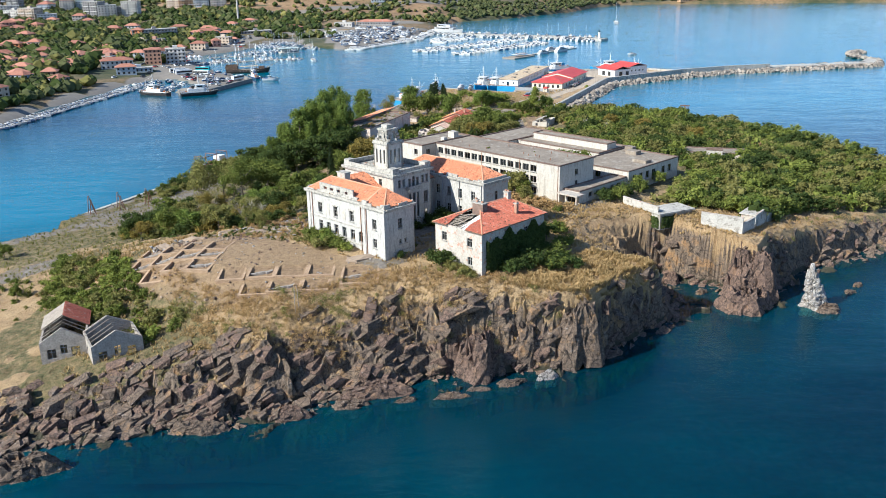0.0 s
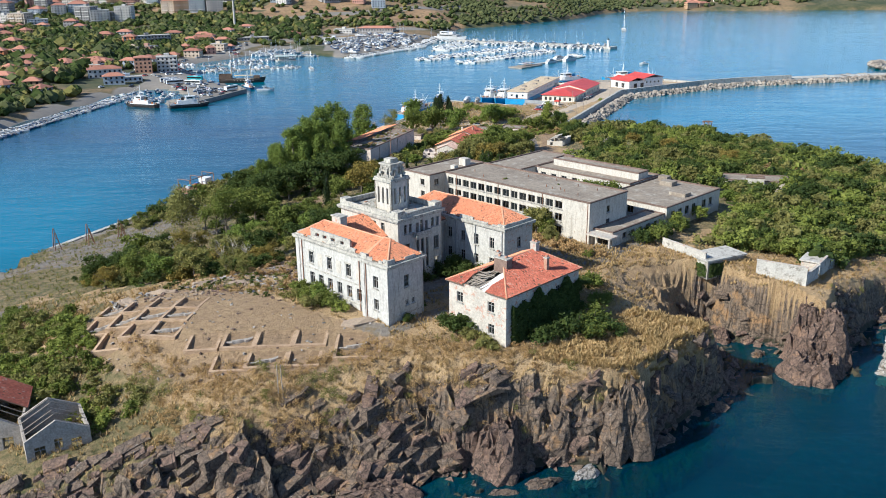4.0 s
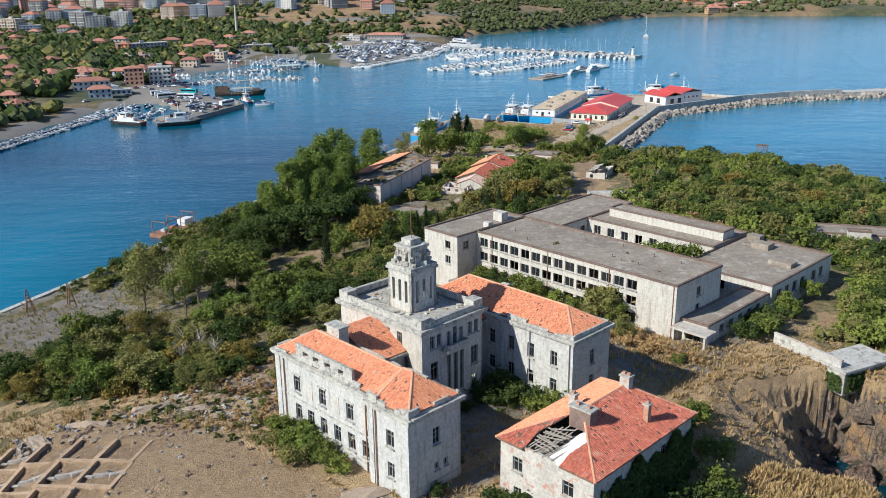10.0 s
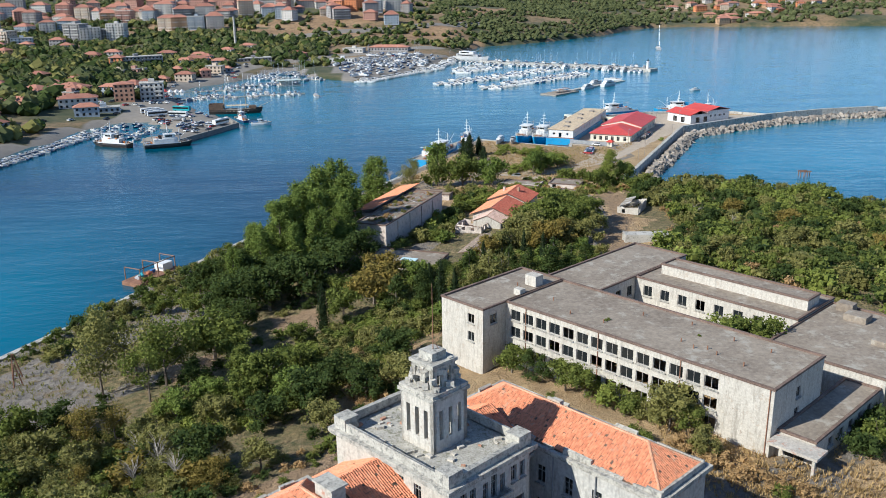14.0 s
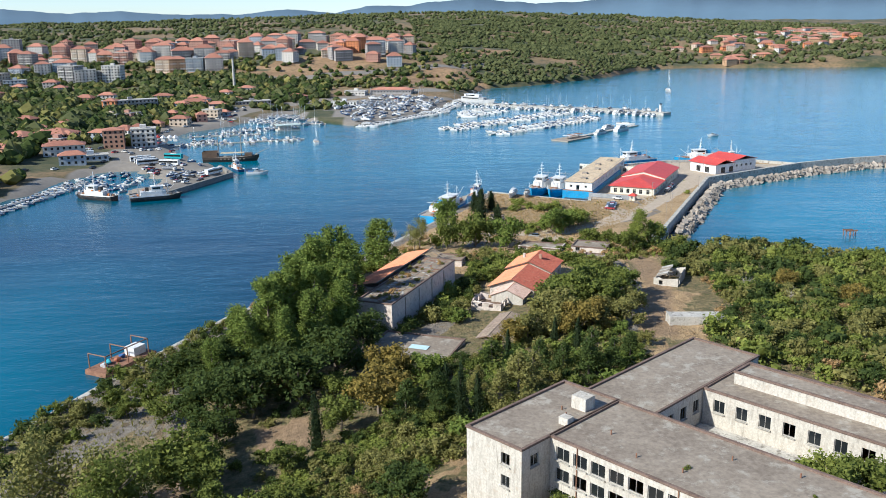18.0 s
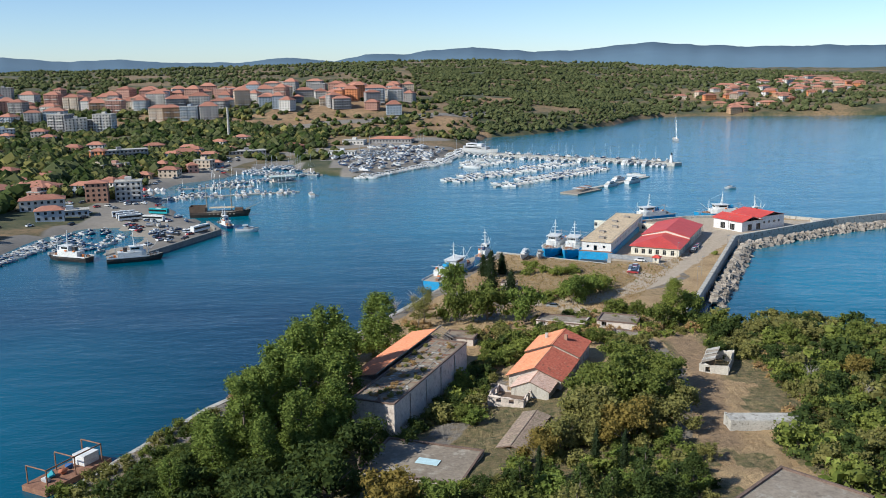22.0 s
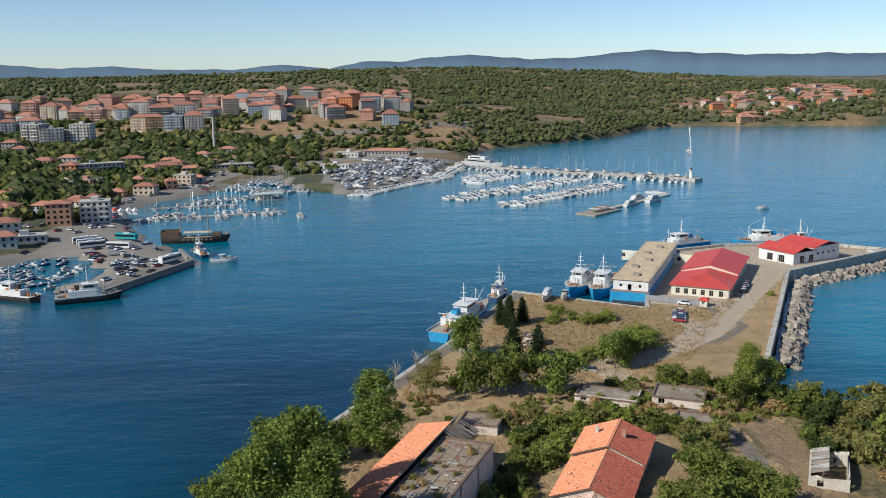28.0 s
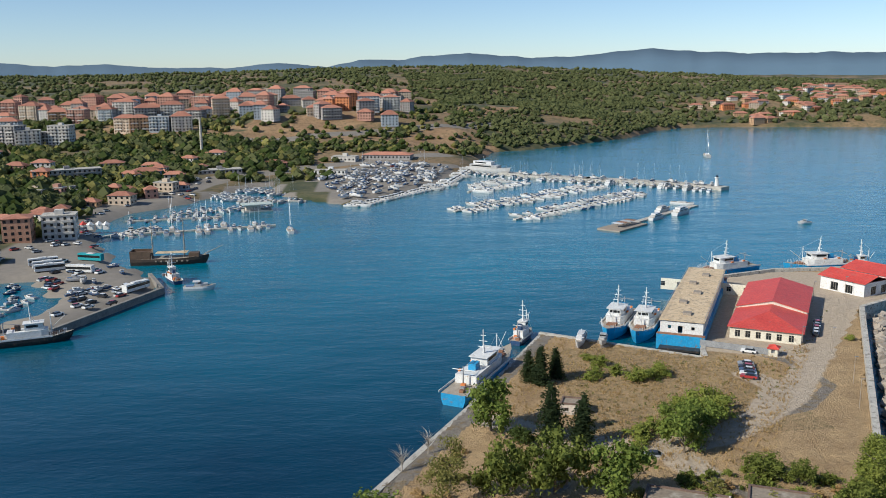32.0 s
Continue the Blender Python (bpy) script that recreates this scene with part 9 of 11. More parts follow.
# ---- boats and ships ----
def hull_bm(L, B, H, bow=0.32, draft=0.5, rake=0.12, stations=9, stern=0.8):
    """A hull from bow (+x) to stern: sections that widen from the stem, with sheer, closed by a deck."""
    bm = bmesh.new()
    rings = []
    for i in range(stations):
        t = i / (stations - 1)
        x = L / 2 - t * L
        w = B / 2 * (min(1.0, (t / bow)) ** 0.6 if t < bow else 1 - (1 - stern) * ((t - bow) / (1 - bow)) ** 2)
        w = max(w, 0.02)
        top = H * (1 + 0.35 * max(0, (0.45 - t) / 0.45) ** 2)
        push = rake * L * max(0, (0.25 - t) / 0.25)
        pts = [(x - push, -w * 0.25, -draft), (x - push * 0.7, -w * 0.8, -draft * 0.2), (x, -w, top * 0.55), (x + push * 0.2, -w, top), (x + push * 0.2, w, top), (x, w, top * 0.55), (x - push * 0.7, w * 0.8, -draft * 0.2), (x - push, w * 0.25, -draft)]
        rings.append([bm.verts.new(p) for p in pts])
    for a, b in zip(rings, rings[1:]):
        for k in range(8):
            f = bm.faces.new((a[k], a[(k + 1) % 8], b[(k + 1) % 8], b[k]))
            f.material_index = 1 if k == 3 else 0
    bm.faces.new(rings[-1])
    bm.faces.new(rings[0][::-1])
    return bm


DECK = mat("boat_deck", (0.26, 0.22, 0.17), (0.44, 0.39, 0.32), 0.6, 4.0, 0.8, bump=0.05)
CANVAS = mat("boat_canvas", (0.05, 0.10, 0.20), (0.12, 0.2, 0.34), 0.5, 4.0, 0.9, bump=0.1, rand=0.3)
ALU = plain("mast_alloy", (0.62, 0.63, 0.64), 0.35, 0.5)
BUOY = plain("orange_gear", (0.62, 0.2, 0.05), 0.6)


def motorboat(L, material, label):
    b = thing("motorboat", pose(0, 0, -60), label, "motorboat", "boats in the marina")
    part("hull", hull_bm(L, L * 0.32, L * 0.14, draft=0.35), (material, DECK), b)
    bm = bmesh.new()
    prism(bm, [(L * 0.26, -L * 0.07), (L * 0.26, L * 0.07), (L * 0.05, L * 0.13), (-L * 0.14, L * 0.13), (-L * 0.14, -L * 0.13), (L * 0.05, -L * 0.13)], L * 0.14, L * 0.22)
    part("cabin", bm, HULL_WHITE, b)
    part("windscreen", boxes((-L * 0.02, L * 0.06, -L * 0.115, L * 0.115, L * 0.222, L * 0.275)), GLASS, b)
    part("hardtop", boxes((-L * 0.2, L * 0.03, -L * 0.12, L * 0.12, L * 0.277, L * 0.295)), HULL_WHITE, b)
    part("cockpit", boxes((-L * 0.42, -L * 0.17, -L * 0.1, L * 0.1, L * 0.142, L * 0.165)), CANVAS, b)
    return b


def sailboat(L, material, label):
    b = thing("sailboat", pose(0, 0, -60), label, "sailboat", "boats in the marina")
    part("hull", hull_bm(L, L * 0.29, L * 0.11, draft=0.4, stern=0.7), (material, DECK), b)
    bm = bmesh.new()
    prism(bm, [(L * 0.2, -L * 0.05), (L * 0.2, L * 0.05), (0, L * 0.09), (-L * 0.18, L * 0.09), (-L * 0.18, -L * 0.09), (0, -L * 0.09)], L * 0.11, L * 0.155)
    part("cabin", bm, HULL_WHITE, b)
    bm = bmesh.new()
    tube(bm, (L * 0.08, 0, L * 0.1), (L * 0.08, 0, L * 1.32), 0.09, 0.06, 5)
    for s in (-1, 1):
        tube(bm, (L * 0.08, 0, L * 0.8), (L * 0.08, s * L * 0.1, L * 0.8), 0.03, 0.03, 3)
    part("mast", bm, ALU, b)
    bm = bmesh.new()
    tube(bm, (L * 0.08, 0, L * 0.24), (-L * 0.32, 0, L * 0.24), 0.16, 0.12, 5)
    part("furled_sail", bm, CANVAS, b)
    bm = bmesh.new()
    tube(bm, (L * 0.5, 0, L * 0.14), (L * 0.08, 0, L * 1.3), 0.025, 0.025, 3)
    tube(bm, (-L * 0.48, 0, L * 0.12), (L * 0.08, 0, L * 1.31), 0.02, 0.02, 3)
    part("stay_wire", bm, ALU, b)
    return b


def yacht(L, label):
    b = thing("motor_yacht", pose(0, 0, -60), label, "yacht", "boats in the marina")
    part("hull", hull_bm(L, L * 0.25, L * 0.11, draft=0.6, bow=0.45), (HULL_WHITE, DECK), b)
    for k, (x0, x1, w, z) in enumerate(((-0.4, 0.24, 0.1, 0.11), (-0.32, 0.1, 0.085, 0.17))):
        bm = bmesh.new()
        prism(bm, [(L * x1, -L * w * 0.6), (L * x1, L * w * 0.6), (L * (x1 - 0.1), L * w), (L * x0, L * w), (L * x0, -L * w), (L * (x1 - 0.1), -L * w)], L * z, L * (z + 0.055))
        part("deckhouse", bm, HULL_WHITE, b)
        part("window_band", boxes((L * (x0 + 0.05), L * (x1 - 0.1), -L * w - 0.03, L * w + 0.03, L * (z + 0.02), L * (z + 0.042))), GLASS, b)
    bm = bmesh.new()
    tube(bm, (-L * 0.1, 0, L * 0.225), (-L * 0.14, 0, L * 0.31), 0.12, 0.06)
    part("radar_mast", bm, HULL_WHITE, b)
    return b


def work_ship(L, B, H, hull_mat, label, house=-0.22, name="fishing_ship"):
    """A steel working ship with wheelhouse, masts, rails and deck gear."""
    b = thing(name, pose(0, 0, -60), label, "ship", "ships at the quays")
    part("hull", hull_bm(L, B, H, bow=0.36, draft=1.2, rake=0.08, stations=13, stern=0.85), (hull_mat, DECK), b)
    part("bulwark", boxes((-L * 0.5, L * 0.25, -B / 2 - 0.02, -B / 2 + 0.12, H, H + 0.6), (-L * 0.5, L * 0.25, B / 2 - 0.12, B / 2 + 0.02, H, H + 0.6)), WHITE_PAINT, b)
    bm = bmesh.new()
    w = B * 0.38
    prism(bm, [(L * 0.2, -w * 0.7), (L * 0.2, w * 0.7), (L * 0.12, w), (-L * 0.3, w), (-L * 0.3, -w), (L * 0.12, -w)], H, H + 2.4)
    part("deckhouse", bm, WHITE_PAINT, b)
    bm = bmesh.new()
    prism(bm, [(L * 0.15, -w * 0.6), (L * 0.15, w * 0.6), (L * 0.08, w * 0.8), (-L * 0.08, w * 0.8), (-L * 0.08, -w * 0.8), (L * 0.08, -w * 0.8)], H + 2.4, H + 4.6)
    part("wheelhouse", bm, WHITE_PAINT, b)
    part("wheelhouse_glazing", boxes((-L * 0.06, L * 0.085, -w * 0.8 - 0.03, w * 0.8 + 0.03, H + 3.4, H + 4.2), (L * 0.1, L * 0.153, -w * 0.5, w * 0.5, H + 3.4, H + 4.2)), GLASS, b)
    part("bridge_roof", boxes((-L * 0.1, L * 0.16, -w * 0.9, w * 0.9, H + 4.603, H + 4.75)), WHITE_PAINT, b)
    bm = bmesh.new()
    tube(bm, (0, 0, H + 4.7), (-0.3, 0, H + 11.5), 0.3, 0.12, 6)
    for z, q in ((6.5, 1.6), (8.2, 1.2), (9.8, 0.8)):
        tube(bm, (-0.2, -q, H + z), (-0.2, q, H + z), 0.1, 0.1, 4)
    tube(bm, (1.0, 0, H + 4.7), (-0.25, 0, H + 9.0), 0.12, 0.1, 4)
    part("mast", bm, WHITE_PAINT, b)
    bm = bmesh.new()
    tube(bm, (-L * 0.34, 0, H), (-L * 0.34, 0, H + 5.4), 0.22, 0.14, 6)
    tube(bm, (-L * 0.34, -w, H + 4.4), (-L * 0.34, w, H + 4.4), 0.14, 0.14, 5)
    tube(bm, (-L * 0.34, 0, H + 5.2), (-L * 0.1, 0, H + 4.0), 0.1, 0.1, 4)
    part("aft_gantry", bm, STEEL, b)
    part("funnel", boxes((-L * 0.2, -L * 0.13, -w * 0.35, w * 0.35, H + 2.403, H + 4.2)), hull_mat, b)
    part("hatch", boxes((L * 0.23, L * 0.32, -w * 0.5, w * 0.5, H * 1.05, H * 1.05 + 0.7)), RUST, b)
    bm = bmesh.new()
    for k in range(9):
        x = L * (0.2 + 0.028 * k)
        for s in (-1, 1):
            y = s * B * 0.5 * (1 - k / 10) ** 0.6
            tube(bm, (x, y, H), (x, y, H * 1.3 + 0.9), 0.04, 0.04, 3)
    part("bow_rail", bm, WHITE_PAINT, b)
    for k, x in enumerate((-0.46, -0.42, -0.38, -0.28, 0.34, 0.38)):
        part("deck_gear", boxes((L * x, L * x + 1.1, -w * 0.7 + 0.5 * k, -w * 0.7 + 1.2 + 0.5 * k, H, H + 0.7 + 0.2 * (k % 3))), (RUST, STEEL, BUOY, CANVAS)[k % 4], b)
    bm = bmesh.new()
    tube(bm, (L * 0.24, 0, H), (L * 0.24, 0, H + 7.5), 0.2, 0.1, 6)
    tube(bm, (L * 0.24, 0, H + 2.0), (L * 0.42, 0, H + 6.0), 0.12, 0.08, 5)
    for s in (-1, 1):
        tube(bm, (L * 0.24, 0, H + 7.2), (L * 0.24, s * B * 0.45, H + 0.5), 0.04, 0.04, 3)
    tube(bm, (L * 0.24, 0, H + 7.4), (0, 0, H + 10.5), 0.04, 0.04, 3)
    part("foremast", bm, WHITE_PAINT, b)
    for x in (-0.25, -0.05):
        part("life_raft", boxes((L * x, L * x + 1.0, w * 0.85, w * 0.85 + 0.6, H + 2.403, H + 2.9)), BUOY, b)
    return b


patrol = work_ship(42, 8.0, 3.2, HULL_BLUE, "blue and white patrol ship moored at the quay", name="patrol_ship")
patrol.matrix_basis = pose(25.5, 541.0, 0, 0, 0, 61)
trawlers = [work_ship(31, 8.2, 3.4, HULL_BLUE, "blue-hulled trawler with white upperworks")]
trawlers[0].matrix_basis = pose(75.5, 585.0, 0, 0, 0, 62 + 180)
for x, y, a in ((83.6, 581.0, 242), (140.5, 655.5, 200), (182, 658.0, 184)):
    copy_thing(trawlers[0], pose(x, y, 0, 0, 0, a))
launch = work_ship(14, 4.2, 1.5, HULL_NAVY, "small dark launch at the quay corner", name="harbour_launch")
launch.matrix_basis = pose(42.5, 577.0, 0, 0, 0, 60)
copy_thing(launch, pose(201, 659, 0, 0, 0, 0))
barge = thing("floating_dock", pose(107.0, 598.5, 0, 0, 0, 63.4), "long blue floating dock with a rusty tan upper deck", "floating dock", "ships at the quays")
part("hull", boxes((-42, 42, -7.2, 7.2, -2, 4.6)), HULL_BLUE, barge)
part("house", panel(76, 4.0, 0.3, [(x, x + 1.2, 1.4, 2.8) for x in np.arange(2, 73, 3.6)]), WHITE_PAINT, barge, m=pose(-40, -6.4, 4.6))
part("house", panel(76, 4.0, 0.3, [(x, x + 1.2, 1.4, 2.8) for x in np.arange(2, 73, 3.6)]), WHITE_PAINT, barge, m=pose(36, 6.4, 4.6, 0, 0, 180))
part("house_end", panel(12.2, 4.0, 0.3, [(5, 6.4, 0.2, 2.4), (2, 3, 1.4, 2.4), (9, 10, 1.4, 2.4)]), WHITE_PAINT, barge, m=pose(-39.95, 6.1, 4.6, 0, 0, 270))
part("house_end", panel(12.2, 4.0, 0.3, []), WHITE_PAINT, barge, m=pose(35.95, -6.1, 4.6, 0, 0, 90))
part("upper_deck", boxes((-40.5, 36.5, -6.8, 6.8, 8.603, 8.9)), YELLOW_SAND, barge, "tan deck stained with rust")
part("lower_deck", boxes((-42, -40.1, -7.2, 7.2, 4.603, 4.75), (36.3, 42, -7.2, 7.2, 4.603, 4.75)), RUST, barge)
part("ramp", boxes((-45.5, -42.003, -6, 6, 0.6, 1.2)), HULL_BLACK, barge)
for k in range(5):
    part("deck_box", boxes((-34 + 14 * k, -31 + 14 * k, -2.0 + (k % 2) * 3, 0.5 + (k % 2) * 3, 8.903, 9.6)), OLD_WOOD, barge)
bm = bmesh.new()
for k in range(28):
    for y in (-6.7, 6.7):
        tube(bm, (-40 + 2.8 * k, y, 8.9), (-40 + 2.8 * k, y, 10.0), 0.05, 0.05, 3)
for y in (-6.7, 6.7):
    tube(bm, (-40, y, 10.0), (35.6, y, 10.0), 0.05, 0.05, 3)
part("rail", bm, STEEL, barge)
dry = motorboat(8.0, HULL_WHITE, "white motorboat standing on the quay")
dry.matrix_basis = pose(64.0, 560.0, 3.9, 0, 0, 250)
for x, y, z in ((64.0, 562.0, 2.8), (64.0, 558.0, 2.8)):
    tagged(part("boat_cradle", boxes((-1.2, 1.2, -0.15, 0.15, 0, 0.9)), OLD_WOOD, None, m=pose(x, y, z - 0.2)), "wooden cradle under a white boat", "cradle")
blk = work_ship(24, 6.2, 2.2, HULL_BLACK, "old black and white fishing ship at the town pier")
blk.matrix_basis = pose(-114, 590.5, 0, 0, 0, 18)
copy_thing(blk, pose(-145, 596, 0, 0, 0, 155))
copy_thing(launch, pose(-88, 672, 0, 0, 0, 120))
pirate = thing("tall_ship", pose(-97, 708, 0, 0, 0, 2), "dark wooden two-masted excursion ship with furled sails", "ship", "ships at the quays")
part("hull", hull_bm(34, 8.0, 3.0, bow=0.4, draft=1.2, rake=0.06, stations=13), (mat("tarred_wood", (0.03, 0.02, 0.014), (0.075, 0.05, 0.035), 0.6, 4.0, 0.7, bump=0.3), DECK), pirate)
TARRED = mat("stained_planks", (0.06, 0.036, 0.022), (0.15, 0.095, 0.06), 0.8, 5.0, 0.8, bump=0.2)
part("aft_castle", boxes((-17, -8, -3.4, 3.4, 3.0, 5.6)), TARRED, pirate)
part("aft_rail", boxes((-17, -8, -3.4, -3.2, 5.603, 6.5), (-17, -8, 3.2, 3.4, 5.603, 6.5), (-17, -16.8, -3.19, 3.19, 5.603, 6.5)), TARRED, pirate)
part("fore_deckhouse", boxes((8.5, 13, -2.2, 2.2, 3.0, 4.9)), TARRED, pirate)
for k in range(7):
    part("gun_port", boxes((-6 + 2.3 * k, -5.2 + 2.3 * k, -4.06, -3.9, 1.6, 2.3)), OLD_WOOD, pirate)
part("awning", boxes((-6, 8, -2.6, 2.6, 5.2, 5.35)), YELLOW_SAND, pirate)
for x, h in ((-7.5, 19), (6.5, 20)):
    bm = bmesh.new()
    tube(bm, (x, 0, 2.5), (x, 0, h), 0.28, 0.12, 6)
    for z in (0.5, 0.72, 0.9):
        tube(bm, (x, -3.4, h * z), (x, 3.4, h * z), 0.13, 0.13, 4)
    for s in (-1, 1):
        tube(bm, (x, s * 3.6, 3.0), (x, 0, h * 0.85), 0.05, 0.05, 3)
    part("mast", bm, OLD_WOOD, pirate)
bm = bmesh.new()
tube(bm, (15, 0, 4.0), (24, 0, 8.0), 0.25, 0.1, 5)
tube(bm, (23.5, 0, 7.8), (6.5, 0, 18.5), 0.04, 0.04, 3)
part("bowsprit", bm, OLD_WOOD, pirate)
houseboat = thing("floating_restaurant", pose(-78, 860, 0, 0, 0, 18), "floating boathouse with a pale flat roof", "boathouse")
part("float", boxes((-9, 9, -5, 5, -0.6, 1.0)), CONCRETE, houseboat)
part("roof", boxes((-9.5, 9.5, -5.5, 5.5, 4.4, 4.8)), plain("pale_green_roof", (0.5, 0.56, 0.5)), houseboat)
for x in (-8.5, -3, 3, 8.5):
    for y in (-4.5, 4.5):
        part("post", boxes((x - 0.15, x + 0.15, y - 0.15, y + 0.15, 1.003, 4.4)), OLD_WOOD, houseboat)
part("cabin", boxes((-7, 2, -3, 3, 1.003, 4.0)), PLASTER_PINK, houseboat)

# ---- pontoons and moorings ----
FLEET = [motorboat(7.5, HULL_WHITE, "small white motorboat with a hardtop"), motorboat(9.5, HULL_WHITE, "white cabin motorboat at a pontoon"), motorboat(6.5, HULL_NAVY, "small dark-hulled motorboat with canvas cover"), sailboat(11.0, HULL_WHITE, "white sailing boat with a tall alloy mast"), sailboat(13.0, HULL_WHITE, "large white sailing yacht with furled sails"), sailboat(10.0, HULL_NAVY, "dark blue sailing boat with a tall mast"), yacht(17.0, "white motor yacht with two decks")]
BOATS = [0]
cruiser = yacht(12.0, "white motor cruiser laid up on the port quay")
cruiser.matrix_basis = pose(57.5, 561.5, 3.5, 0, 0, -112)
for k in (-3.2, 0.5, 3.0):
    part("chock", boxes((k - 0.2, k + 0.2, -1.0, 1.0, -0.95, 0.2)), OLD_WOOD, cruiser)


def moor(x, y, a, pick, z=0.0, scale=1.0):
    src = FLEET[pick]
    if src.location.z < -50:
        src.matrix_basis = pose(x, y, z, 0, 0, a)
        return
    c = copy_thing(src, pose(x, y, z, 0, 0, a))
    c.scale = (scale, scale, scale)
    BOATS[0] += 1


def pontoon(a, b, wide, label, sidesets, gap, mix_of, seed, z=0.7, kind="pontoon"):
    """A floating jetty from a to b with boats moored stem-on along it."""
    d = Vector((b[0] - a[0], b[1] - a[1]))
    ang = math.degrees(math.atan2(d.y, d.x))
    p = thing(kind, pose(a[0], a[1], 0, 0, 0, ang), label, "pontoon", "pontoons of the marina")
    n = max(1, int(d.length / 12))
    for k in range(n):
        part("float_section", boxes((d.length * k / n + 0.1, d.length * (k + 1) / n - 0.1, -wide / 2, wide / 2, -0.5, z)), CONCRETE, p)
    r = random.Random(seed)
    u = d.normalized()
    nrm = Vector((-u.y, u.x))
    for s in sidesets:
        t = 3.0
        while t < d.length - 2:
            pick = r.choice(mix_of)
            L = (7.5, 9.5, 6.5, 11, 13, 10, 17)[pick]
            if r.random() < 0.9:
                off = wide / 2 + L * 0.5 + 0.8
                q = Vector(a) + u * t + nrm * (s * off)
                moor(q.x, q.y, ang + 90 * s + r.choice((0, 180)) + r.uniform(-3, 3), pick, 0.0, r.uniform(0.9, 1.08))
            t += gap * r.uniform(0.85, 1.25) * (1.5 if pick == 6 else 1)


MIXED = (0, 1, 1, 0, 2, 3, 3, 4, 1)
pontoon((159, 941), (44, 838), 2.4, "long floating pontoon with boats on both sides", (1, -1), 4.6, MIXED, 1)
pontoon((180, 903), (76, 804), 2.4, "long floating pontoon with boats on both sides", (1, -1), 4.8, (0, 1, 1, 3, 1, 0, 5), 2)
pontoon((197, 841), (124, 768), 4.0, "wide floating pontoon, mostly empty", (), 14.0, (6,), 3)
moor(170, 822, 45, 6, 0, 1.0)
moor(178, 812, 45, 6, 0, 1.2)
moor(158, 797, 45, 6, 0, 0.95)
moor(190, 846, 315, 4, 0, 1.2)
raft2 = thing("pontoon_bar", pose(130, 772, 0, 0, 0, 44), "floating pontoon bar with red awnings and dark deck", "pontoon")
part("deck", boxes((-14, 16, -7, 7, -0.5, 0.75)), OLD_WOOD, raft2)
for k in range(4):
    part("awning", boxes((-6 + 4.6 * k, -2.4 + 4.6 * k, -3, 3, 2.9, 3.05)), RUST if k % 2 else HULL_WHITE, raft2)
    part("awning_post", boxes((-4.4 + 4.6 * k, -4.2 + 4.6 * k, -0.1, 0.1, 0.753, 2.9)), OLD_WOOD, raft2)
pontoon((108, 975), (62, 926), 2.4, "short floating pontoon with yachts", (1, -1), 6.5, (6, 1, 4, 3), 4)
pontoon((-138, 784), (-60, 803), 2.4, "inner harbour pontoon with small boats", (1, -1), 5.2, (0, 0, 2, 3, 1, 4), 5)
pontoon((-128, 850), (-70, 880), 2.0, "inner harbour pontoon with small boats", (1, -1), 4.8, (0, 0, 2, 1, 2), 6)
pontoon((-150, 776), (-128, 808), 2.0, "walkway with small boats", (-1,), 4.0, (0, 2, 0), 7)
pontoon((-118, 935), (-92, 905), 2.0, "walkway with small boats", (1, -1), 4.2, (0, 1, 3, 0), 8)
pontoon((-104, 960), (-60, 930), 2.0, "walkway with small boats", (1, -1), 4.0, (0, 1, 3, 0, 2), 11)
pontoon((-96, 906), (-50, 898), 2.0, "inner harbour pontoon with small boats", (1, -1), 4.4, (0, 1, 3, 4, 0), 12)
pontoon((-150, 828), (-96, 838), 2.0, "inner harbour pontoon with small boats", (1, -1), 4.2, (0, 2, 0, 3), 13)
mole2 = thing("marina_mole", pose(0, 0, 0), "stone mole sheltering the marina", "mole", kind="structure")
for (x0, y0), (x1, y1) in zip([(70, 1072), (120, 1010), (162, 980), (214, 946)], [(120, 1010), (162, 980), (214, 946), (243, 912)]):
    d = Vector((x1 - x0, y1 - y0))
    part("mole_block", boxes((-2, d.length + 2, -6, 6, -3, 2.2)), CONCRETE, mole2, m=pose(x0, y0, 0, 0, 0, math.degrees(math.atan2(d.y, d.x))))
r = random.Random(31)
for k in range(44):
    t = (k + r.random()) / 44
    line = [(78, 1056), (120, 1004), (162, 974), (214, 940), (240, 912)]
    i = min(3, int(t * 4))
    q = t * 4 - i
    x, y = line[i][0] + q * (line[i + 1][0] - line[i][0]), line[i][1] + q * (line[i + 1][1] - line[i][1])
    moor(x - 7 + r.uniform(-2, 2), y - 9 + r.uniform(-2, 2), 50 + r.uniform(-8, 8), r.choice((1, 3, 4, 6, 1, 0)))
    if k % 2 == 0:
        moor(x + r.uniform(-2, 3), y + r.uniform(0, 6), r.uniform(0, 360), r.choice((0, 1, 2)), 2.9, 0.8)
beacon = thing("mole_light", pose(240, 916, 2.2), "small white light tower on the mole head", "light tower")
bm = bmesh.new()
tube(bm, (0, 0, 0), (0, 0, 6), 1.6, 1.2, 8)
tube(bm, (0, 0, 6), (0, 0, 6.4), 1.9, 1.9, 8)
part("shaft", bm, WHITE_PAINT, beacon)
bm = bmesh.new()
tube(bm, (0, 0, 6.403), (0, 0, 8.0), 0.9, 0.5, 8)
part("lantern", bm, GLASS, beacon)
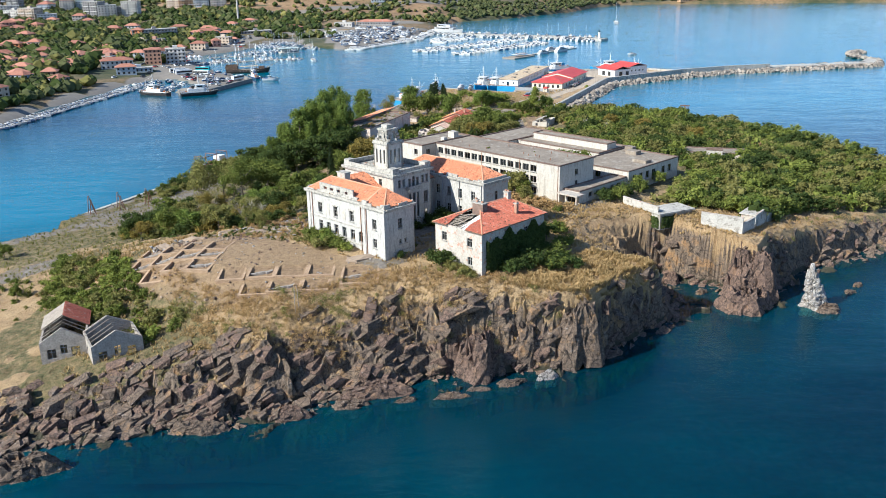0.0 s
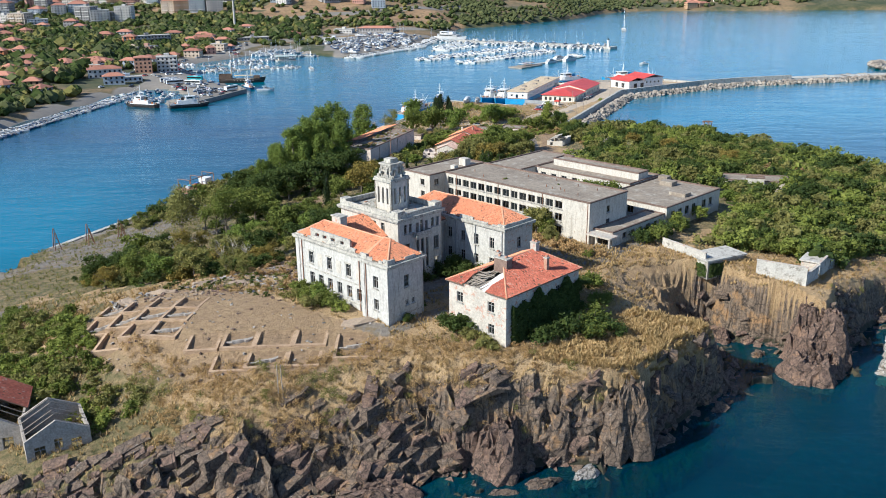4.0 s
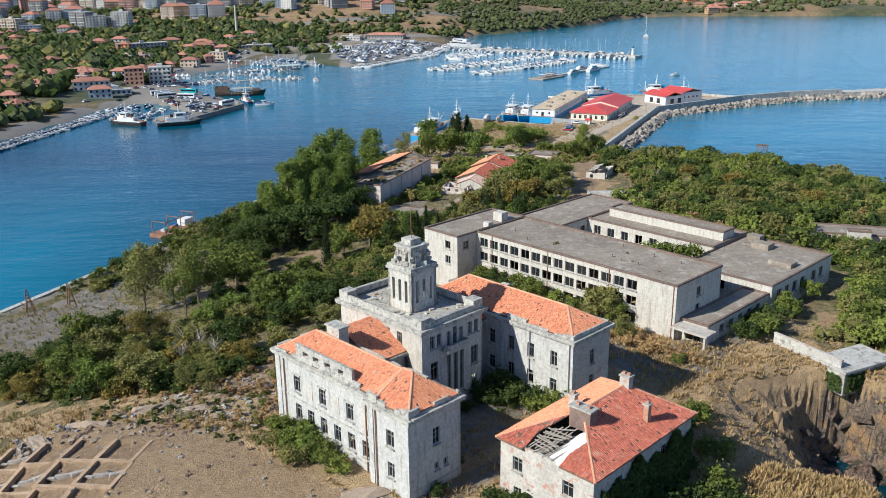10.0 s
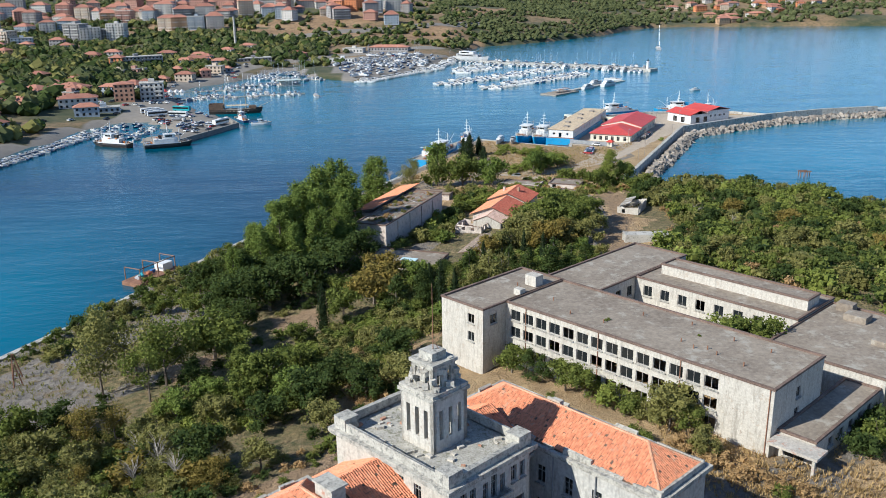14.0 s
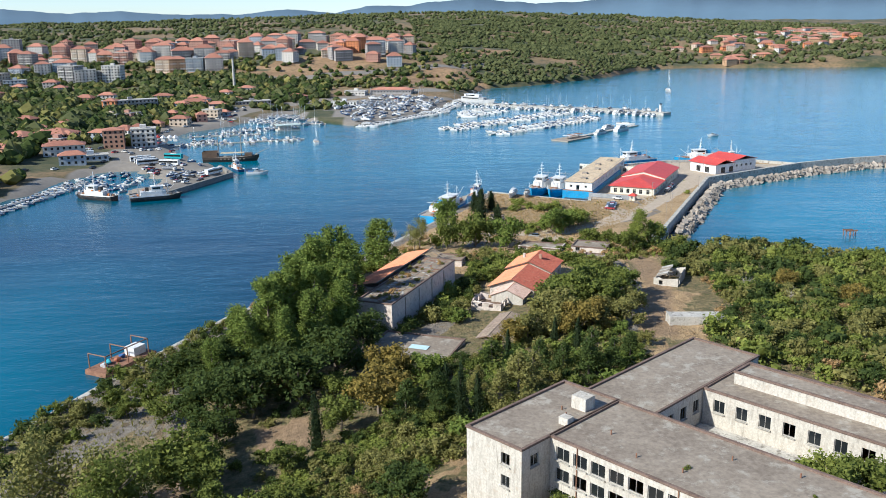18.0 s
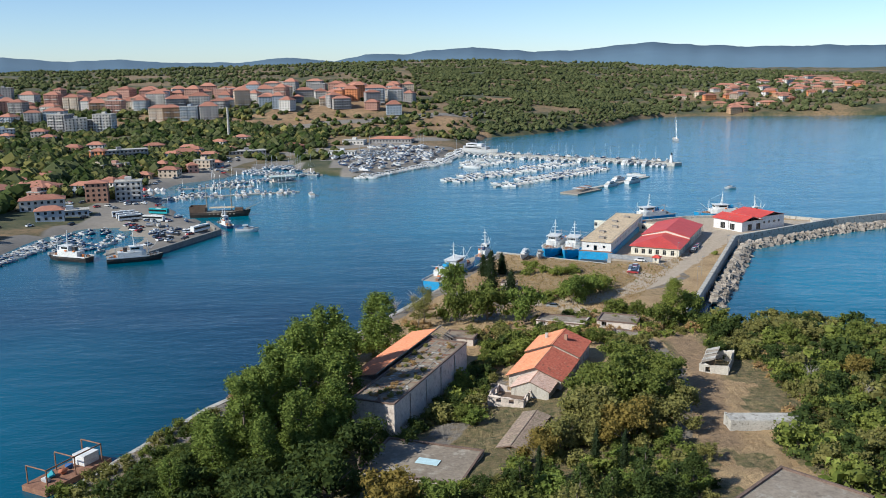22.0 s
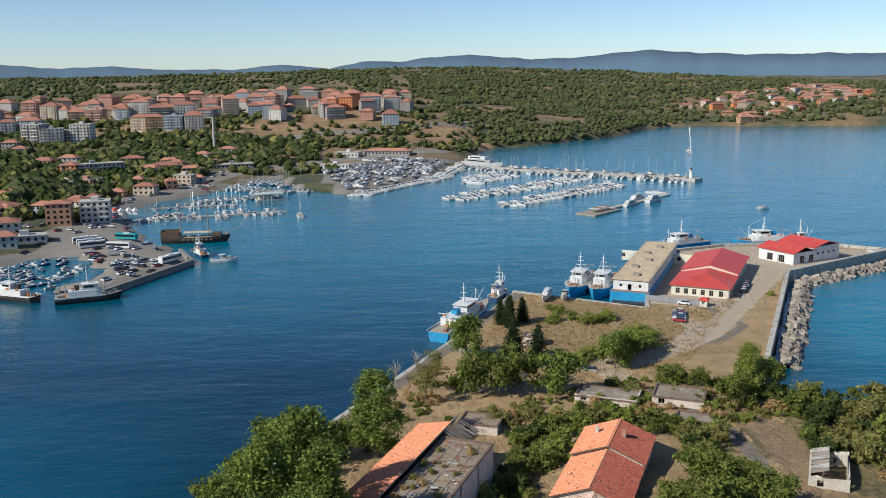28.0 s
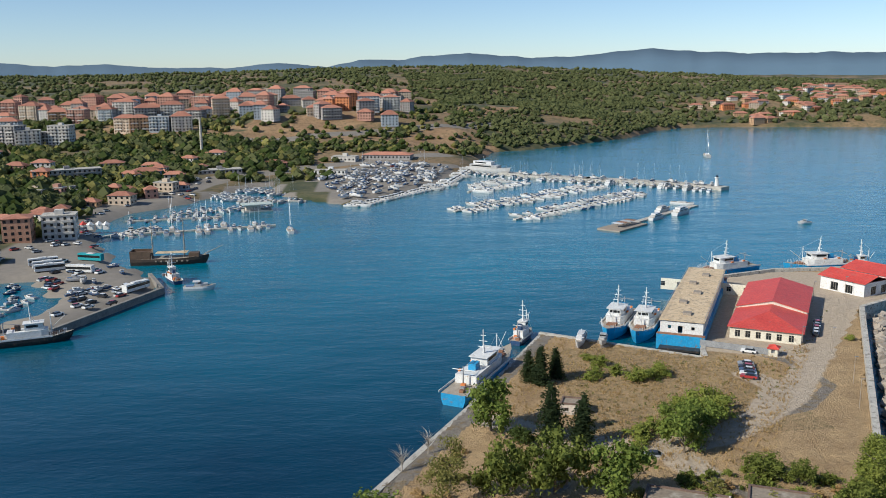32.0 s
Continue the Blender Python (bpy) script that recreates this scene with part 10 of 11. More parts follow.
for i, ((x0, y0), (x1, y1)) in enumerate(zip([(-30, 876), (-22, 872), (10, 921), (41, 963)], [(-22, 872), (10, 921), (41, 963), (72, 1066)])):
    for k in range(int(math.dist((x0, y0), (x1, y1)) / 4.4)):
        q = (k + 0.5) * 4.4 / math.dist((x0, y0), (x1, y1))
        moor(x0 + q * (x1 - x0) + 7, y0 + q * (y1 - y0) - 5, 326 + r.uniform(-5, 5), r.choice((1, 1, 6, 0, 1)), 0, r.uniform(0.95, 1.15))
big = yacht(46, "very large white motor yacht at the mole")
big.matrix_basis = pose(92, 1040, 0, 0, 0, -50)
YARD = [(-48, 1000), (-26, 884), (8, 924), (38, 968), (62, 1062), (0, 1076)]
got = []
for _ in range(2400):
    x, y = r.uniform(-50, 64), r.uniform(880, 1076)
    if len(got) < 150 and inside(np.array([x]), np.array([y]), YARD)[0] and all((x - a) ** 2 + (y - b) ** 2 > 22 for a, b in got):
        got.append((x, y))
        moor(x, y, r.choice((60, 240, 150)) + r.uniform(-12, 12), r.choice((0, 1, 2, 2, 1, 0, 3) if len(got) < 60 else (0, 1, 2, 2)), mainland_at(x, y) + 1.1, r.uniform(0.9, 1.1))
for k in range(16):
    x, y = r.uniform(-128, -92), r.uniform(640, 700)
    if main_land(np.array([x]), np.array([y]))[1][0] > 5 and main_land(np.array([x]), np.array([y]))[2][0]:
        moor(x, y, r.uniform(0, 360), r.choice((0, 1, 2)), mainland_at(x, y) + 0.6, 0.8)
BASIN = [(-176, 640), (-163, 668), (-155, 678), (-147, 670), (-129, 640), (-136, 610), (-165, 612)]
held = []
for _ in range(600):
    x, y = r.uniform(-178, -128), r.uniform(608, 680)
    if len(held) < 46 and inside(np.array([x]), np.array([y]), BASIN)[0] and all((x - a) ** 2 + (y - b) ** 2 > 16 for a, b in held):
        held.append((x, y))
        moor(x, y, r.choice((60, 150, 240)) + r.uniform(-10, 10), r.choice((0, 2, 2)), 0.0, r.uniform(0.7, 0.95))
for (x0, y0), (x1, y1) in zip([(-211, 480), (-197, 540), (-181, 610)], [(-197, 540), (-181, 610), (-177, 640)]):
    n = int(math.dist((x0, y0), (x1, y1)) / 3.4)
    for k in range(n):
        for off in (6, 13):
            q = (k + r.random() * 0.5) / n
            moor(x0 + q * (x1 - x0) + off, y0 + q * (y1 - y0), r.choice((5, 185)) + r.uniform(-10, 10), r.choice((0, 2, 2)), 0.0, r.uniform(0.7, 0.95))
moor(-74, 656, 5, 1, 0, 1.3)
moor(-50, 782, 100, 4, 0, 1.1)
moor(322, 1148, 80, 4, 0, 1.6)
moor(232, 770, 190, 0, 0, 1.1)

# ---- cars, buses ----
def car_thing():
    c = thing("car", pose(0, 0, -60), "parked car with glossy paint on dusty ground", "car", "parked cars")
    prof = [(-2.15, 0.35), (2.15, 0.35), (2.2, 0.75), (1.9, 0.92), (1.1, 1.0), (-1.9, 1.02), (-2.2, 0.85)]
    bm = bmesh.new()
    l = [bm.verts.new((x, -0.88, z)) for x, z in prof]
    q = [bm.verts.new((x, 0.88, z)) for x, z in prof]
    bm.faces.new(l), bm.faces.new(q[::-1])
    for i in range(len(prof)):
        j = (i + 1) % len(prof)
        bm.faces.new((l[j], l[i], q[i], q[j]))
    part("body", bm, CAR_PAINT, c)
    cab = [(1.05, 1.003), (0.45, 1.45), (-1.3, 1.48), (-1.9, 1.023)]
    bm = bmesh.new()
    l = [bm.verts.new((x, -0.78 if z < 1.2 else -0.65, z)) for x, z in cab]
    q = [bm.verts.new((x, 0.78 if z < 1.2 else 0.65, z)) for x, z in cab]
    bm.faces.new(l), bm.faces.new(q[::-1])
    for i in range(4):
        j = (i + 1) % 4
        bm.faces.new((l[j], l[i], q[i], q[j]))
    part("cabin_glass", bm, GLASS, c)
    part("roof", boxes((-1.25, 0.42, -0.64, 0.64, 1.485, 1.53)), CAR_PAINT, c)
    for x in (-1.35, 1.35):
        for y in (-0.82, 0.82):
            bm = bmesh.new()
            tube(bm, (x, y - 0.1, 0.33), (x, y + 0.1, 0.33), 0.33, 0.33, 10)
            part("wheel", bm, RUBBER, c)
    return c


car = car_thing()
spots = [(54.3, 482.3, 160)] + [(95 + 0.9 * k, 527 + 2.6 * k, 152 + 2 * k) for k in range(5)] + [(131.5 + 1.6 * k, 562 + 2.9 * k, 60 + 3 * k) for k in range(5)] + [(104, 548, 150)]
car.matrix_basis = pose(*spots[0][:2], 2.85, 0, 0, spots[0][2])
for x, y, a in spots[1:]:
    copy_thing(car, pose(x, y, ground(x, y) + 0.12, 0, 0, a))
r = random.Random(8)
for k in range(150):
    if k < 26:
        x, y = -88 - 26 * r.random() - 0.2 * k, 612 + 1.7 * k + r.uniform(-4, 4)
    elif k < 40:
        x, y = -118 - r.uniform(0, 22), 650 + r.uniform(0, 44)
    else:
        x, y = -196 + r.uniform(-10, 70), 660 + r.uniform(0, 330)
    if main_land(np.array([x]), np.array([y]))[2][0] and inside(np.array([x]), np.array([y]), MAIN_COAST)[0]:
        copy_thing(car, pose(x, y, mainland_at(x, y) + 0.02, 0, 0, r.choice((60, 62, 150, 240)) + r.uniform(-6, 6)))
for x in range(120):
    px, py = r.uniform(-48, 60), r.uniform(985, 1085)
    if x < 22 and inside(np.array([px]), np.array([py]), YARD)[0]:
        copy_thing(car, pose(px, py, mainland_at(px, py) + 0.02, 0, 0, r.choice((20, 110, 200))))


def bus_thing(c, label):
    b = thing("coach", pose(0, 0, -60), label, "bus", "coaches on the pier")
    part("body", boxes((-6, 6, -1.25, 1.25, 0.45, 3.3)), c, b)
    part("window_band", boxes((-5.6, 6.03, -1.28, 1.28, 1.6, 2.7)), GLASS, b)
    part("roof_unit", boxes((-2, 1.5, -0.9, 0.9, 3.303, 3.55)), WHITE_PAINT, b)
    for x in (-4, 3.8):
        for y in (-1.1, 1.1):
            bm = bmesh.new()
            tube(bm, (x, y - 0.14, 0.5), (x, y + 0.14, 0.5), 0.5, 0.5, 10)
            part("wheel", bm, RUBBER, b)
    return b


white_bus, teal_bus = bus_thing(WHITE_PAINT, "white coach parked on the pier"), bus_thing(plain("teal_coach", (0.03, 0.32, 0.36)), "teal and white coach parked on the pier")
white_bus.matrix_basis = pose(-150, 700, mainland_at(-150, 700), 0, 0, 25)
teal_bus.matrix_basis = pose(-132, 708, mainland_at(-132, 708), 0, 0, 160)
for x, y, a in ((-146, 694, 25), (-143, 688, 25), (-129, 684, 165), (-97, 650, 60)):
    copy_thing(white_bus, pose(x, y, mainland_at(x, y) + 0.02, 0, 0, a))

# ---- town ----
WALLS = [mat("town_wall_%s" % n, c, tuple(min(1, 1.25 * v) for v in c), 0.06, 0.5, 0.9, bump=0.05) for n, c in (("white", (0.50, 0.47, 0.43)), ("cream", (0.46, 0.37, 0.28)), ("ochre", (0.40, 0.25, 0.14)), ("orange", (0.55, 0.21, 0.085)), ("grey", (0.27, 0.255, 0.245)), ("blue", (0.33, 0.365, 0.40)), ("rose", (0.40, 0.22, 0.165)))]


BALCONY = {}


def town_house(x, y, w, d, floors, a, wall, roof_kind, label, name="apartment_house", rise=2.4, z=None, single=False, flo=3.0, balconies=True):
    """A house with its storeys, windows, balconies and roof."""
    h = floors * flo
    t = thing(name, pose(x, y, mainland_at(x, y) - 1.0 if z is None else z, 0, 0, a), label, "apartment block" if floors > 3 else "house", "houses of the town")
    part("wall", boxes((-w / 2, w / 2, -d / 2, d / 2, 0, h + 1)), wall, t)
    if roof_kind == "hip":
        hip_roof_far(t, w, d, h + 1, rise)
    else:
        part("roof", boxes((-w / 2 - 0.3, w / 2 + 0.3, -d / 2 - 0.3, d / 2 + 0.3, h + 1.003, h + 1.4)), CONCRETE, t)
        part("stair_head", boxes((-2, 2, -2, 2, h + 1.403, h + 3.6)), wall, t)
    rows = []
    for f in range(floors):
        z0 = 1.9 + flo * f
        for k in range(max(2, int(w / 3.2))):
            u = -w / 2 + (k + 0.5) * w / max(2, int(w / 3.2))
            rows.append((u - 0.7, u + 0.7, -d / 2 - 0.05, -d / 2 + 0.05, z0, z0 + 1.5))
        for k in range(max(2, int(d / 3.6))):
            u = -d / 2 + (k + 0.5) * d / max(2, int(d / 3.6))
            rows.append((w / 2 - 0.05, w / 2 + 0.05, u - 0.7, u + 0.7, z0, z0 + 1.5))
            rows.append((-w / 2 - 0.05, -w / 2 + 0.05, u - 0.7, u + 0.7, z0, z0 + 1.5))
    if single:
        for q in rows:
            part("window", boxes(q), GLASS, t)
    else:
        tagged(part("glazing", boxes(*rows), GLASS, t), "rows of small dark windows", kind="stuff")
    if balconies and floors > 2:
        for f in range(1, floors):
            z0 = 1 + flo * f
            for k, (x0, x1) in enumerate(((-0.42, -0.08), (0.1, 0.42))):
                key = (round(w), k, f % 2, wall.name)
                if key not in BALCONY:
                    BALCONY[key] = mesh_of("balcony", boxes((w * x0, w * x1, -0.62, 0.62, 0, 1.0)), WALLS[0] if f % 2 else wall)
                part("balcony", BALCONY[key], None, t, m=pose(0, -d / 2 - 0.68, z0))
    return t


def hip_roof_far(t, w, d, z, rise, over=0.7):
    w, d = w / 2 + over, d / 2 + over
    i = min(w, d)
    a, b = ((-w + i, 0, z + rise), (w - i, 0, z + rise)) if w >= d else ((0, -d + i, z + rise), (0, d - i, z + rise))
    bm = bmesh.new()
    c = [bm.verts.new(p) for p in ((-w, -d, z), (w, -d, z), (w, d, z), (-w, d, z))]
    e = [bm.verts.new(a), bm.verts.new((b[0] + 0.01, b[1] + 0.01, b[2]))]
    if w >= d:
        fs = ((c[0], c[1], e[1], e[0]), (c[1], c[2], e[1]), (c[2], c[3], e[0], e[1]), (c[3], c[0], e[0]))
    else:
        fs = ((c[0], c[1], e[0]), (c[1], c[2], e[1], e[0]), (c[2], c[3], e[1]), (c[3], c[0], e[0], e[1]))
    for f in fs:
        bm.faces.new(f)
    bm.faces.new(c[::-1])
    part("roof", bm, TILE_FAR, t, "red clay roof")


r = random.Random(44)
town_house(-180, 752, 13, 13, 4, 12, BRICK, "hip", "dark brick corner house with a low hipped roof", single=True, rise=1.6, balconies=False)
town_house(-164, 764, 16, 12, 4, 12, WALLS[0], "flat", "white terrace house with balconies", single=True)
town_house(-200, 716, 24, 12, 2, 18, WALLS[0], "hip", "white villa with blue windows and a red roof", name="villa", single=True, flo=3.3)
town_house(-180, 702, 20, 9, 1, 18, WALLS[5], "flat", "low white restaurant terrace", name="restaurant", single=True, flo=3.2, balconies=False)
town_house(-222, 770, 22, 18, 2, -20, WALLS[1], "hip", "plain hall with a broad red roof", name="hall", rise=3.4, single=True)
town_house(-240, 752, 18, 16, 2, -20, WALLS[1], "hip", "plain hall with a broad red roof", name="hall", rise=3.0)
town_house(-226, 960, 46, 12, 3, 24, WALLS[4], "flat", "long grey three-storey hotel with balconies", single=True)
town_house(-176, 985, 22, 12, 2, 12, WALLS[5], "hip", "pale blue house with an orange roof", name="villa", rise=2.8, single=True)
town_house(-128, 1020, 34, 14, 1, 16, WALLS[4], "flat", "low grey boat workshop", name="workshop", balconies=False)
town_house(-96, 1062, 34, 12, 1, 12, WALLS[6], "hip", "low workshop with red roofs", name="workshop", balconies=False)
town_house(8, 1102, 44, 16, 1, -14, WALLS[4], "hip", "marina clubhouse with long red roofs", name="clubhouse", balconies=False, flo=3.6)
town_house(-30, 1094, 22, 14, 1, -14, WALLS[0], "flat", "white flat-roofed marina store", name="store", balconies=False, flo=4)
town_house(-40, 1030, 26, 10, 1, -10, WHITE_PAINT, "flat", "white marquee beside the boat yard", name="marquee", balconies=False, flo=3)
for x, y in ((-196, 1072), (-160, 1064), (-214, 1030), (-144, 1098), (-250, 890), (-270, 840), (-300, 800), (-262, 720), (-280, 700), (-300, 742), (-248, 690), (-312, 860), (-236, 816), (-330, 780), (-350, 830), (-290, 930)):
    town_house(x, y, r.uniform(12, 20), r.uniform(9, 13), r.choice((1, 2, 2)), r.uniform(-25, 25), r.choice(WALLS[:3]), "hip", "low house with a red tiled roof among trees", name="house", balconies=False)
for k in range(46):
    t = r.random()
    x, y = -205 + 70 * t + r.uniform(-60, 24), 690 + 360 * t + r.uniform(-14, 14)
    if main_land(np.array([x]), np.array([y]))[1][0] > 16 and math.dist((x, y), (-180, 752)) > 26 and math.dist((x, y), (-200, 716)) > 26 and math.dist((x, y), (-226, 960)) > 36:
        town_house(x, y, r.uniform(7, 15), r.uniform(6, 10), r.choice((1, 1, 2, 2)), r.uniform(-30, 30), r.choice(WALLS), r.choice(("hip", "hip", "flat")), "small harbourside house with shuttered windows", name="harbour_house", balconies=False)
for k in range(26):
    x, y = r.uniform(-420, -220), r.uniform(680, 1120)
    if main_land(np.array([x]), np.array([y]))[1][0] > 20:
        town_house(x, y, r.uniform(9, 17), r.uniform(8, 12), r.choice((2, 2, 3)), r.uniform(-30, 30), r.choice(WALLS), "hip", "town house with a red tiled roof among trees", name="house", balconies=False, rise=2.8)
for k in range(34):
    x, y = r.uniform(-330, -212), r.uniform(480, 770)
    if main_land(np.array([x]), np.array([y]))[1][0] > 12 and math.dist((x, y), (-200, 716)) > 24:
        town_house(x, y, r.uniform(9, 15), r.uniform(8, 11), r.choice((2, 2, 3)), r.uniform(-40, 40), r.choices(WALLS, (6, 4, 2, 0.5, 2, 1, 3))[0], "hip", "old town house with a weathered red roof", name="house", balconies=False, rise=2.6)
n = 0
for row_y, z_shift, xs in ((1130, 0, (-430, -412, -394)), (1170, 0, (-470, -452, -345, -330, -312, -296)), (1235, 0, (-520, -492, -466, -420, -396, -374, -262, -243, -226, -206)), (1300, 0, (-540, -512, -484, -440, -410, -380, -350, -322, -296, -272, -248, -222, -198, -66, -48)), (1345, 0, (-560, -520, -486, -452, -420, -390, -362, -334, -306, -280, -254, -226, -200, -176, -150, -126, -10, 14)), (1400, 0, (-540, -500, -466, -432, -400, -370, -340, -306, -274, -246, -216, -188, -160, -134, -108, -82, -56, -30, -4, 20)), (1455, 0, (-360, -320, -284, -250, -214, -180, -150, -122, -94, -66, -38, -8, 22)), (1510, 0, (-300, -256, -214, -172, -134, -98, -60, -22, 16, 40))):
    for x in xs:
        n += 1
        fl = r.choice((3, 4, 5, 6, 7)) if row_y < 1420 else r.choice((3, 4, 5, 5))
        wall = r.choices(WALLS, (6, 4, 0.9, 0.5, 5, 4, 2.6))[0]
        kind = "flat" if row_y < 1200 or n % 9 == 0 else "hip"
        town_house(x + r.uniform(-5, 5), row_y + r.uniform(-10, 10), r.uniform(16, 25), r.uniform(12, 17), fl, r.uniform(-22, 22), wall, kind, "apartment block with balconies and a %s roof" % ("red tiled" if kind == "hip" else "flat concrete"), rise=r.uniform(2.8, 5.0), balconies=row_y < 1360)
for k in range(48):
    x, y = r.uniform(-470, 40), r.uniform(1270, 1480)
    town_house(x, y, r.uniform(11, 19), r.uniform(10, 14), r.choice((2, 3, 4, 5)), r.uniform(-30, 30), r.choices(WALLS, (6, 4, 0.8, 0.8, 3, 3, 3))[0], "hip", "apartment house with a steep red roof in the upper town", rise=r.uniform(3.0, 5.0), balconies=False)
for k in range(85):
    x = 540 + 420 * r.random()
    y = 1655 + 0.75 * (x - 560) + r.uniform(-90, 150)
    town_house(x, y, r.uniform(13, 24), r.uniform(9, 13), r.choice((2, 2, 3)), r.uniform(-30, 30), r.choice(WALLS[:4]), "hip", "holiday house with a red roof on the slope", name="holiday_house", rise=3.0, balconies=False)
stack_c = thing("factory_chimney", pose(-160, 1118, mainland_at(-160, 1118) - 1), "tall slender concrete factory chimney", "chimney")
bm = bmesh.new()
tube(bm, (0, 0, 0), (0, 0, 34), 1.5, 1.0, 12)
part("shaft", bm, CONCRETE, stack_c)
bm = bmesh.new()
tube(bm, (0, 0, 33.2), (0, 0, 33.8), 1.2, 1.2, 12)
part("rim", bm, STONE_TRIM, stack_c)
wall_town = thing("pier_wall", pose(0, 0, 0), "dark stone face of the town pier", "quay wall", kind="structure")
for (x0, y0), (x1, y1) in zip([(-131, 604), (-127, 591.5), (-110, 596.5), (-86.5, 651)], [(-127, 591.5), (-110, 596.5), (-86.5, 651), (-98, 678)]):
    d = Vector((x1 - x0, y1 - y0))
    part("pier_face", boxes((0, d.length, 0, 1.5, -3, 2.6)), CONCRETE_DARK, wall_town, m=pose(x0, y0, 0, 0, 0, math.degrees(math.atan2(d.y, d.x))))
tent = thing("beach_tents", pose(-166, 790, mainland_at(-166, 790)), "white and red market tents by the harbour", "tent")
for k in range(5):
    bm = bmesh.new()
    tube(bm, (4.2 * k, 1.5 * (k % 2), 2.2), (4.2 * k, 1.5 * (k % 2), 4.0), 2.4, 0.15, 4)
    part("canopy", bm, RED_SHEET if k in (0, 1) else WHITE_PAINT, tent)
    part("tent_wall", boxes((4.2 * k - 1.4, 4.2 * k + 1.4, 1.5 * (k % 2) - 1.4, 1.5 * (k % 2) + 1.4, -0.4, 2.19)), WHITE_PAINT, tent)

# ---- lamp posts of the port ----
for x, y in ((128, 546), (146, 560), (156, 572), (120, 520), (112, 503), (120, 548), (150, 600), (165, 606)):
    p = thing("lamp_post", pose(x, y, ground(x, y)), "thin weathered lamp post by the road", "lamp post", "lamp posts of the port")
    bm = bmesh.new()
    tube(bm, (0, 0, -0.3), (0, 0, 7.5), 0.1, 0.07, 6)
    part("pole", bm, OLD_WOOD, p)
    part("lamp_head", boxes((-0.1, 0.9, -0.1, 0.1, 7.4, 7.55)), STEEL, p)

# ---- woods of the mainland ----
def clump():
    """A rounded twelve-sided clump of foliage."""
    v = [(x, y, z) for x in (-0.5, 0.5) for y in (-0.5, 0.5) for z in (-0.5, 0.5)] + [(-1, 0, 0), (1, 0, 0), (0, -1, 0), (0, 1, 0), (0, 0, -1), (0, 0, 1)]
    f = []
    for i in range(8, 14):
        for j in range(i + 1, 14):
            if sum(a * b for a, b in zip(v[i], v[j])) == 0:
                s = [a + b for a, b in zip(v[i], v[j])]
                mid = [k for k in range(8) if sum(a * b for a, b in zip(v[k], s)) > 0.9]
                quad = [i, mid[0], j, mid[1]]
                n = (Vector(v[mid[0]]) - Vector(v[i])).cross(Vector(v[j]) - Vector(v[i]))
                f.append(quad if n.dot(Vector(s)) > 0 else quad[::-1])
    return np.array(v, dtype=float), np.array(f)


CLUMP = clump()


def far_woods(name, boxed, count, lo, hi, keep, label, seed, leaf=LEAF_FAR, leaves=10):
    q = np.random.default_rng(seed)
    x, y = q.uniform(boxed[0], boxed[1], count), q.uniform(boxed[2], boxed[3], count)
    z, d, ok = main_land(x, y)
    ok = ok & keep(x, y, d)
    x, y, z = x[ok], y[ok], z[ok]
    cv, cf = CLUMP
    bits = []
    for a, b, c in zip(x, y, z):
        h = q.uniform(lo, hi)
        v = cv * (1 + 0.2 * q.normal(size=(14, 1))) * np.array([h * q.uniform(0.5, 0.85), h * q.uniform(0.5, 0.85), h * 0.55]) + np.array([a, b, c + h * 0.38])
        f = cf
        n = leaves
        dd = q.normal(size=(n, 3))
        dd /= np.linalg.norm(dd, axis=1)[:, None]
        pos = np.array([a, b, c + h * 0.4]) + dd * np.array([h * 0.66, h * 0.66, h * 0.58])
        t = np.cross(dd + 0.5 * q.normal(size=(n, 3)), q.normal(size=(n, 3)))
        t /= np.linalg.norm(t, axis=1)[:, None]
        w = np.cross(dd, t)
        s = h * 0.16 * q.uniform(0.6, 1.3, (n, 1))
        lv = np.stack([pos - t * s, pos - w * s, pos + t * s, pos + w * s], 1).reshape(-1, 3)
        bits.append((np.concatenate([v, lv]), np.concatenate([f, np.arange(4 * n).reshape(-1, 4) + 14])))
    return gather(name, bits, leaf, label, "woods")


def patchy(x, y, size, level, seed):
    return lumps(x, y, size, seed) > level


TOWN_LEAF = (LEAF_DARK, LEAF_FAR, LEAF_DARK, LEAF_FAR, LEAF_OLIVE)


def on_terrace(x, y):
    return np.any([inside(x, y, q) for q in TERRACES], axis=0)


far_woods("town_trees", (-420, -60, 430, 1290), 7600, 4.0, 8.5, lambda x, y, d: (d > 13) & ~on_terrace(x, y) & ((y < 1090) | patchy(x, y, 45, -0.55, 48)) & (patchy(x, y, 70, -1.0, 41) | (y < 1000) & (x < -200)) & (edge_distance(x, y, [(-140, 720), (-190, 830), (-150, 900), (-120, 1000), (-60, 1060), (60, 1130)], False) > 10) & ((x < -140) | (y > 1040)) & ~inside(x, y, [(-232, 640), (-130, 640), (-110, 720), (-190, 772), (-236, 720)]), "dark green trees between the houses of the town", 51, TOWN_LEAF)
far_woods("harbour_trees", (-130, -36, 985, 1110), 150, 4.0, 7.0, lambda x, y, d: (d > 8) & patchy(x, y, 30, -0.2, 47), "green trees along the marina road", 57, TOWN_LEAF)
far_woods("old_town_trees", (-420, -215, 660, 900), 420, 7.0, 12.0, lambda x, y, d: d > 14, "large dark garden trees of the old town", 58, TOWN_LEAF)
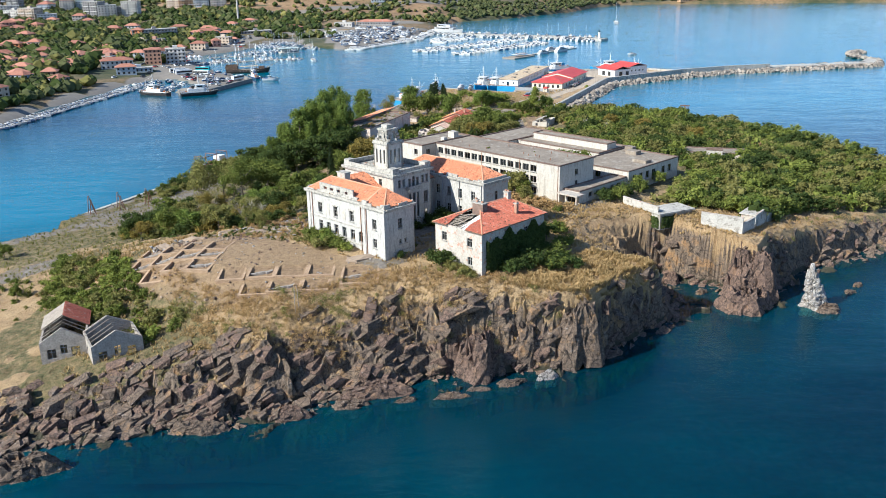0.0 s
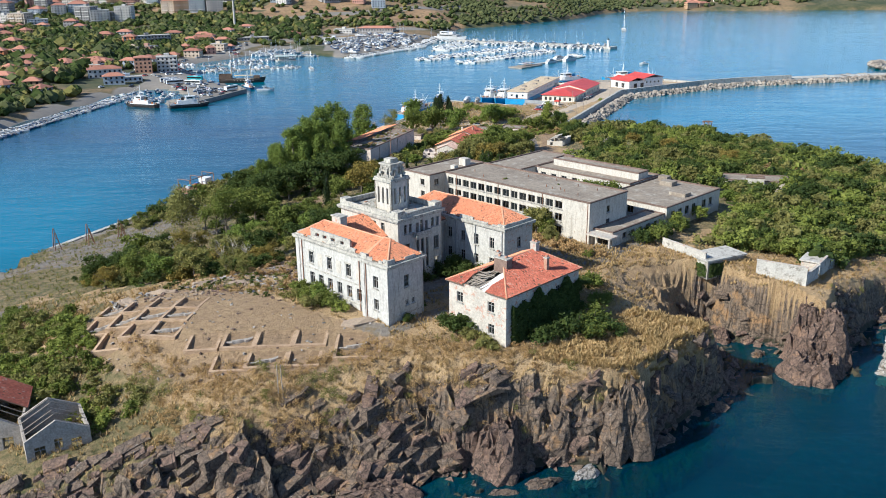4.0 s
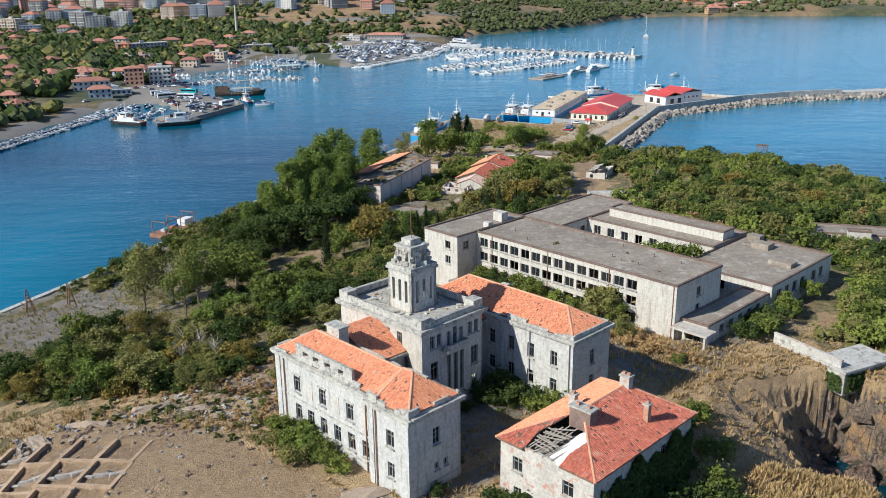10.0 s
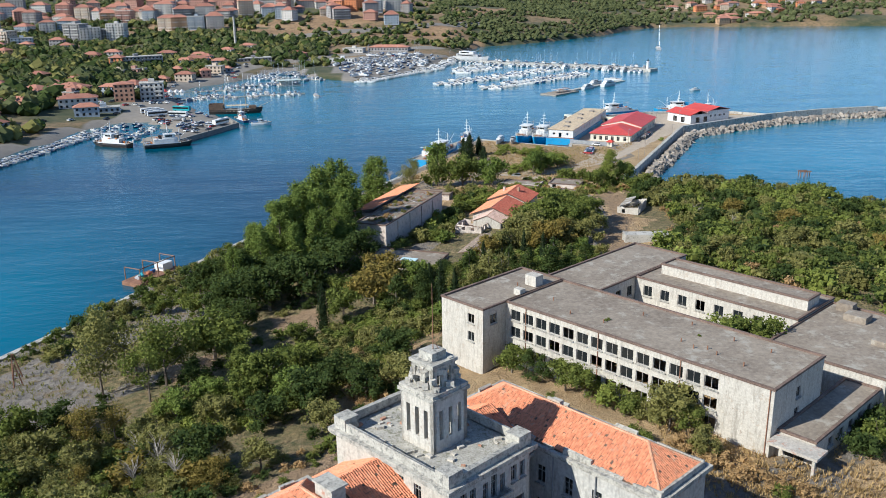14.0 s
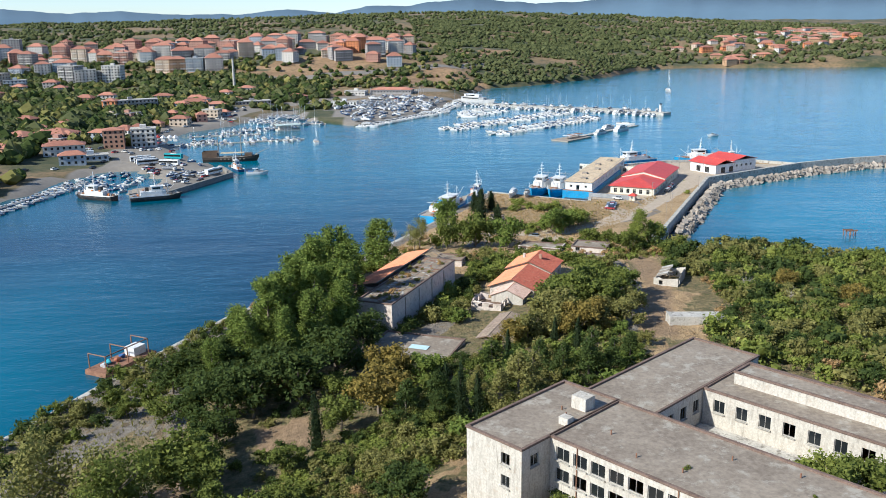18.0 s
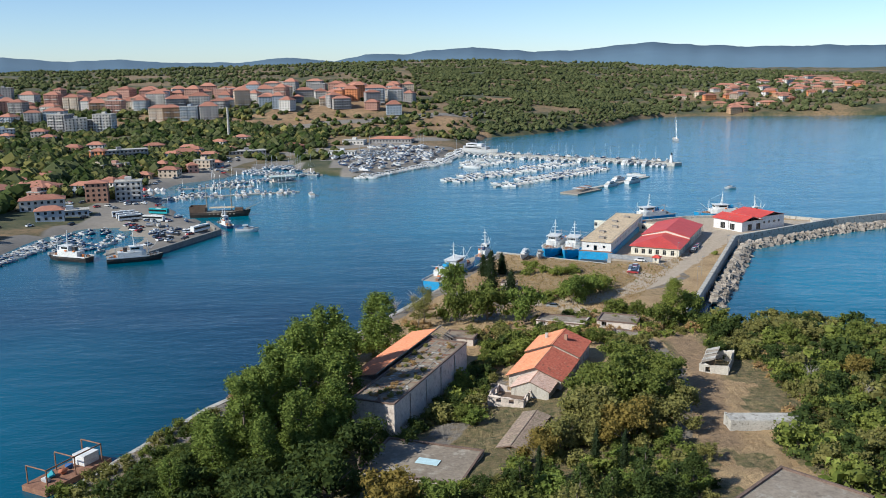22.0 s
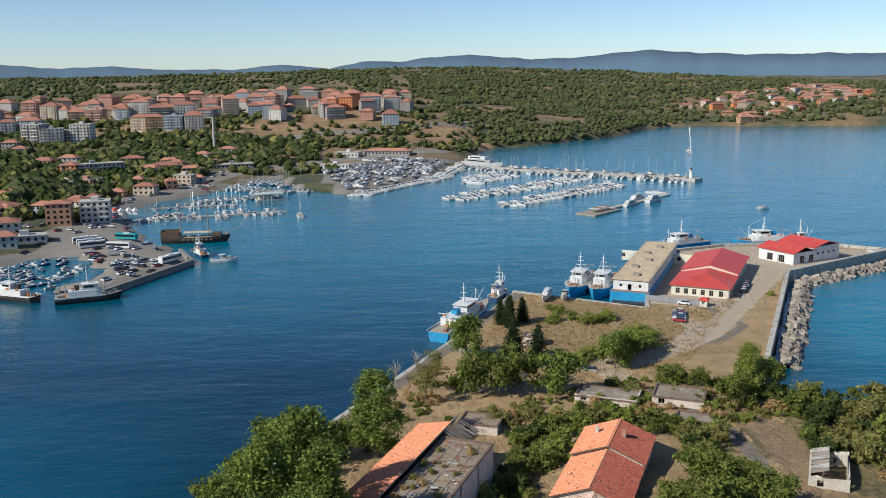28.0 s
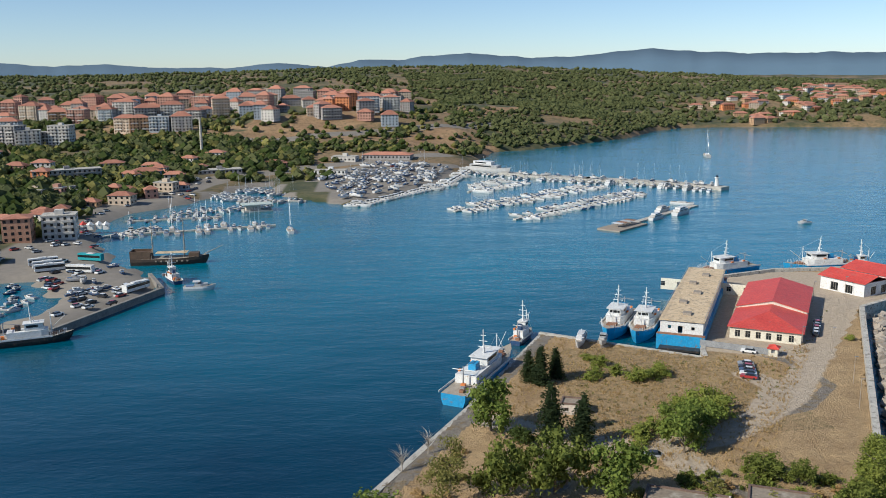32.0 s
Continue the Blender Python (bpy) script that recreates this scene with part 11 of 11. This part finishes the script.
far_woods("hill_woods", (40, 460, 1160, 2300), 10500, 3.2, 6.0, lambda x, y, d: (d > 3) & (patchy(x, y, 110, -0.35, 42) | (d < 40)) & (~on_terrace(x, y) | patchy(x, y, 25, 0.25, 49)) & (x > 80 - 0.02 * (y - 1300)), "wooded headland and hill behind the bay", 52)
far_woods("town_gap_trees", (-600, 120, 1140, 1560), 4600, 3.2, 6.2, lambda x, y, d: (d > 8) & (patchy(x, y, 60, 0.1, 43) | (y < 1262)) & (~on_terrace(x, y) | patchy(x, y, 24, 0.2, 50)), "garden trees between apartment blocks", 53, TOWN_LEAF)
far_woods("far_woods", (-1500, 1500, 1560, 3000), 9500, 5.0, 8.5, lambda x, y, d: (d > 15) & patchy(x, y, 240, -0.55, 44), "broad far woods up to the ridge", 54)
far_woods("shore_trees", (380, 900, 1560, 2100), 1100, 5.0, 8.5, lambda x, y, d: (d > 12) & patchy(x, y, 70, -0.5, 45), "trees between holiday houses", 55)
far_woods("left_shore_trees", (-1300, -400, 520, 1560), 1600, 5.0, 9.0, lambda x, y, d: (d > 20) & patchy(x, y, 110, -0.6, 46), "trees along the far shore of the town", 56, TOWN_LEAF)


# the farthest small boats, past counting, joined
boats = sorted((o for o in scene.objects if o.name.split(".")[0] == "motorboat"), key=lambda o: o.location.y)
verts, faces, which, slots, base = [], [], [], [], 0
for o in boats[285:]:
    m = o.matrix_basis
    for c in list(o.children):
        me, mm = c.data, np.array(m @ c.matrix_basis)
        co = np.empty(len(me.vertices) * 3, dtype=np.float32)
        me.vertices.foreach_get("co", co)
        co = co.reshape(-1, 3)
        verts.append(co @ mm[:3, :3].T + mm[:3, 3])
        for q in me.polygons:
            mt = me.materials[q.material_index]
            if mt not in slots:
                slots.append(mt)
            faces.append([base + k for k in q.vertices])
            which.append(slots.index(mt))
        base += len(co)
        bpy.data.objects.remove(c)
    bpy.data.objects.remove(o)
if faces:
    me = bpy.data.meshes.new("moored_boats")
    me.from_pydata(np.concatenate(verts).tolist(), [], faces)
    for mt in slots:
        me.materials.append(mt)
    me.polygons.foreach_set("material_index", np.array(which, dtype=np.int32))
    tagged(new("moored_boats", me), "small white boats crowded in the far marina", "boats", kind="stuff")
